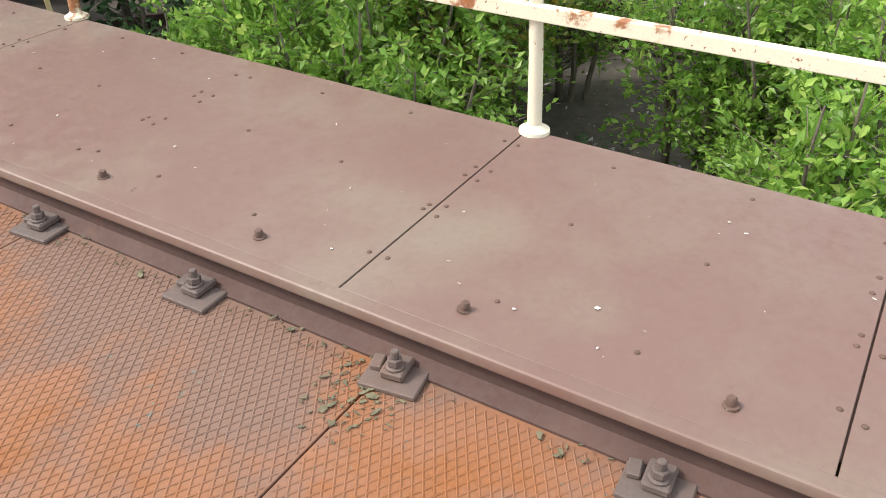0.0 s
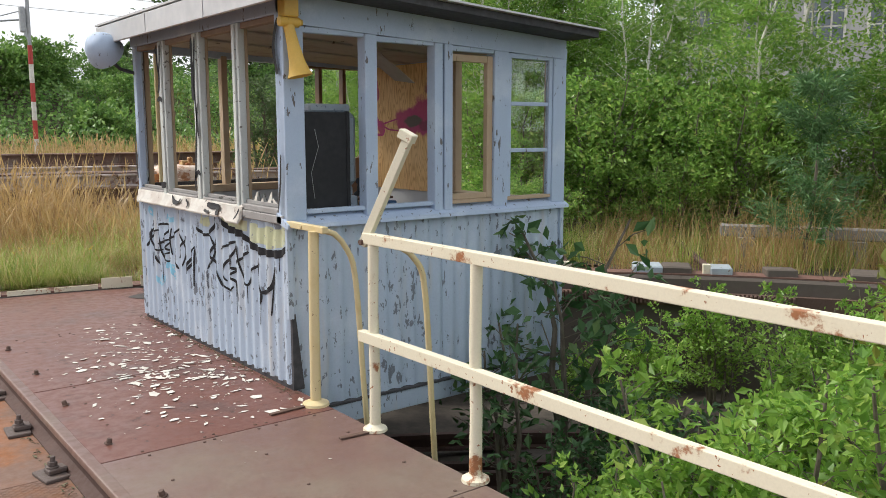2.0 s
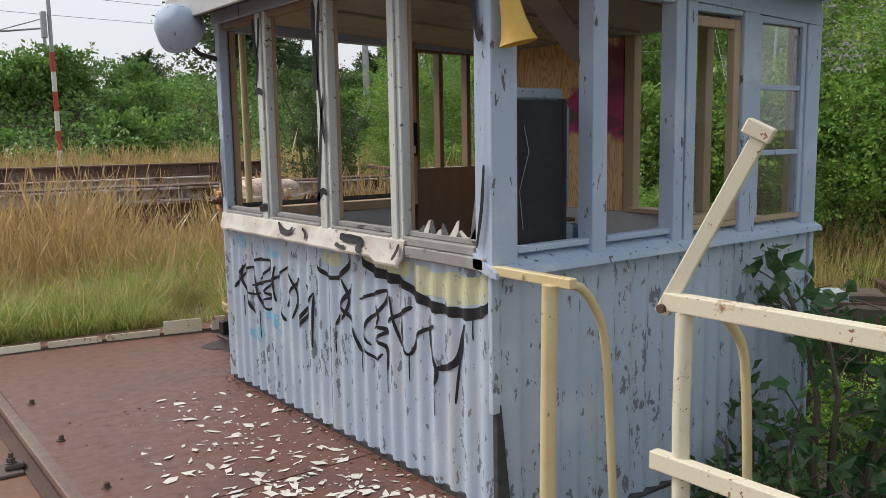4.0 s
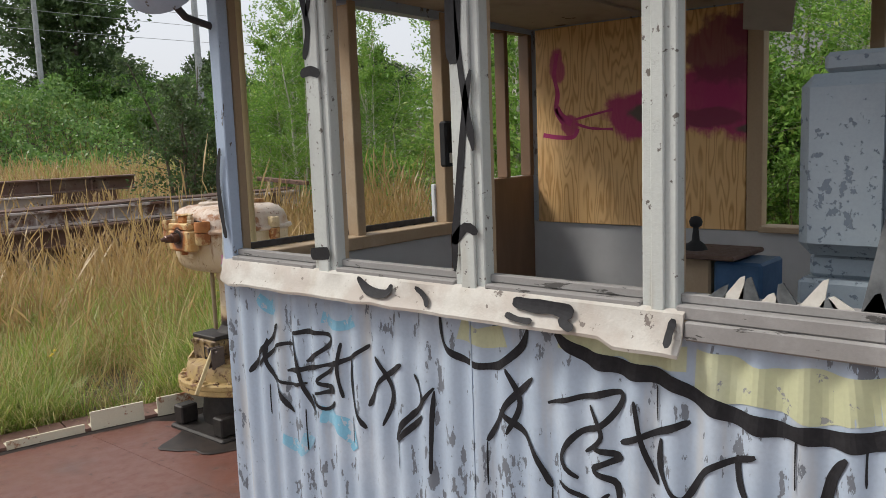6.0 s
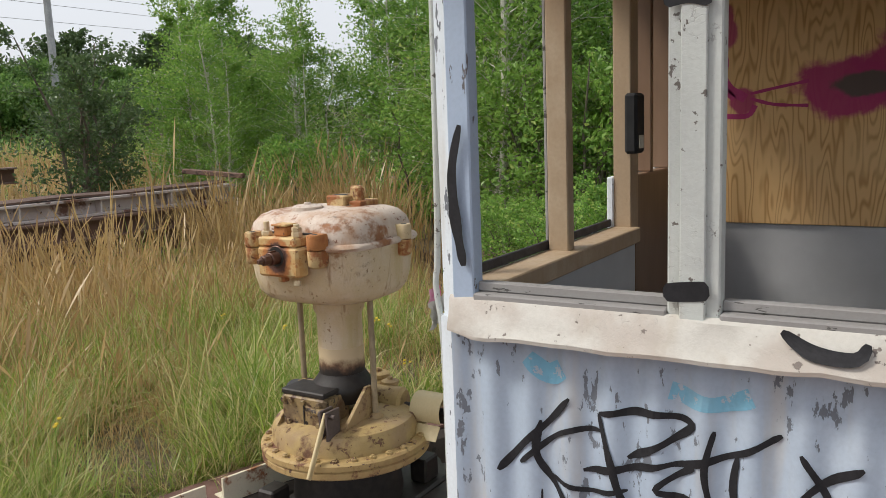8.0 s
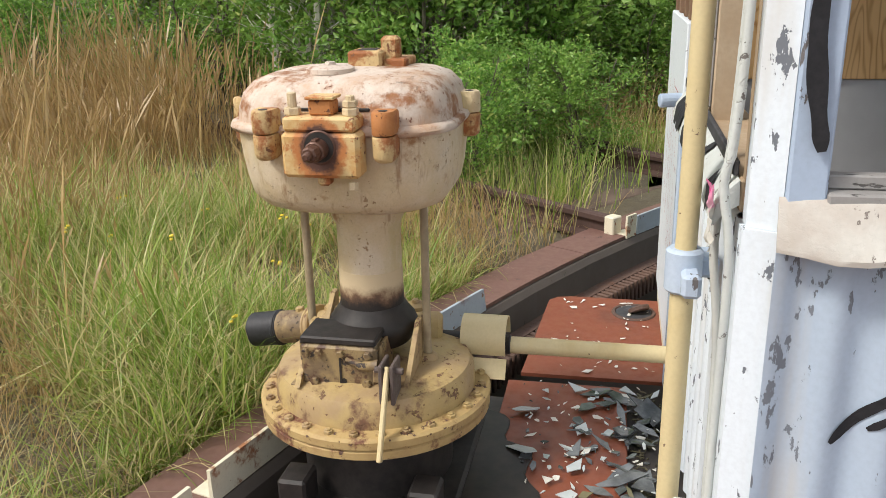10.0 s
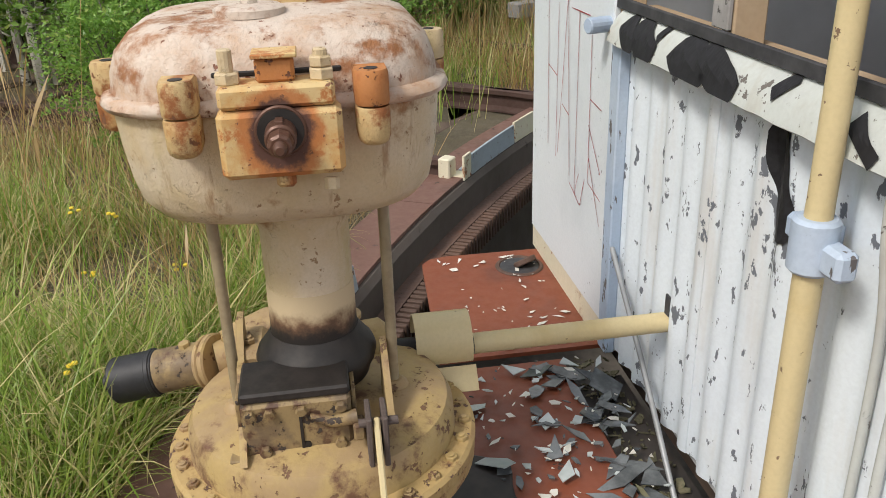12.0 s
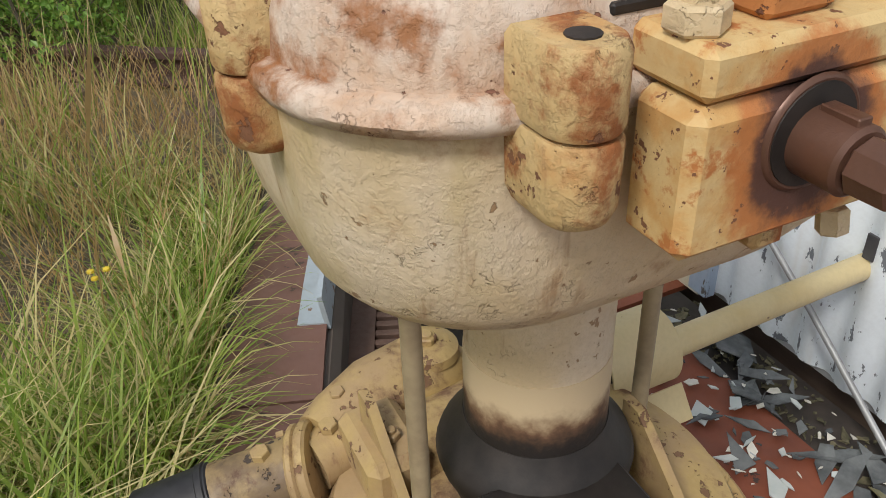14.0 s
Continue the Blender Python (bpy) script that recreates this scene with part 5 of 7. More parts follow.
# column, rods, base
CX, CY = 3.53, 9.09
part("column", Geo().lathe((CX, CY, 0), [(0.088, 0.42), (0.087, 0.57), (0.088, 0.76), (0.1, 0.785), (0.1, 0.84)], 36), M_gear, gear, "cream column tube", smooth=35)
part("burnt_collar", Geo().lathe((CX, CY, 0), [(0.108, 0.42), (0.114, 0.44), (0.122, 0.455), (0.126, 0.472), (0.121, 0.486), (0.108, 0.502), (0.0955, 0.52), (0.0905, 0.53)], 40), M_grease_gap, gear, "black burnt grease collar", smooth=50)
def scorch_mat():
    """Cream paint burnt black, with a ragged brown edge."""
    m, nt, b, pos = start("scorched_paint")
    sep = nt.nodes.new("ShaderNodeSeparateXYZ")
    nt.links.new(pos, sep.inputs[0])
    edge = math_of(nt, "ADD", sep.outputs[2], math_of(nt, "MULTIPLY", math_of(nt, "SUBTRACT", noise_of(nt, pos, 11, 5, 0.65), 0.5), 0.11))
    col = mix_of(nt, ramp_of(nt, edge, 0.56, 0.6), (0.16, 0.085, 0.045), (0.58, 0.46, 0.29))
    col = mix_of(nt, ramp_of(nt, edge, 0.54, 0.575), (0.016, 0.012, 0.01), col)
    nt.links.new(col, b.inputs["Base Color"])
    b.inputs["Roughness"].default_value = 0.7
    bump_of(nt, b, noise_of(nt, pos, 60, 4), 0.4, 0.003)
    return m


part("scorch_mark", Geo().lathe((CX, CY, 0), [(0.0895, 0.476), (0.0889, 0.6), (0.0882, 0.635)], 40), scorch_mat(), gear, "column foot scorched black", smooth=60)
for y, x in ((9.262, 3.5), (8.932, 3.52)):
    part("tie_rod", Geo().cyl((x, y, 0.36), (x, y, 0.85), 0.0115, n=12), M_rod, gear, "thin dull steel rod", smooth=50)
base = part("base_flange", Geo().lathe((CX, CY, 0), [(0.2, 0.212), (0.322, 0.212), (0.33, 0.218), (0.33, 0.238), (0.322, 0.244), (0.332, 0.248), (0.332, 0.268), (0.324, 0.276), (0.286, 0.28)], 64), M_flange, gear, "bolted rusty round flange", smooth=35)
part("base_drum", Geo().lathe((CX, CY, 0), [(0.288, 0.272), (0.284, 0.33), (0.272, 0.352), (0.235, 0.362), (0.17, 0.37), (0.12, 0.375)], 56), M_gear_low, gear, "yellow-cream base drum", smooth=45)
nut = Geo().hexbolt((0, 0, 0), (0, 0, 1), 0.0135, 0.011, 0.004)
nut_me = mesh_of(nut, "flange_bolt")
nut_me.materials.append(M_gear_low)
for k in range(28):
    a = 2 * math.pi * k / 28 + 0.08
    ob = new("flange_bolt", nut_me)
    ob.parent = base
    ob.matrix_basis = pose(CX + 0.307 * math.cos(a), CY + 0.307 * math.sin(a), 0.275, 0, 0, 57 * k)
part("under_drum", Geo().lathe((CX, CY, 0), [(0.21, -0.04), (0.22, 0.05), (0.2, 0.211)], 40), M_grease_gap, gear, "black greasy drum under the flange", smooth=40)
part("under_frame", Geo().box(3.2, 3.86, 8.82, 9.3, -0.03, 0.02, 0.01), M_grease_gap, gear, "black greasy base frame")
for dx, dy in ((-0.26, -0.2), (-0.26, 0.16), (0.25, -0.2)):
    part("under_block", Geo().box(CX + dx - 0.05, CX + dx + 0.05, CY + dy - 0.04, CY + dy + 0.04, 0.02, 0.12, 0.008), M_grease_gap, gear)
fb = part("drive_housing", Geo().box(3.335, 3.47, 9.03, 9.24, 0.345, 0.472, 0.008), M_grime, gear, "small cream drive housing")
part("housing_lid", Geo().box(3.337, 3.465, 9.03, 9.24, 0.473, 0.494, 0.009), M_grease_gap, fb, "black greasy lid")
for y in (9.05, 9.125, 9.185, 9.222):
    part("lid_bolt", Geo().hexbolt((3.333, y, 0.455), (-1, 0, -0.2), 0.011, 0.012), M_grime, fb)
for y, z in ((9.055, 0.372), (9.2, 0.37)):
    part("lid_bolt", Geo().hexbolt((3.333, y, z), (-1, 0, 0), 0.012, 0.013), M_grime, fb)
part("housing_seam", Geo().box(3.3315, 3.3345, 9.125, 9.131, 0.36, 0.44, 0.0005), M_grease_gap, fb)
part("oil_hole", Geo().cyl((3.336, 9.12, 0.372), (3.3325, 9.12, 0.372), 0.008, n=10), M_grease_gap, fb)
part("housing_cheek", Geo().box(3.36, 3.47, 9.241, 9.25, 0.345, 0.47, 0.003), M_grime, fb)
part("housing_cheek", Geo().box(3.36, 3.47, 9.02, 9.029, 0.345, 0.47, 0.003), M_grime, fb)
part("housing_foot", Geo().box(3.325, 3.44, 9.0, 9.27, 0.345, 0.358, 0.004), M_grime, fb)
yk = part("lever_yoke", Geo().box(3.27, 3.345, 8.965, 8.976, 0.345, 0.455, 0.003).box(3.27, 3.345, 8.995, 9.006, 0.345, 0.455, 0.003), M_clip, gear)
part("yoke_pin", Geo().cyl((3.292, 8.945, 0.435), (3.292, 9.02, 0.435), 0.009, n=10), M_clip, yk)
part("yoke_arm", Geo().box(3.3, 3.34, 9.007, 9.03, 0.39, 0.425, 0.004), M_grime, yk)
part("yoke_lip", Geo().tube([(3.325, 9.02, 0.43), (3.325, 9.07, 0.425), (3.328, 9.11, 0.44)], [0.016, 0.012, 0.006], 8), M_grime, yk, smooth=50)
d = Vector((3.175, 8.985, 0.235)) - Vector((3.292, 8.986, 0.445))
m = Matrix.Translation((3.292, 8.986, 0.445)) @ d.to_track_quat("Z", "Y").to_matrix().to_4x4()
part("hand_lever", Geo().box(-0.006, 0.006, -0.011, 0.011, 0, d.length, 0.003, m), M_pipe, gear, "pale cream hand lever")
for y0, x0 in ((9.235, 3.4), (8.945, 3.44), (9.25, 3.62)):
    part("gusset", Geo().rings([[(x0 - 0.1, y, 0.36), (x0 + 0.08, y, 0.36), (x0 + 0.08, y, 0.49), (x0 + 0.05, y, 0.49)] for y in (y0, y0 + 0.014)]), M_gear_low, gear)
for y, x in ((9.262, 3.5), (8.932, 3.52)):
    part("rod_boss", Geo().lathe((x, y, 0.36), [(0.034, 0.0), (0.03, 0.014), (0.018, 0.024)], 16), M_gear_low, gear, smooth=40)
part("oil_cup", Geo().lathe((3.75, 9.02, 0.36), [(0.032, 0), (0.032, 0.06), (0.036, 0.062), (0.036, 0.072), (0.012, 0.078), (0.01, 0.088)], 20), M_gear_low, gear, smooth=40)
# worm gear casing, brake motor, shaft guard
part("worm_casing", Geo().cyl((3.72, 8.93, 0.36), (3.66, 9.28, 0.365), 0.062, n=24, bev=0.012), M_gear_low, gear, smooth=40)
part("casing_cover", Geo().box(3.6, 3.74, 9.2, 9.29, 0.355, 0.435, 0.014), M_gear_low, gear)
part("casing_nut", Geo().hexbolt((3.65, 9.24, 0.435), (0, 0, 1), 0.013, 0.012, 0.006), M_gear_low, gear)
casing = part("worm_dome", Geo().tube([(3.8, 9.05, 0.36), (3.802, 9.08, 0.366), (3.8, 9.14, 0.37), (3.792, 9.21, 0.37), (3.775, 9.28, 0.365), (3.76, 9.31, 0.362)], [0.035, 0.064, 0.076, 0.07, 0.054, 0.046], 24), M_gear_low, gear, "rounded yellow-cream worm casing", smooth=50)
part("dome_boss", Geo().lathe((3.8, 9.115, 0.425), [(0.05, 0), (0.048, 0.014), (0.036, 0.02), (0.03, 0.022)], 22), M_gear_low, casing, smooth=40)
part("dome_bolt", Geo().hexbolt((3.8, 9.115, 0.446), (0, 0, 1), 0.016, 0.012, 0.004), M_gear_low, casing)
part("dome_bolt", Geo().hexbolt((3.782, 9.27, 0.418), (0, 0.15, 1), 0.012, 0.01), M_gear_low, casing)
part("motor_neck", Geo().cyl((3.745, 9.27, 0.358), (3.735, 9.33, 0.352), 0.044, n=20), M_gear_low, gear, smooth=40)
part("neck_bolt", Geo().hexbolt((3.742, 9.3, 0.398), (0, 0.1, 1), 0.014, 0.014), M_gear_low, gear)
part("motor_flange", Geo().cyl((3.728, 9.325, 0.352), (3.735, 9.341, 0.348), 0.067, n=28, bev=0.004), M_gear_low, gear, smooth=40)
part("motor_flange", Geo().cyl((3.7355, 9.343, 0.3477), (3.741, 9.356, 0.345), 0.065, n=28, bev=0.004), M_gear_low, gear, smooth=40)
part("motor_body", Geo().cyl((3.739, 9.35, 0.346), (3.764, 9.475, 0.319), 0.053, n=28, bev=0.004), M_grime, gear, "cream motor body scorched brown", smooth=40)
part("body_bolt", Geo().hexbolt((3.748, 9.4, 0.386), (0, 0.1, 1), 0.014, 0.014), M_gear_low, gear)
part("motor_boot", Geo().cyl((3.762, 9.463, 0.321), (3.782, 9.578, 0.296), 0.056, n=28, bev=0.006), M_motor, gear, "black rubber motor end", smooth=40)
part("boot_band", Geo().cyl((3.7635, 9.472, 0.319), (3.7655, 9.484, 0.3165), 0.0585, n=28, bev=0.002), M_motor, gear, smooth=40)
part("boot_tip", Geo().cyl((3.782, 9.577, 0.296), (3.786, 9.602, 0.291), 0.021, n=16, bev=0.003), M_motor, gear, smooth=40)
for k in range(4):
    a = math.pi / 2 * k + 0.6
    part("motor_bolt", Geo().hexbolt((3.741 + 0.052 * math.cos(a), 9.356, 0.345 + 0.052 * math.sin(a)), (0.2, 1, -0.15), 0.009, 0.012), M_gear_low, gear)
gp = []
for y in (8.73, 8.865):
    gp.append([Vector((3.72 + 0.068 * math.cos(a), y, 0.352 + 0.068 * math.sin(a))) for a in [math.pi * (-0.05 + 1.22 * i / 18) for i in range(19)]]
              + [Vector((3.72 + 0.064 * math.cos(a), y, 0.352 + 0.064 * math.sin(a))) for a in [math.pi * (-0.05 + 1.22 * (18 - i) / 18) for i in range(19)]])
part("shaft_guard", Geo().rings(gp), M_pipe, gear, "curved cream sheet shaft guard", smooth=40)
m = Matrix.Translation((3.65, 8.8, 0.3)) @ Matrix.Rotation(radians(38), 4, "Y")
part("guard_flap", Geo().box(-0.006, -0.002, -0.075, 0.07, -0.05, 0.012, 0.001, m), M_pipe, gear)
part("coupling", Geo().cyl((3.72, 8.72, 0.33), (3.72, 8.95, 0.333), 0.03, n=18, bev=0.003), M_grease_gap, gear, smooth=40)
part("drive_pipe", Geo().cyl((3.72, 8.8, 0.33), (3.745, 8.19, 0.318), 0.026, n=20), M_pipe, gear, "cream drive pipe running to the cabin wall", smooth=50)

# no opening is cut: a dark box carries the slot's shade
part("wall_slot_shade", Geo().box(3.72, 3.745, Y1 + 0.008, Y1 + 0.014, 0.345, 0.4, 0.001), M_eave_gap, far, "dark box painted as the shaded slot above the drive pipe")

# ---- fittings on the cabin ----
pole = thing("flag_pole", (3.07, 8.29, 0), "cream pipe pole clamped to the cabin corner", "pole")
part("pipe", Geo().tube([(3.07, 8.292, -0.03), (3.07, 8.292, 0.76), (3.07, 8.29, 0.9), (3.068, 8.288, 2.14)], [0.024, 0.024, 0.0215, 0.0215], 16), M_pipe, pole, smooth=40)
ck = part("pipe_clamp", Geo().cyl((3.07, 8.292, 0.78), (3.07, 8.292, 0.872), 0.037, n=20, bev=0.006), M_trim, pole, "grey-blue painted pipe clamp", smooth=40)
part("clamp_ear", Geo().box(2.99, 3.07, 8.262, 8.3, 0.79, 0.84, 0.008), M_trim, ck)
part("clamp_ear", Geo().box(3.09, 3.17, 8.22, 8.285, 0.8, 0.845, 0.008), M_trim, ck)
cond = thing("conduit", (2.95, 8.25, 1.2), "thin white cables and conduit on the cabin corner", "cable")
for pts in (((2.9, 8.228, 0.1), (2.905, 8.23, 0.5), (2.9, 8.23, 0.9), (2.905, 8.25, 1.05), (2.9, 8.235, 1.2), (2.905, 8.225, 2.1)), ((2.965, 8.225, 0.3), (2.96, 8.23, 0.7), (2.968, 8.25, 0.92), (2.96, 8.235, 1.1), (2.958, 8.228, 1.4), (2.96, 8.225, 2.1))):
    part("cable", Geo().tube(curve_points(pts, 0.04), 0.0085, 10), M_white, cond, smooth=60)
part("junction_box", Geo().box(2.93, 3.02, 8.236, 8.29, 0.22, 0.33, 0.008), M_white_sheet, cond)
M_pink = plain("pink_plastic", (0.7, 0.1, 0.32), (0.75, 0.5, 0.58), 18, 0.4)


def crumple(u, v):
    n1 = noise.noise(Vector((u * 2.1, v * 2.1, 4)))
    n2 = noise.noise(Vector((u * 2.1, v * 2.1, 9)))
    return (2.925 + 0.028 * u + 0.01 * n2, 8.266 + 0.014 * n1, 1.035 - 0.055 * v + 0.012 * n2)


for nm, v0, v1, mt in (("torn_scrap", 0.7, 2.0, M_flake), ("pink_patch", 0.0, 0.7, M_pink)):
    rg = Geo().rings([[crumple(-1 + 2 * i / 9, v0 + (v1 - v0) * j / 8) for i in range(10)] for j in range(9)], False, False, closed=False)
    if nm == "torn_scrap":
        scrap = tagged(part(nm, rg, mt, smooth=50), "crumpled white plastic scrap with a pink patch on the cables", "scrap")
    else:
        part(nm, rg, mt, scrap, "bright pink patch", smooth=50)

horn = thing("warning_horn", (2.86, 5.62, 1.95), "yellow flared warning horn hung at the roof corner", "horn")
hm = Matrix.Rotation(radians(-9), 3, "Y") @ Matrix.Rotation(radians(-8), 3, "X")
part("bell", Geo().lathe((2.855, 5.625, 2.06), [(0.03, 0.0), (0.03, -0.04), (0.034, -0.11), (0.043, -0.19), (0.058, -0.255), (0.07, -0.28), (0.066, -0.282), (0.05, -0.25), (0.03, -0.15)], 28, hm), M_yellow, horn, smooth=40)
part("bell_throat", Geo().lathe((2.855, 5.625, 2.06), [(0.0, -0.19), (0.038, -0.192), (0.04, -0.2)], 20, hm), M_eave_gap, horn)
part("driver", Geo().cyl((2.795, 5.62, 2.075), (2.915, 5.62, 2.075), 0.028, n=16, bev=0.004), M_yellow, horn, smooth=40)
part("driver_cap", Geo().cyl((2.915, 5.62, 2.075), (2.935, 5.62, 2.075), 0.018, n=12, bev=0.003), M_yellow, horn, smooth=40)
part("bracket", Geo().box(2.81, 2.9, 5.585, 5.665, 2.1, 2.2, 0.006), M_yellow, horn)

flood = thing("floodlight", (2.6, 8.1, 2.1), "pale grey round floodlight hung from the far roof corner", "floodlight")
fm = look((2.6, 8.1, 2.1), (3.0, 8.42, 1.78)).to_3x3() @ Matrix.Rotation(radians(180), 3, "X")
part("reflector", Geo().lathe((2.6, 8.1, 2.1), [(0.03, -0.12), (0.07, -0.11), (0.115, -0.05), (0.135, 0.02), (0.14, 0.06), (0.128, 0.06), (0.12, 0.05), (0.02, 0.045)], 26, fm), M_trim, flood, smooth=40)
part("lamp_arm", Geo().tube([(2.63, 8.13, 2.05), (2.74, 8.15, 1.96), (2.852, 8.14, 1.93)], 0.014, 8), M_eave_gap, flood)

# electrical cabinet inside the near corner
cab = thing("switch_cabinet", (3.2, 5.9, -0.03), "tall grey peeling switch cabinet with black back panel", "cabinet")
part("lower_body", Geo().box(3.07, 3.38, 5.775, 6.03, -0.03, 1.1, 0.01), M_grey_box, cab)
part("neck", Geo().box(3.1, 3.36, 5.8, 6.01, 1.1, 1.16, 0.01), M_grey_box, cab)
ub = part("upper_box", Geo().box(3.05, 3.39, 5.79, 6.03, 1.16, 1.6, 0.03), M_grey_box, cab, "grey peeling upper box")
part("box_door", Geo().box(3.038, 3.051, 5.83, 6.0, 1.19, 1.57, 0.006), M_grey_box, ub)
part("box_top", Geo().box(3.08, 3.36, 5.82, 5.98, 1.601, 1.65, 0.02), M_grey_box, ub)
part("back_panel", Geo().box(2.985, 3.29, 5.758, 5.773, 0.4, 1.6, 0.006), M_black, cab, "matt black back panel")
part("panel_rim", Geo().box(3.291, 3.315, 5.755, 5.79, 0.4, 1.605, 0.004), M_black, cab)
part("loose_wire", Geo().tube([(3.07, 5.745, 1.5), (3.09, 5.74, 1.4), (3.04, 5.74, 1.25), (3.06, 5.742, 1.1)], 0.0013, 6), M_galv, cab)

desk = thing("controller_pedestal", (3.95, 6.7, -0.03), "control pedestal with a lever knob, open coils and a blue box", "controller")
part("pedestal", Geo().box(3.92, 4.1, 6.62, 6.74, -0.03, 1.0, 0.008), M_tan, desk)
part("top_plate", Geo().box(3.84, 4.14, 6.5, 6.86, 1.0, 1.018, 0.004), M_dark_rust, desk)
part("blue_box", Geo().box(3.9, 4.12, 6.42, 6.6, 0.6, 0.99, 0.01), M_box_blue, desk, "dark blue contactor box")
for k in range(6):
    part("coil", Geo().lathe((3.93, 6.8, 0.7 + 0.048 * k), [(0.03, 0), (0.045, 0.01), (0.045, 0.03), (0.03, 0.04)], 14), M_black, desk)
part("lever_base", Geo().lathe((3.97, 6.7, 1.018), [(0.045, 0), (0.035, 0.02), (0.015, 0.035), (0.01, 0.09)], 16), M_black, desk, smooth=40)
part("lever_knob", Geo().lathe((3.97, 6.7, 1.1), [(0.006, 0), (0.022, 0.01), (0.026, 0.026), (0.018, 0.042), (0.004, 0.047)], 14), M_black, desk, smooth=60)
ph = thing("wall_telephone", (4.18, 8.12, 1.45), "black wall telephone box on the door post", "telephone")
part("body", Geo().box(4.16, 4.26, 8.11, 8.16, 1.33, 1.56, 0.01), M_black, ph)
part("label_plate", Geo().box(4.18, 4.23, 8.104, 8.109, 1.35, 1.4, 0.002), M_flake, ph)

# broken glass on the front sill
rng = random.Random(9)
sg = thing("sill_glass", (2.86, 6.0, 1.07), "jagged white-edged broken glass standing in the window frame", "glass")
for k in range(9):
    y = 5.8 + 0.045 * k
    h = 0.03 + 0.05 * rng.random()
    t = rng.uniform(-0.05, 0.05)
    part("shard", Geo().rings([[(x, y - 0.03, 1.06), (x, y + 0.03, 1.06), (x, y + 0.012 + t, 1.06 + h), (x, y + t, 1.065 + h)] for x in (2.862, 2.866)]), M_flake if k % 2 else M_shard, sg)
part("shard", Geo().rings([[(x, 5.775, 1.05), (x, 5.83, 1.05), (x, 5.79, 1.25), (x, 5.778, 1.3)] for x in (2.862, 2.866)]), M_shard, sg)

# bar leaning on the far wall
lb = Geo().tube([(4.1, 8.232, 0.375), (4.07, 8.235, 0.36), (3.8, 8.25, 0.19), (3.47, 8.275, -0.025)], 0.0075, 8)
tagged(part("leaning_bar", lb, M_galv, smooth=60), "thin bent grey metal rod leaning on the white wall", "rod")


def flat_bits(name, count, area, smin, smax, mat, seed, z, label, category, tilt=8, thick=0.002, keep=None):
    r = random.Random(seed)
    g = Geo()
    made = 0
    while made < count:
        x, y = r.uniform(area[0], area[1]), r.uniform(area[2], area[3])
        if keep and not keep(x, y, r):
            continue
        made += 1
        s = smin + (smax - smin) * r.random() ** 2.5
        n = r.choice((3, 4, 4, 5))
        a0 = r.uniform(0, 6.28)
        st = r.uniform(0.18, 0.75)
        m = Matrix.Translation((x, y, (z(x, y) if callable(z) else z) + s * math.sin(radians(tilt)) * 0.3 + r.uniform(0, 0.004))) @ Euler((radians(r.uniform(-tilt, tilt)), radians(r.uniform(-tilt, tilt)), a0)).to_matrix().to_4x4()
        ring = []
        for i in range(n):
            a = 2 * math.pi * (i + r.uniform(-0.28, 0.28)) / n
            ring.append(Vector((s * math.cos(a), s * st * math.sin(a), 0)))
        g.rings([[m @ (p + Vector((0, 0, h))) for p in ring] for h in (0, thick)])
    return tagged(part(name, g, mat), label, category, kind="stuff")


def pit_level(x, y):
    return ground_height(x, y) + 0.005


def heap(cx, cy, sx, sy):
    return lambda x, y, r: r.random() < math.exp(-((x - cx) / sx) ** 2 - ((y - cy) / sy) ** 2)


flat_bits("paint_flakes", 560, (1.75, 2.83, 5.3, 8.3), 0.005, 0.05, M_flake, 3, 0.001, "scattered white paint flakes on the deck", "paint flakes", 6, 0.001, heap(2.5, 6.6, 0.42, 1.0))
flat_bits("paint_flakes", 60, (1.7, 2.85, -0.5, 5.3), 0.003, 0.011, M_flake, 5, 0.001, "few white paint flakes on the deck", "paint flakes", 6, 0.001)
flat_bits("glass_shards", 46, (3.4, 4.15, 8.28, 8.75), 0.008, 0.06, M_shard, 7, 0.004, "grey-green broken glass shards on the deck plate", "glass shards", 14, 0.003, heap(3.85, 8.5, 0.3, 0.2))
flat_bits("glass_shards", 60, (4.22, 4.93, 8.26, 8.66), 0.006, 0.03, M_flake, 8, 0.004, "small pale chips on the rust-red plate", "paint chips", 8, 0.001)
flat_bits("slate_shards", 36, (3.2, 4.1, 8.26, 8.5), 0.015, 0.1, M_shard, 12, 0.0, "large grey glass pieces against the cabin wall", "glass shards", 18, 0.003, heap(3.7, 8.36, 0.35, 0.1))
M_olive = plain("olive_stained_glass", (0.13, 0.12, 0.06), (0.22, 0.2, 0.12), 9, 0.2, relief=0.05)
flat_bits("olive_shards", 6, (3.3, 4.0, 8.26, 8.5), 0.02, 0.09, M_olive, 14, 0.004, "olive stained glass pieces by the wall", "glass shards", 18, 0.003)
# opaque pale tone: the reflected sky is put into the glass colour
M_pale_glass = plain("pale_glass", (0.42, 0.47, 0.47), (0.62, 0.65, 0.64), 9, 0.1, relief=0.05)
flat_bits("pale_shards", 40, (3.4, 4.1, 8.26, 8.7), 0.01, 0.055, M_pale_glass, 15, 0.006, "glass pieces on the deck plates, painted pale like a sky reflection", "glass shards", 16, 0.003)
flat_bits("white_shards", 60, (3.4, 4.15, 8.26, 8.7), 0.006, 0.03, M_flake, 21, 0.006, "white-edged glass and paint splinters among the shards", "splinters", 16, 0.002)
M_litter = plain("moss_and_litter", (0.09, 0.085, 0.05), (0.17, 0.15, 0.09), 60, 0.9)
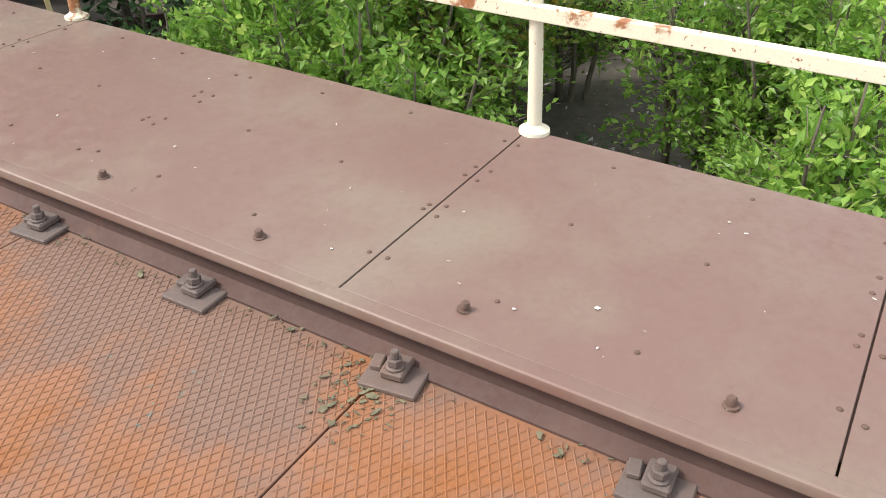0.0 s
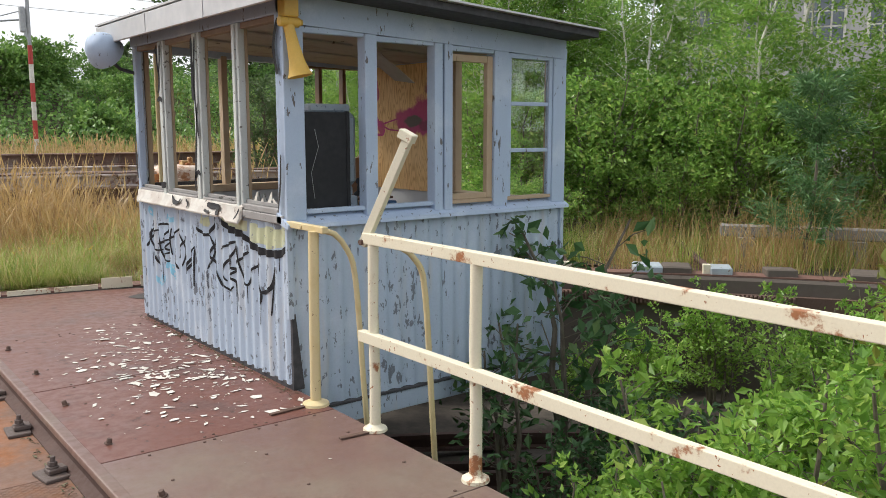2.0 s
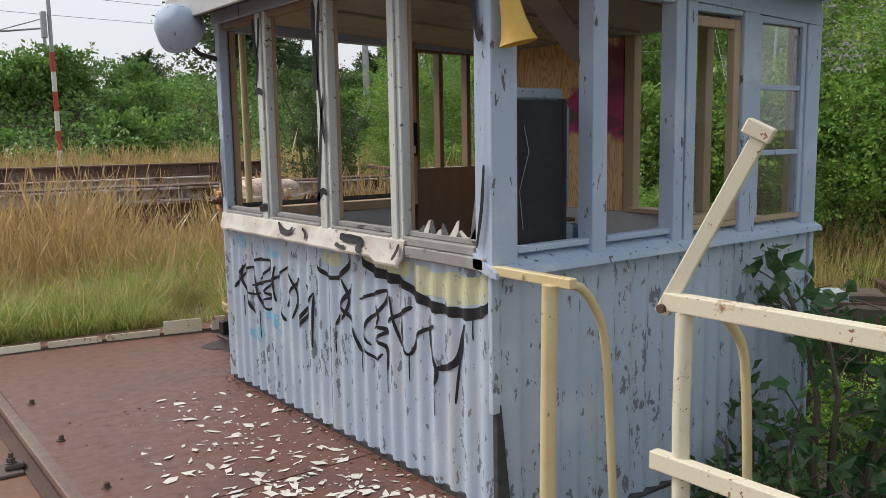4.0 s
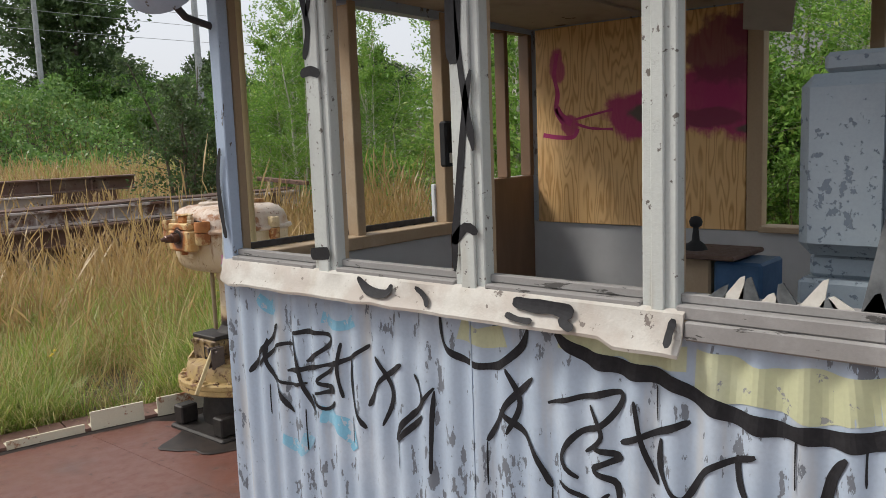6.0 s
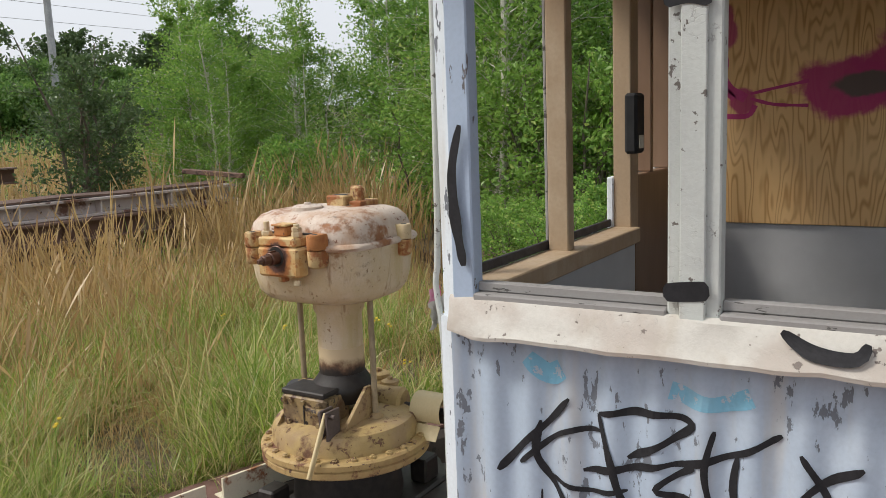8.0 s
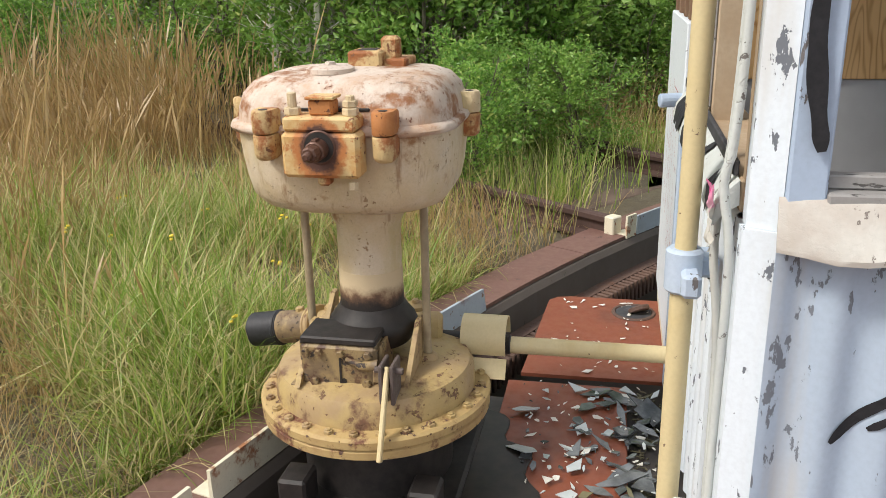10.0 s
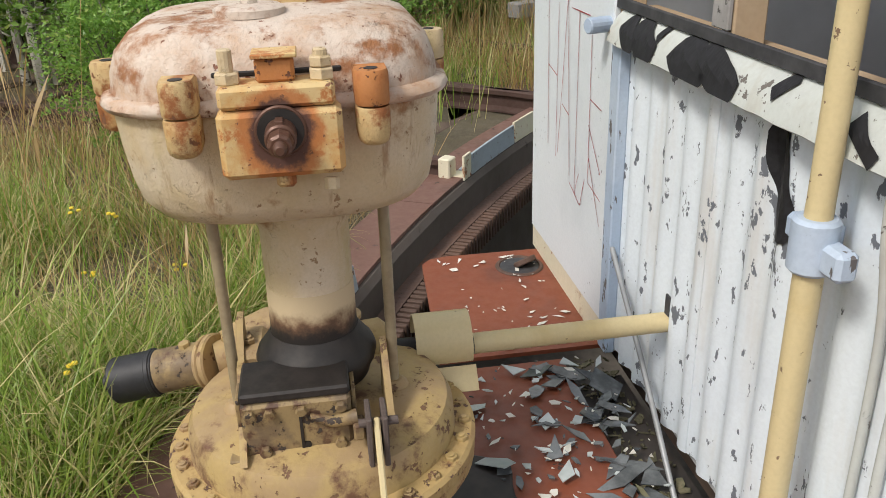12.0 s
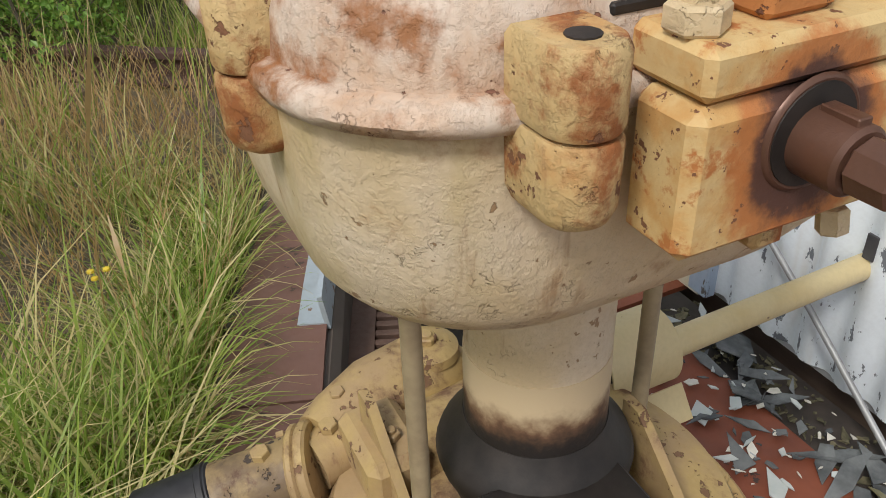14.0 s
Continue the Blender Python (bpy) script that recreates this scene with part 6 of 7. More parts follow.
flat_bits("deck_litter", 420, (1.5, 1.6, -1.0, 6.5), 0.004, 0.018, M_litter, 15, -0.13, "brown leaf litter and moss along the rail foot", "litter", 25, 0.003)
flat_bits("deck_litter", 120, (1.0, 1.55, 1.05, 1.4), 0.004, 0.02, M_litter, 16, -0.131, "grey moss crumbs on the tread plate seam", "litter", 15, 0.002, heap(1.45, 1.2, 0.12, 0.1))
flat_bits("corner_dirt", 320, (2.86, 4.15, 8.22, 8.34), 0.005, 0.024, M_litter, 17, -0.028, "dirt and crumbs along the cabin wall foot", "dirt", 25, 0.004)
flat_bits("corner_dirt", 220, (2.79, 2.845, 5.6, 8.2), 0.004, 0.016, M_litter, 18, 0.001, "dirt and crumbs along the cabin front", "dirt", 25, 0.003)
M_stone = plain("pale_pit_stones", (0.3, 0.28, 0.25), (0.42, 0.4, 0.36), 25, 0.9)
flat_bits("pit_stones", 1100, (3.2, 9.5, -3.0, 4.5), 0.008, 0.05, M_stone, 31, pit_level, "small stones and rubble on the pit floor", "rubble", 25, 0.012)
flat_bits("pit_litter", 1800, (2.95, 9.5, -3.0, 4.8), 0.012, 0.05, M_litter, 32, pit_level, "dead leaves and twigs on the pit floor", "leaf litter", 30, 0.002)
M_oil = plain("oil_soaked_dirt", (0.014, 0.011, 0.009), (0.04, 0.028, 0.022), 14, 0.5)
oil = [[(3.5 + f * (0.46 + 0.12 * noise.noise(Vector((2.5 * math.cos(a), 2.5 * math.sin(a), 6)))) * math.cos(a), 8.96 + f * (0.33 + 0.1 * noise.noise(Vector((2.5 * math.cos(a), 2.5 * math.sin(a), 8)))) * math.sin(a), z) for a in [2 * math.pi * k / 64 for k in range(64)]]
       for f, z in ((1.0, 0.0015), (0.98, 0.004), (0.5, 0.0045))]
tagged(part("oil_stain", Geo().rings(oil), M_oil), "black oil-soaked dirt crust under the gearbox", "oil stain", kind="stuff")

# ---- tracks, girders and masts beyond the pit ----
def straight_rail(name, p0, p1, label, z=0.0, mat=None):
    p0, p1 = Vector((*p0, z)), Vector((*p1, z))
    d = (p1 - p0).normalized()
    s = d.cross(Vector((0, 0, 1)))
    prof = [(-0.062, 0), (0.062, 0), (0.062, 0.012), (0.009, 0.03), (0.009, 0.1), (0.034, 0.108), (0.034, 0.135), (0.02, 0.142), (-0.02, 0.142), (-0.034, 0.135), (-0.034, 0.108), (-0.009, 0.1), (-0.009, 0.03), (-0.062, 0.012)]
    t = thing(name, p0, label, "rail", "yard rails")
    for nm, ring in (("rail_foot", prof[:5] + prof[12:]), ("rail_head", prof[4:13])):
        part(nm, Geo().rings([[p + s * a + Vector((0, 0, b + (0.0005 if nm == "rail_head" else 0.0))) for a, b in ring] for p in (p0, p1)]), mat or M_rail, t)
    return t


for a in (36.9, 45.6):
    c0, c1 = polar(R_RIM + 0.06, a), polar(R_RIM + 24, a)
    side = Vector((math.cos(radians(a)), -math.sin(radians(a)), 0))
    for s in (-0.74, 0.74):
        p, q = c0 + side * s, c1 + side * s
        straight_rail("yard_rail", p.xy, q.xy, "rusty rail of a track leading to the pit", -0.03)
        tip = Geo()
        e = (q - p).normalized()
        mt = Matrix.Translation(p + Vector((0, 0, 0.04))) @ Matrix.Rotation(math.atan2(e.y, e.x), 4, "Z")
        tip.box(-0.005, 0.06, -0.038, 0.038, -0.06, 0.076, 0.006, mt)
        tagged(part("rail_end_cap", tip, M_cream), "yellow painted end of a yard rail at the kerb", "rail end", "yard rail ends")
    for k in range(22):
        m = Matrix.Translation(polar(R_RIM + 0.7 + 0.65 * k, a, 0.0)) @ Matrix.Rotation(-radians(a), 4, "Z")
        tagged(part("sleeper", Geo().box(-1.2, 1.2, -0.12, 0.12, -0.14, -0.03, 0.012, m), M_sleeper), "old weathered timber sleeper half sunk in soil", "sleeper", "sleepers")
# rails of the ring track in the pit
for r in (6.75, 6.95, 7.6):
    g = Geo().rings([[polar(r + a, 2 * j, -1.24 + b) for a, b in ((-0.06, 0), (0.06, 0), (0.055, 0.02), (0.012, 0.03), (0.03, 0.1), (0.03, 0.14), (-0.03, 0.14), (-0.03, 0.1), (-0.012, 0.03), (-0.055, 0.02))] for j in range(10, 66)])
    tagged(part("ring_rail", g, M_rail), "dark rusty curved rail on the pit floor", "rail", "ring rails")
rngp = random.Random(31)
gr = Geo()
for k in range(900):
    a, r = rngp.uniform(55, 80), rngp.uniform(7.0, 8.6)
    p = polar(r, a, -1.22)
    s = rngp.uniform(0.015, 0.04)
    m = Matrix.Translation(p) @ Euler((rngp.uniform(0, 3), rngp.uniform(0, 3), rngp.uniform(0, 3))).to_matrix().to_4x4()
    gr.add([m @ Vector(v) * 1.0 for v in ((s, 0, 0), (-s, 0, 0), (0, s, 0), (0, -s, 0), (0, 0, s), (0, 0, -s))], [(0, 2, 4), (2, 1, 4), (1, 3, 4), (3, 0, 4), (2, 0, 5), (1, 2, 5), (3, 1, 5), (0, 3, 5)])
M_gravel = plain("pale_gravel", (0.36, 0.34, 0.31), (0.5, 0.48, 0.45), 12, 0.9)
tagged(part("gravel_heap", gr, M_gravel), "pale gravel spread on the pit floor", "gravel", kind="stuff")
# slabs on the far rim
for a, w, tone in ((46.5, 0.3, 0), (48.3, 0.3, 1), (51.0, 0.22, 0), (54.5, 0.3, 1), (60.0, 0.5, 1)):
    m = Matrix.Translation(polar(R_RIM + 0.2, a, 0.06)) @ Matrix.Rotation(-radians(a + rngp.uniform(-6, 6)), 4, "Z") @ Matrix.Rotation(radians(rngp.uniform(-5, 5)), 4, "X")
    tagged(part("concrete_slab", Geo().box(-w / 2, w / 2, -0.15, 0.15, -0.07, 0.03, 0.015, m), M_concrete if tone else M_kerb_blue), "weathered slab lying on the pit rim", "slab", "rim slabs")


def girder(p0, p1, z, h, label, mat=None):
    mat = mat or M_girder
    t = thing("old_girder", (*p0, 0), label, "girder", "stacked girders")
    a, b_ = Vector((*p0, 0)), Vector((*p1, 0))
    d = b_ - a
    m = Matrix.Translation(a) @ Matrix.Rotation(math.atan2(d.y, d.x), 4, "Z")
    L = d.length
    part("web", Geo().box(0, L, -0.012, 0.012, z + 0.02, z + h - 0.02, 0.002, m), mat, t)
    for zz in (z, z + h - 0.03):
        part("flange", Geo().box(0, L, -0.14, 0.14, zz, zz + 0.03, 0.004, m), mat, t)
    for k in range(int(L / 0.9)):
        part("stiffener", Geo().box(0.4 + 0.9 * k, 0.42 + 0.9 * k, -0.13, -0.013, z + 0.026, z + h - 0.026, 0.002, m), mat, t)


def old_rail(p0, p1, z, mat):
    p0, p1 = Vector((*p0, z)), Vector((*p1, z))
    s_ = (p1 - p0).normalized().cross(Vector((0, 0, 1)))
    prof = [(-0.07, 0), (0.07, 0), (0.07, 0.015), (0.01, 0.035), (0.01, 0.11), (0.036, 0.118), (0.036, 0.15), (-0.036, 0.15), (-0.036, 0.118), (-0.01, 0.11), (-0.01, 0.035), (-0.07, 0.015)]
    tagged(part("stacked_rail", Geo().rings([[p + s_ * a_ + Vector((0, 0, b_)) for a_, b_ in prof] for p in (p0, p1)]), mat), "rusty rail lying on the girder stack", "rail", "stacked rails")


M_pale_rust = worn("pale_weathered_steel", (0.5, 0.44, 0.42), (0.32, 0.25, 0.23), (0.12, 0.075, 0.06), (0.22, 0.11, 0.075), grain=9, chips=0.6, stain=1.4, rust_at=(0.5, 0.62), rough=0.7, relief=0.5, rust_scale=2.4)
# two deep girders, staggered, with a pale upper beam and a bent cover strip
girder((0.2, 15.95), (8.52, 15.0), 0.1, 0.24, "long rusty girder lying in tall dry grass")
girder((-0.2, 15.86), (8.6, 14.93), 0.345, 0.24, "long dark rusty girder stacked on another in tall dry grass")
girder((0.3, 16.0), (8.78, 15.02), 0.59, 0.2, "pale weathered girder on top of the stack in dry grass", M_pale_rust)
cover = []
for i in range(41):
    x = 0.4 + 8.3 * i / 40
    y = 15.99 - 0.112 * (x - 0.3)
    w = 0.02 * noise.noise(Vector((x * 1.3, 0, 2)))
    cover.append([(x, y - 0.1, 0.8 + w), (x, y - 0.1, 0.82 + w), (x, y + 0.12, 0.835 + w), (x, y + 0.12, 0.81 + w)])
tagged(part("cover_strip", Geo().rings(cover), M_dark_rust), "bent dark rusty cover plate lying on the girder stack", "steel plate")
for i, (x0, x1, dy, z) in enumerate(((-0.5, 6.2, 0.34, 0.6), (1.2, 7.4, 0.5, 0.6), (0.0, 7.9, 0.66, 0.45))):
    old_rail((x0, 16.05 + dy - 0.112 * x0), (x1, 16.05 + dy - 0.112 * x1), z, (M_dark_rust, M_girder, M_rail)[i])
end_block = thing("end_block", (8.7, 15.05, 0.9), "short rusty beam offcut resting across the stack end", "beam")
m = Matrix.Translation((8.62, 15.1, 0.93)) @ Matrix.Rotation(radians(24), 4, "Z") @ Matrix.Rotation(radians(6), 4, "X")
part("beam", Geo().box(-0.05, 0.05, -0.4, 0.4, -0.03, 0.03, 0.008, m), M_girder, end_block)
# the row behind
girder((-1.0, 20.9), (9.3, 19.35), 0.12, 0.3, "brown girder lying behind the stacked ones")
girder((-1.4, 21.2), (7.4, 19.9), 0.43, 0.3, "pale brown girder stacked in the second row", M_pale_rust)
girder((-2.0, 21.6), (9.0, 20.0), 0.74, 0.26, "brown girder on top of the second row")
girder((-1.0, 24.6), (10.2, 22.9), 0.3, 0.42, "far brown girder in the grass field")


def mast(x, y, h, r, label, arm=True):
    t = thing("catenary_mast", (x, y, 0), label, "mast", "catenary masts")
    part("mast_pole", Geo().tube([(x, y, -0.2), (x, y, h)], [r, r * 0.7], 10), M_galv, t)
    if arm:
        part("arm", Geo().tube([(x, y, h - 0.6), (x - 2.6, y - 0.4, h - 1.0)], 0.05, 6), M_galv, t)
        part("stay", Geo().tube([(x, y, h - 0.1), (x - 2.4, y - 0.4, h - 0.95)], 0.03, 6), M_galv, t)


mast(19.4, 46.8, 9.5, 0.16, "grey catenary mast beyond the embankment")
mast(25.9, 43.3, 11.5, 0.2, "grey catenary mast with a bracket arm")
mast(11.5, 52, 8.0, 0.12, "thin grey mast on the embankment")
mast(33, 30, 10.5, 0.15, "grey catenary mast behind the bushes")
sig = thing("signal_post", (7.2, 31.5, 0), "red and white banded signal post with wires", "signal post")
M_sig_red = plain("signal_red", (0.45, 0.04, 0.03), (0.4, 0.05, 0.04), 10, 0.5)
for k in range(7):
    part("band", Geo().cyl((7.2, 31.5, 0.0 + 0.6 * k), (7.2, 31.5, 0.6 + 0.6 * k), 0.075, n=12), M_sig_red if k % 2 == 0 else M_flake, sig)
part("upper_pole", Geo().cyl((7.2, 31.5, 4.2), (7.2, 31.5, 6.4), 0.06, n=10), M_galv, sig)
part("signal_box", Geo().box(6.95, 7.1, 31.4, 31.6, 4.6, 5.4, 0.02), M_galv, sig)
for k, (h0, h1) in enumerate(((9.3, 8.6), (8.6, 8.0), (7.6, 7.2))):
    pts = [(-10 + 5 * i, 44 + 0.3 * i, h0 + (h1 - h0) * i / 9 - 0.25 * math.sin(math.pi * i / 9)) for i in range(10)]
    tagged(part("overhead_wire", Geo().tube(pts, 0.013, 5), M_galv), "thin overhead line wire", "wire", "overhead wires")


# grey works building over the thicket
bd = thing("works_building", (37, 19.5, 0), "grey rendered works building with white framed windows behind the trees", "building")
M_facade = worn("grey_render", (0.42, 0.42, 0.41), (0.34, 0.34, 0.33), (0.25, 0.24, 0.22), None, grain=8, chips=0.7, stain=0.8, rough=0.9, relief=0.3)
M_dark_pane = plain("dark_pane", (0.1, 0.12, 0.14), (0.16, 0.19, 0.21), 2, 0.15, relief=0.02)
bm4 = pose(37, 19.5, 0, 0, 0, 26)
part("wall", Geo().box(0, 8, -8, 8, -0.2, 8.6, 0.02, bm4), M_facade, bd)
part("roof", Geo().rings([[bm4 @ Vector(p) for p in ((x, -8.4, 8.6), (x, 8.4, 8.6), (x, 8.4, 8.8), (x, 0, 9.6), (x, -8.4, 8.8))] for x in (-0.4, 8.4)]), M_dark_rust, bd)
for k in range(6):
    for z in (1.6, 5.2):
        y = -7.2 + 2.5 * k
        wf = part("window", Geo().box(-0.05, 0.06, y, y + 1.7, z, z + 2.1, 0.01, bm4), M_flake, bd)
        for i in range(3):
            for j in range(3):
                part("pane", Geo().box(-0.07, -0.052, y + 0.1 + 0.52 * i, y + 0.54 + 0.52 * i, z + 0.1 + 0.65 * j, z + 0.68 + 0.65 * j, 0.004, bm4), M_dark_pane, wf)
tb = Geo().box(-0.9, 0.9, -0.07, 0.07, 0.0, 0.14, 0.015, Matrix.Translation((9.9, 6.5, 0.24)) @ Matrix.Rotation(radians(-58), 4, "Z"))
tb.box(-0.7, -0.5, -0.1, 0.1, -0.35, 0.0, 0.01, Matrix.Translation((9.9, 6.5, 0.24)) @ Matrix.Rotation(radians(-58), 4, "Z"))
tb.box(0.5, 0.7, -0.1, 0.1, -0.35, 0.0, 0.01, Matrix.Translation((9.9, 6.5, 0.24)) @ Matrix.Rotation(radians(-58), 4, "Z"))
tagged(part("timber_beam", tb, M_grey_wood), "pale weathered timber beam lying on blocks in the grass", "beam")

# ---- plants ----
def leaf_mesh(name, centers, normals, axes, size, mat, rs, slim=0.5):
    """Folded four-cornered leaves."""
    n = len(centers)
    axes = axes / (np.linalg.norm(axes, axis=1, keepdims=True) + 1e-9)
    side = np.cross(axes, normals)
    side /= np.linalg.norm(side, axis=1, keepdims=True) + 1e-9
    up = np.cross(side, axes)
    s = size[:, None]
    base = centers
    tip = centers + axes * s - up * s * 0.12
    mid = centers + axes * s * 0.45 + up * s * 0.06
    l = mid + side * s * slim * 0.5
    r = mid - side * s * slim * 0.5
    v = np.stack([base, r, tip, l], 1).reshape(-1, 3)
    k = np.arange(n)[:, None] * 4
    f = np.concatenate([k + np.array([[0, 1, 2]]), k + np.array([[0, 2, 3]])], 1).reshape(-1, 3)
    me = bpy.data.meshes.new(name)
    me.from_pydata(v.tolist(), [], f.tolist())
    me.materials.append(mat)
    return me


def plant(name, seed, height, width, stems, twigs, leaves, size, mat, label, category, lean=0.25, low=0.12, slim=0.55, trunk=0.025, bush=False, bark=None):
    """A shrub or tree at the origin: trunk and limbs in one mesh, leaves in another."""
    rs = np.random.RandomState(seed)
    t = thing(name, (0, 0, 0), label, category)
    wood = Geo()
    tips = []
    for s in range(stems):
        a = rs.uniform(0, 6.28)
        hh = height * rs.uniform(0.75, 1.0)
        off = np.array([math.cos(a), math.sin(a)]) * (0.12 * width if stems > 1 else 0)
        bend = np.array([math.cos(a), math.sin(a)]) * lean * height * (rs.uniform(0.3, 1.0) if stems > 1 else 0.15)
        pts, rad = [], []
        for i in range(7):
            u = i / 6
            w = rs.normal(0, 0.018 * height, 2) * u
            pts.append((off[0] + bend[0] * u * u + w[0], off[1] + bend[1] * u * u + w[1], hh * u))
            rad.append(trunk * (1 - 0.85 * u) + 0.002)
        wood.tube(pts, rad, 6)
        P = np.array(pts)
        for q in range(twigs):
            u = low + (1 - low) * rs.uniform(0, 1) ** 0.9
            i = min(int(u * 6), 5)
            p = P[i] + (P[i + 1] - P[i]) * (u * 6 - i)
            b = rs.uniform(0, 6.28)
            prof = math.sin(math.pi * min(1, 0.18 + 0.8 * u)) if not bush else (1.0 - 0.6 * u)
            L = width * 0.5 * (0.25 + 0.75 * prof) * rs.uniform(0.5, 1.1)
            rise = rs.uniform(0.15, 0.75)
            e = p + np.array([math.cos(b) * L, math.sin(b) * L, rise * L])
            mdl = (p + e) / 2 + np.array([0, 0, 0.12 * L]) + rs.normal(0, 0.05 * L, 3)
            wood.tube([p, mdl, e], [max(0.0025, trunk * 0.3 * (1 - u)), 0.003, 0.0015], 4)
            tips.append((p, mdl, e, L))
    part("trunk", wood, bark or M_bark, t)
    per = max(1, leaves // len(tips))
    C, N, A = [], [], []
    for p, mdl, e, L in tips:
        u = rs.uniform(0.25, 1.08, per)[:, None]
        q = (1 - u) ** 2 * p + 2 * u * (1 - u) * mdl + u * u * e
        q = q + rs.normal(0, 0.055 * L + 0.02, (per, 3))
        out = (e - p)[None] * 0.7 / (L + 1e-6) + rs.normal(0, 0.75, (per, 3))
        C.append(q)
        A.append(out)
        N.append(rs.normal(0, 0.85, (per, 3)) + np.array([[0, 0, 0.8]]))
    C, N, A = np.concatenate(C), np.concatenate(N), np.concatenate(A)
    me = leaf_mesh("crown", C, N, A, size * rs.uniform(0.6, 1.25, len(C)), mat, rs, slim)
    ob = new("crown", me)
    ob.parent = t
    return t


def spread(t, places):
    """Put a plant at the first place and copies at the rest."""
    for i, (x, y, z, s, rz) in enumerate(places):
        m = pose(x, y, z, 0, 0, rz)
        c = t if i == 0 else copy_thing(t, m)
        if i == 0:
            t.matrix_basis = m @ Matrix.Scale(s, 4)
        else:
            c.matrix_basis = m @ Matrix.Scale(s, 4)


rp = random.Random(77)
M_leaf_dark = foliage("dark_shrub_leaves", (0.045, 0.12, 0.04), (0.12, 0.24, 0.08), (0.2, 0.3, 0.1), 0.35)
M_bramble = foliage("bramble_leaves", (0.09, 0.2, 0.045), (0.25, 0.42, 0.1), (0.36, 0.5, 0.14), 0.4)
M_birch_bark = worn("birch_bark", (0.62, 0.59, 0.52), (0.45, 0.42, 0.36), (0.06, 0.05, 0.045), None, grain=22, chips=0.6, rough=0.8, stretch=(1, 1, 3))
sap_a = plant("shrub", 1, 1.75, 1.05, 7, 22, 3600, 0.068, M_leaf, "leafy green willow shrub growing in the pit", "shrub", bush=False, low=0.2)
spread(sap_a, [(3.5, 2.45, -1.28, 0.88, 0), (3.45, 3.2, -1.28, 0.86, 70), (3.85, 3.6, -1.28, 0.95, 140), (4.1, 2.75, -1.28, 1.08, 200), (4.6, 3.1, -1.28, 1.05, 260), (3.45, 0.25, -1.28, 0.86, 310), (3.9, -0.6, -1.28, 1.0, 30),
                (3.35, 2.1, -1.28, 0.78, 15), (3.35, 2.8, -1.28, 0.82, 95), (3.3, -0.3, -1.28, 0.84, 215), (3.4, 3.75, -1.28, 0.74, 325),
                (5.2, 0.5, -1.28, 0.9, 60), (6.3, 0.9, -1.28, 1.0, 170), (4.0, 0.7, -1.28, 0.55, 200), (5.0, 1.0, -1.28, 0.85, 75), (4.75, 0.75, -1.28, 0.85, 150), (4.0, -1.3, -1.28, 1.0, 240), (5.4, 2.9, -1.28, 1.0, 5), (6.0, 2.5, -1.28, 0.9, 45), (5.6, 4.0, -1.28, 0.75, 115), (6.7, 4.2, -1.28, 0.8, 260), (7.4, 1.4, -1.28, 1.0, 180), (7.9, 4.6, -1.28, 0.8, 90)] + [(*polar(7.9 + 0.5 * (k % 3), 42 + 4.4 * k).xy, -1.28, 0.5 + 0.1 * (k % 4), 47 * k) for k in range(9)])
sap_b = plant("shrub", 2, 2.3, 0.95, 3, 30, 2300, 0.062, M_leaf, "young birch sapling with bright green leaves in the pit", "sapling", low=0.15)
spread(sap_b, [(4.95, 1.3, -1.28, 0.95, 70), (6.1, 3.6, -1.28, 0.8, 330), (6.9, 2.2, -1.28, 0.85, 20), (7.3, 3.5, -1.28, 0.9, 280), (4.3, 2.55, -1.28, 0.95, 10), (5.0, 2.75, -1.28, 1.05, 190), (4.4, 0.1, -1.28, 0.9, 250), (5.0, -0.3, -1.28, 1.0, 120), (3.75, 3.1, -1.28, 0.9, 160)])
low_a = plant("undergrowth_shrub", 8, 0.8, 0.9, 6, 14, 1100, 0.06, M_leaf_dark, "low dark green undergrowth on the pit floor", "undergrowth", low=0.1)
spread(low_a, [(4.35, 4.75, -1.28, 1.1, 80), (5.1, 4.7, -1.28, 1.2, 170), (5.7, 5.3, -1.28, 1.0, 220), (6.2, 4.4, -1.28, 1.1, 300), (5.4, 3.9, -1.28, 1.1, 30), (4.5, 4.0, -1.28, 1.0, 130), (6.6, 3.4, -1.28, 1.0, 60), (3.6, 1.3, -1.28, 0.5, 10), (4.6, 1.75, -1.28, 0.45, 100)])
M_leaf_y = foliage("yellowing_leaves", (0.16, 0.22, 0.04), (0.3, 0.3, 0.05), (0.45, 0.36, 0.05))
sap_c = plant("sapling", 3, 3.4, 0.9, 2, 30, 1500, 0.07, M_leaf_y, "slender poplar sapling with yellowing leaves", "sapling", low=0.25, lean=0.12)
spread(sap_c, [(7.6, 2.6, -1.28, 1.1, 120), (4.1, 2.6, -1.28, 0.97, 40), (4.5, 2.25, -1.28, 0.92, 200)])
vine = plant("shrub", 5, 1.5, 0.7, 4, 16, 420, 0.085, M_leaf_dark, "dark leafy shrub leaning on the cabin wall", "shrub", low=0.3)
spread(vine, [(4.35, 5.4, -1.28, 1.05, 0), (4.95, 5.42, -1.28, 1.45, 90)])
pine = plant("pine", 6, 2.4, 1.2, 1, 46, 4200, 0.12, M_pine, "small pale green pine at the far pit rim", "pine tree", low=0.15, slim=0.09, bush=True)
spread(pine, [(9.36, 6.13, -0.05, 1.0, 0)])

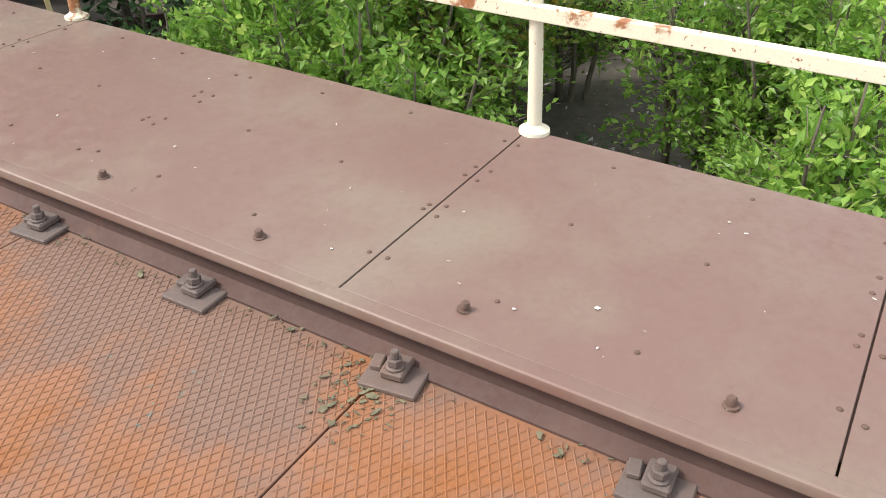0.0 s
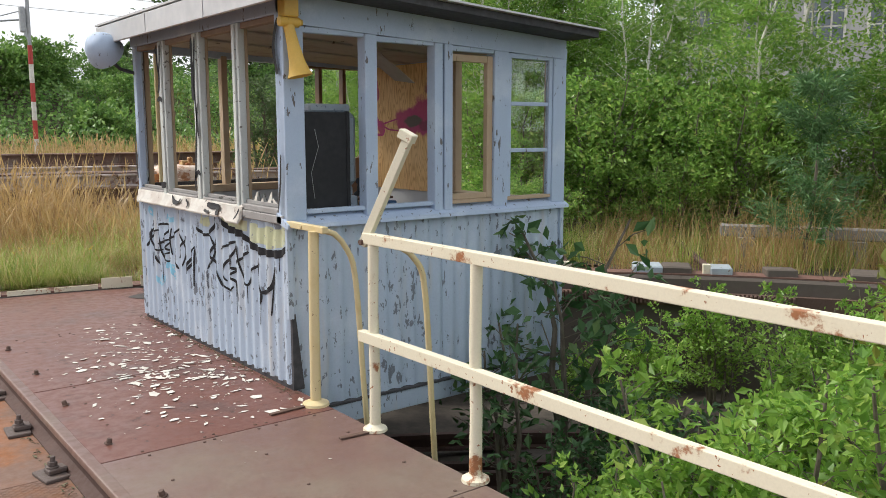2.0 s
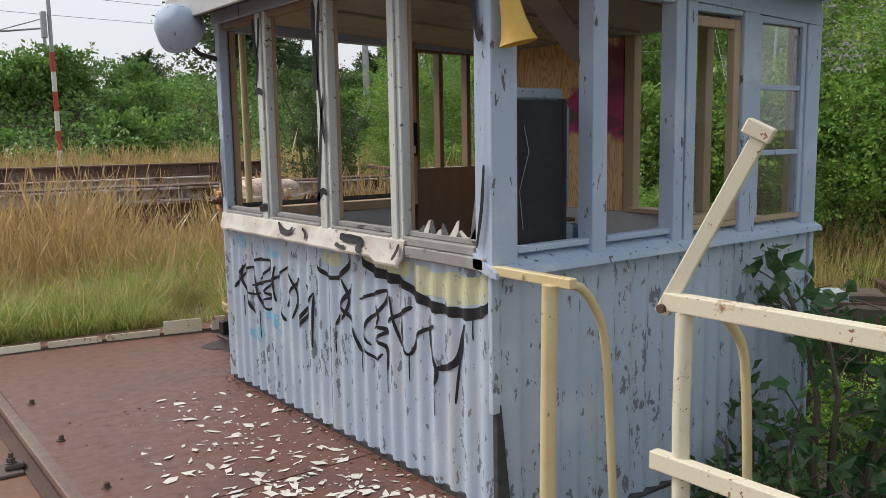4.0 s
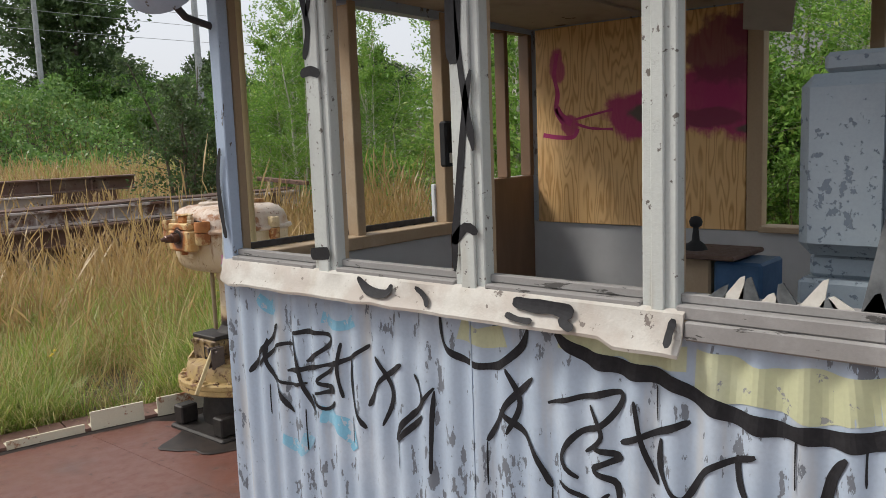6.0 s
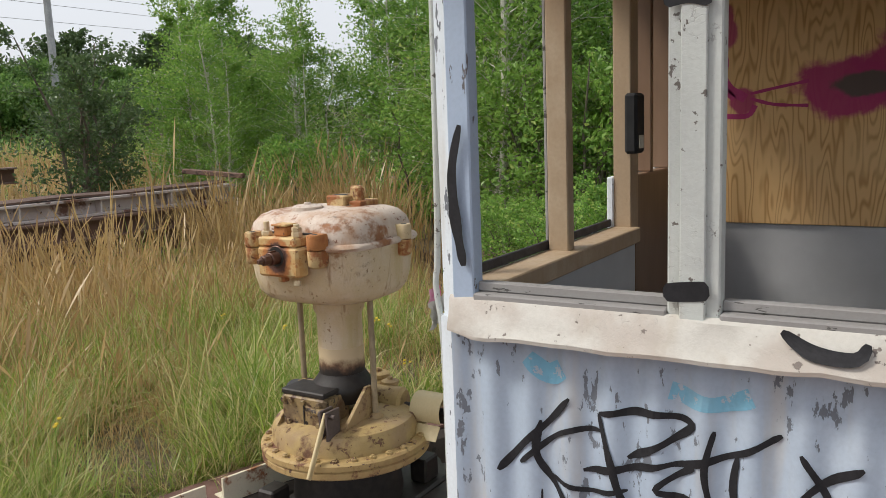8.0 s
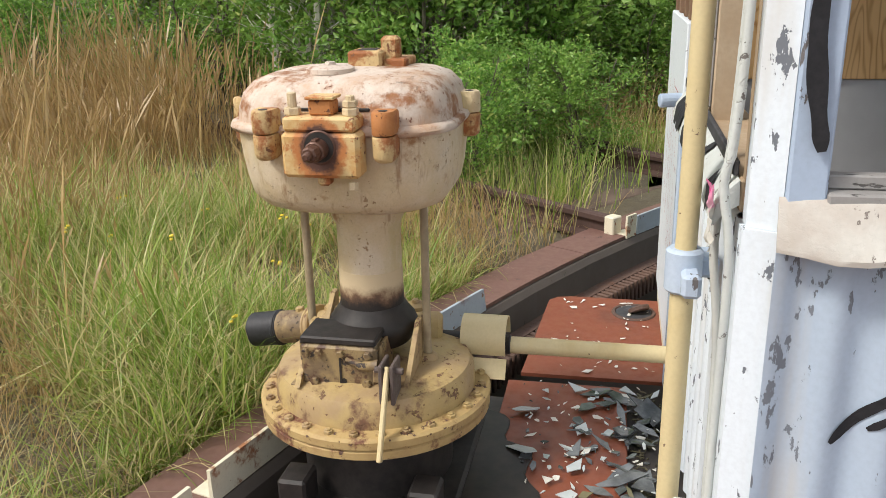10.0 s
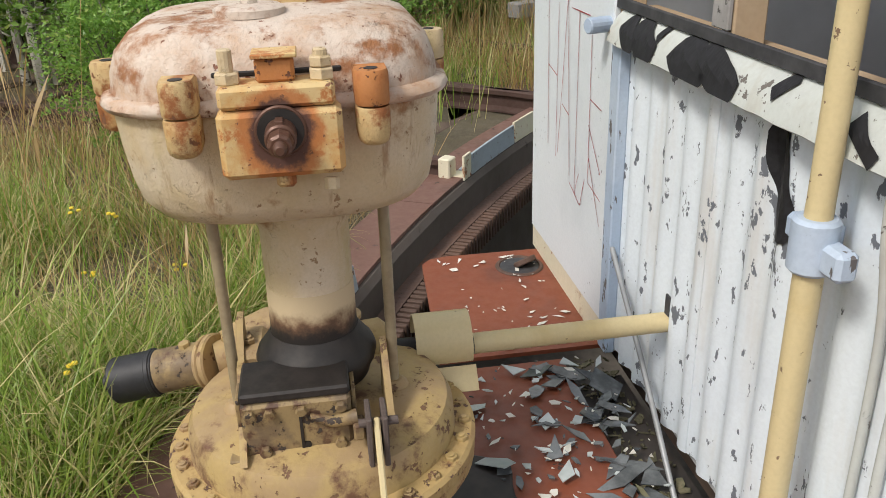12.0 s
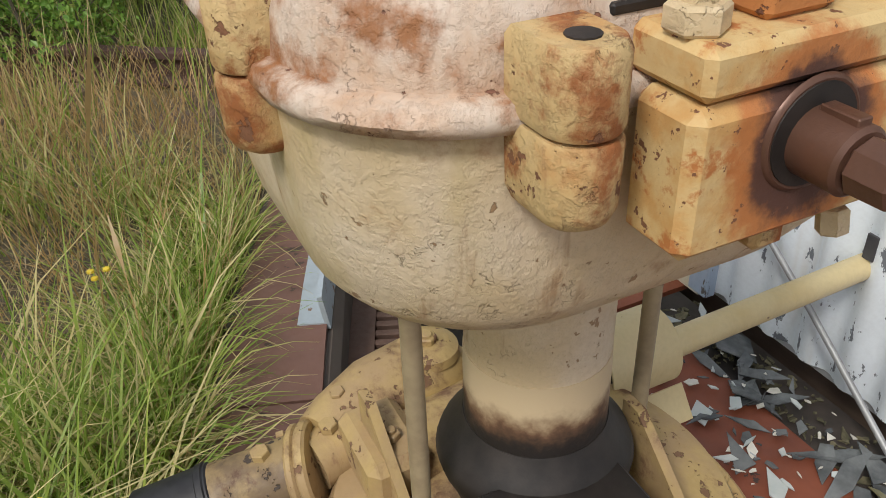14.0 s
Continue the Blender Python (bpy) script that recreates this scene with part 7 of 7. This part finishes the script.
birch_a = plant("birch_tree", 11, 5.2, 2.4, 2, 60, 10000, 0.066, M_leaf_birch, "dense young birch tree behind the pit", "tree", low=0.1, trunk=0.045, lean=0.1, bark=M_birch_bark)
birch_b = plant("birch_tree", 12, 4.4, 2.6, 3, 46, 10500, 0.066, M_leaf_birch, "bushy birch thicket tree beyond the grass", "tree", low=0.06, trunk=0.04, lean=0.15, bark=M_birch_bark)
bush_a = plant("bush", 13, 2.6, 2.6, 5, 24, 6000, 0.085, M_leaf_birch, "dense round green bush at the edge of the grass", "bush", low=0.05, trunk=0.03)
ring_a, ring_b, ring_c = [], [], []
for k in range(26):
    a = 36 + k * 1.9 + rp.uniform(-1, 1)
    r = rp.uniform(12.6, 15.0) if k % 3 else rp.uniform(11.9, 12.6)
    if 36 < a < 52 and r < 12.6:
        r += 1.5
    p = polar(r, a)
    (ring_a if k % 2 else ring_b).append((p.x, p.y, -0.05, rp.uniform(0.8, 1.2), rp.uniform(0, 360)))
for k in range(22):
    a = 24 + k * 0.95 + rp.uniform(-1, 1)
    p = polar(rp.uniform(17, 23) + max(0, (30 - a)) * 0.25, a + 4)
    (ring_a if k % 2 else ring_b).append((p.x, p.y, -0.05, rp.uniform(0.48, 0.66) if a < 35 else rp.uniform(0.75, 1.0), rp.uniform(0, 360)))
for k in range(16):
    a = 26 + k * 3.2 + rp.uniform(-1, 1)
    p = polar(rp.uniform(14.5, 17.5) if a < 44 else rp.uniform(11.6, 12.4), a)
    ring_c.append((p.x, p.y, -0.05, rp.uniform(0.55, 0.95) if a < 44 else rp.uniform(0.35, 0.6), rp.uniform(0, 360)))
for k in range(12):
    p = polar(rp.uniform(12.0, 13.2), 39 + k * 2.6)
    ring_c.append((p.x, p.y, -0.05, rp.uniform(0.7, 1.0), rp.uniform(0, 360)))


def open_view(p):
    """Keep the field open between the girders and the embankment."""
    b = math.degrees(math.atan2(p[0] - 0.95, p[1] - 6.3))
    return not (18 < b < 38.5 or (b < 44 and math.hypot(p[0] - 0.95, p[1] - 6.3) < 13))


def past_building(p):
    """Lower growth where the building shows over the thicket."""
    b = math.degrees(math.atan2(p[0] - 0.65, p[1] - 1.6))
    return (*p[:3], p[3] * 0.5, p[4]) if 61.5 < b < 67 else p


ring_a, ring_b, ring_c = [past_building(p) for p in ring_a], [past_building(p) for p in ring_b], [past_building(p) for p in ring_c]
ring_a, ring_b, ring_c = [p for p in ring_a if open_view(p)], [p for p in ring_b if open_view(p)], [p for p in ring_c if open_view(p)]
ring_d = [(8.75, 17.9, -0.05, 1.0, 0), (9.9, 19.2, -0.05, 0.8, 120)]
spread(plant("dark_bush", 14, 3.0, 1.7, 5, 30, 7000, 0.075, M_leaf_far, "dense dark green bush behind the stacked girders", "bush", low=0.03, trunk=0.04), ring_d)
for k in range(8):
    p = polar(rp.uniform(10.6, 11.8), 32.5 + 1.1 * k)
    ring_c.append((p.x, p.y, -0.08, rp.uniform(0.28, 0.46), rp.uniform(0, 360)))
ring_a += [(10.5, 17.1, -0.05, 0.86, 30), (11.6, 17.7, -0.05, 0.95, 150), (10.9, 16.0, -0.05, 0.8, 260), (12.4, 18.6, -0.05, 0.9, 75)]
spread(birch_a, ring_a)
spread(birch_b, ring_b)
spread(bush_a, ring_c)
tree_f = plant("far_tree", 21, 8.5, 6.4, 3, 80, 13000, 0.3, M_leaf_far, "large dark broadleaf tree on the embankment", "tree", low=0.1, trunk=0.16, lean=0.1)
bush_f = plant("far_bush", 22, 2.3, 4.2, 5, 20, 3200, 0.22, M_bramble, "dark green bramble bush on the embankment slope", "bush", low=0.05, trunk=0.03)
spread(tree_f, [(22.3, 51, 2.6, 1.15, 20), (17.4, 54, 2.6, 0.5, 140), (13.0, 56, 2.8, 0.34, 250), (27.5, 54, 2.6, 0.62, 80), (8.6, 58, 2.8, 0.28, 10), (4.5, 60, 2.8, 0.3, 190), (0.5, 58, 2.8, 0.3, 60), (-4.5, 59, 2.8, 0.4, 300),
                (31.5, 50, 2.0, 0.65, 160), (37, 48, 1.5, 0.8, 200), (42, 46, 1.0, 0.8, 40)])
hedge = []
for k in range(64):
    x = -6 + 40 * rp.random()
    y = 34.5 + 0.25 * x + 11 * rp.random() ** 0.8
    hedge.append((x, y, ground_height(x, y) - 0.15, rp.uniform(0.5, 0.95), rp.uniform(0, 360)))
spread(bush_f, hedge)


def grass(name, count, sampler, h0, h1, w, mat, seed, label, droop=(10, 70), head=0.0, near=False):
    """Blades that arch outward from the middle of their tufts."""
    rs = np.random.RandomState(seed)
    x, y, cx, cy = sampler(rs, count)
    bearing = np.degrees(np.arctan2(x - PX, y - PY))
    keep = np.hypot(x - PX, y - PY) > R_RIM + np.where(bearing < 24.5, 0.09, 0.24)
    x, y, cx, cy = x[keep], y[keep], cx[keep], cy[keep]
    n = len(x)
    z = np.array([ground_height(a, b) for a, b in zip(x, y)]) - 0.02
    patch = np.array([noise.noise(Vector((p * 0.9, q * 0.9, seed))) for p, q in zip(cx, cy)])
    lean = np.array([noise.noise(Vector((p * 1.7, q * 1.7, seed + 5.0))) for p, q in zip(cx, cy)])
    h = rs.uniform(h0, h1, n) * (0.7 + 0.6 * rs.rand(n)) * np.clip(1.0 + 1.0 * patch, 0.4, 1.5)
    a = np.arctan2(y - cy, x - cx) + rs.normal(0, 1.15, n)
    dx, dy = np.cos(a) + 0.55 * lean, np.sin(a) - 0.55 * lean
    dl = np.hypot(dx, dy) + 1e-6
    dx, dy = dx / dl, dy / dl
    t0 = np.radians(rs.uniform(0, 0.6, n) * droop[0] + 14 * np.abs(lean))
    t1 = np.radians(droop[0] + (droop[1] - droop[0]) * rs.rand(n) ** 1.3)
    f = rs.uniform(-0.9, 0.9, n) + np.arctan2(dx, -dy)
    wx, wy = np.cos(f), np.sin(f)
    us = [0, 0.4, 0.74, 0.86, 1.0] if head else ([0, 0.3, 0.6, 0.85, 1.0] if near else [0, 0.5, 1.0])
    rows = []
    px, py, pz, last = x.copy(), y.copy(), z.copy(), 0.0
    for u in us:
        th = t0 + t1 * (u + last) / 2
        st = (u - last) * h
        px, py, pz, last = px + dx * np.sin(th) * st, py + dy * np.sin(th) * st, pz + np.cos(th) * st, u
        ww = w * (1 - 0.9 * u ** 1.5) * (0.75 + 0.5 * rs.rand(n)) * 0.5 if not head else w * np.full(n, 0.5 * (1 - 0.5 * u))
        if head and u == 0.86:
            ww = np.full(n, head * 0.5) * (0.6 + 0.6 * rs.rand(n))
        rows.append(np.stack([np.stack([px - wx * ww, py - wy * ww, pz], 1), np.stack([px + wx * ww, py + wy * ww, pz], 1)], 1))
    v = np.stack(rows, 1).reshape(-1, 3)
    k = len(us) * 2
    base = np.arange(n)[:, None] * k
    fs = np.concatenate([base + np.array([[2 * i, 2 * i + 1, 2 * i + 3, 2 * i + 2]]) for i in range(len(us) - 1)], 0)
    me = bpy.data.meshes.new(name)
    me.from_pydata(v.tolist(), [], fs.tolist())
    me.materials.append(mat)
    return tagged(new(name, me), label, "grass", kind="stuff")


def sector(a0, a1, r0, r1, power=1.0):
    def pick(rs, n):
        a = np.radians(rs.uniform(a0, a1, n))
        r = r0 + (r1 - r0) * rs.rand(n) ** power
        x, y = PX + r * np.sin(a), PY + r * np.cos(a)
        return x, y, x - rs.normal(0, 0.1, n), y - rs.normal(0, 0.1, n)
    return pick


def tufts(a0, a1, r0, r1, count, size, power=1.0, gaps=-1.0):
    inner = sector(a0, a1, r0, r1, power)

    def pick(rs, n):
        cx, cy = inner(rs, count)[:2]
        bare = np.array([noise.noise(Vector((p * 1.1, q * 1.1, 17.0))) for p, q in zip(cx, cy)]) < gaps - 0.12
        cx, cy = cx[~bare], cy[~bare]
        i = (rs.rand(n) ** 1.5 * len(cx)).astype(int)
        s = size * (0.5 + rs.rand(len(cx)))[i]
        return cx[i] + rs.normal(0, 1, n) * s, cy[i] + rs.normal(0, 1, n) * s, cx[i], cy[i]
    return pick


M_thatch = foliage("dead_thatch", (0.3, 0.23, 0.13), (0.42, 0.34, 0.2), (0.2, 0.14, 0.08), 0.25)
grass("meadow_grass", 56000, tufts(-2, 27, R_RIM + 0.08, 12.6, 1300, 0.08, 1.0, 0.0), 0.1, 0.42, 0.0062, M_grass, 41, "long green and yellowing meadow grass beside the pit", (25, 140), near=True)
grass("coarse_grass", 12000, tufts(-2, 26, R_RIM + 0.08, 12.0, 420, 0.06, 1.0, 0.05), 0.22, 0.5, 0.0095, M_grass, 71, "broad arching green grass blades in loose tufts", (20, 130), near=True)
grass("meadow_grass", 14000, tufts(-2, 30, 12.0, 15.0, 420, 0.12, 1.0), 0.12, 0.3, 0.007, M_grass, 52, "green meadow grass before the girders", (15, 90))
grass("meadow_straw", 18000, tufts(-2, 33, R_RIM + 0.2, 13.5, 520, 0.15, 1.0), 0.14, 0.42, 0.0042, M_straw, 42, "dry straw among the green grass", (20, 130), near=True)
grass("far_grass", 26000, sector(0, 48, 15.5, 36, 1.2), 0.2, 0.45, 0.014, M_grass, 43, "tall green field grass", (10, 70))
grass("dry_grass", 5600, tufts(-2, 27, 11.8, 14.6, 260, 0.2, 0.9), 0.2, 0.36, 0.0045, M_straw, 44, "golden dry grass with feathery heads", (8, 60), 0.014)
grass("tall_dry_grass", 6500, tufts(-2, 21, 11.8, 14.8, 220, 0.17), 0.4, 0.8, 0.0055, M_straw, 53, "mass of tall golden dry grass", (6, 50), 0.016)
grass("dry_grass", 16000, sector(-4, 36, 17.0, 35), 0.35, 0.75, 0.013, M_straw, 45, "golden dry grass across the field", (6, 40), 0.03)
grass("slope_grass", 14000, sector(16, 44, 34, 50, 0.9), 0.3, 0.6, 0.04, M_grass, 54, "bright yellow-green grass on the far slope", (10, 60))
grass("rim_grass", 5500, tufts(44, 80, R_RIM + 0.4, 12.0, 380, 0.14), 0.3, 0.75, 0.007, M_straw, 46, "dry grass along the far pit rim", (10, 70))
grass("rim_grass", 11000, tufts(29, 80, R_RIM + 0.5, 12.5, 340, 0.14), 0.2, 0.55, 0.007, M_grass, 47, "green grass along the far pit rim", (10, 70))

grass("rim_tufts", 7500, tufts(1, 25, R_RIM + 0.09, R_RIM + 0.45, 260, 0.07), 0.1, 0.34, 0.006, M_grass, 72, "grass overhanging the pit kerb", (30, 140), near=True)
grass("rim_straw", 2600, tufts(1, 30, R_RIM + 0.12, R_RIM + 0.6, 200, 0.08), 0.1, 0.3, 0.004, M_straw, 73, "dry straw lying over the pit kerb", (40, 140), near=True)

grass("tall_dry_grass", 3400, tufts(26, 33, 13.0, 16.0, 110, 0.2), 0.5, 0.9, 0.006, M_straw, 74, "stand of tall golden grass before the thicket", (6, 45), 0.018)

# a few tall heads close to the pit
grass("dry_stalks", 420, tufts(3, 24, R_RIM + 0.6, 12.0, 120, 0.2), 0.6, 1.0, 0.005, M_straw, 48, "single tall dry stalks with brown heads", (8, 45), 0.016)
grass("golden_grass", 9000, tufts(-2, 23, 10.8, 14.4, 330, 0.16, 0.8), 0.22, 0.46, 0.0045, M_straw, 55, "golden stalks with feathery heads before the girders", (6, 60), 0.015)

# brambles over the embankment
rs = np.random.RandomState(61)
n = 70000
bx = rs.uniform(-8, 30, n)
by = rs.uniform(0, 1, n) ** 0.8 * 13 + 32.5 + 0.25 * bx
lump = np.array([noise.noise(Vector((a * 0.45, b * 0.45, 7))) for a, b in zip(bx, by)])
bz = np.array([ground_height(a, b) for a, b in zip(bx, by)]) + rs.rand(n) * (0.45 + 1.5 * np.clip(lump + 0.25, 0, 1))
lm = leaf_mesh("brambles", np.stack([bx, by, bz], 1), rs.normal(0, 0.5, (n, 3)) + np.array([[-0.2, -0.5, 0.9]]), rs.normal(0, 1, (n, 3)), rs.uniform(0.1, 0.22, n), M_bramble, rs, 0.8)
tagged(new("brambles", lm), "green bramble cover on the embankment slope", "brambles", kind="stuff")

# dead thatch lying between the tufts
grass("thatch", 26000, sector(-2, 30, R_RIM + 0.12, 12.5, 1.3), 0.08, 0.24, 0.004, M_thatch, 50, "flattened dead brown grass thatch between the tufts", (75, 105))


# small yellow flowers in the grass
M_flower = plain("yellow_petals", (0.7, 0.5, 0.03), (0.8, 0.62, 0.06), 60, 0.6)
rf = random.Random(5)
for k in range(14):
    p = polar(rf.uniform(R_RIM + 0.4, 11.6), rf.uniform(6, 24))
    h = rf.uniform(0.2, 0.42)
    fl = thing("yellow_flower", (p.x, p.y, -0.05), "small yellow wild flower on a thin green stem", "flower", "meadow flowers")
    part("stem", Geo().tube([(p.x, p.y, -0.06), (p.x + 0.02, p.y, h * 0.6), (p.x + 0.03, p.y + 0.01, h)], [0.0025, 0.002, 0.0015], 5), M_leaf, fl)
    for q in range(3):
        dx, dy, dz = rf.uniform(-0.02, 0.02), rf.uniform(-0.02, 0.02), rf.uniform(-0.02, 0.01)
        part("bloom", Geo().lathe((p.x + 0.03 + dx, p.y + 0.01 + dy, h + dz), [(0.002, -0.004), (0.009, 0.0), (0.008, 0.005), (0.002, 0.007)], 8), M_flower, fl)
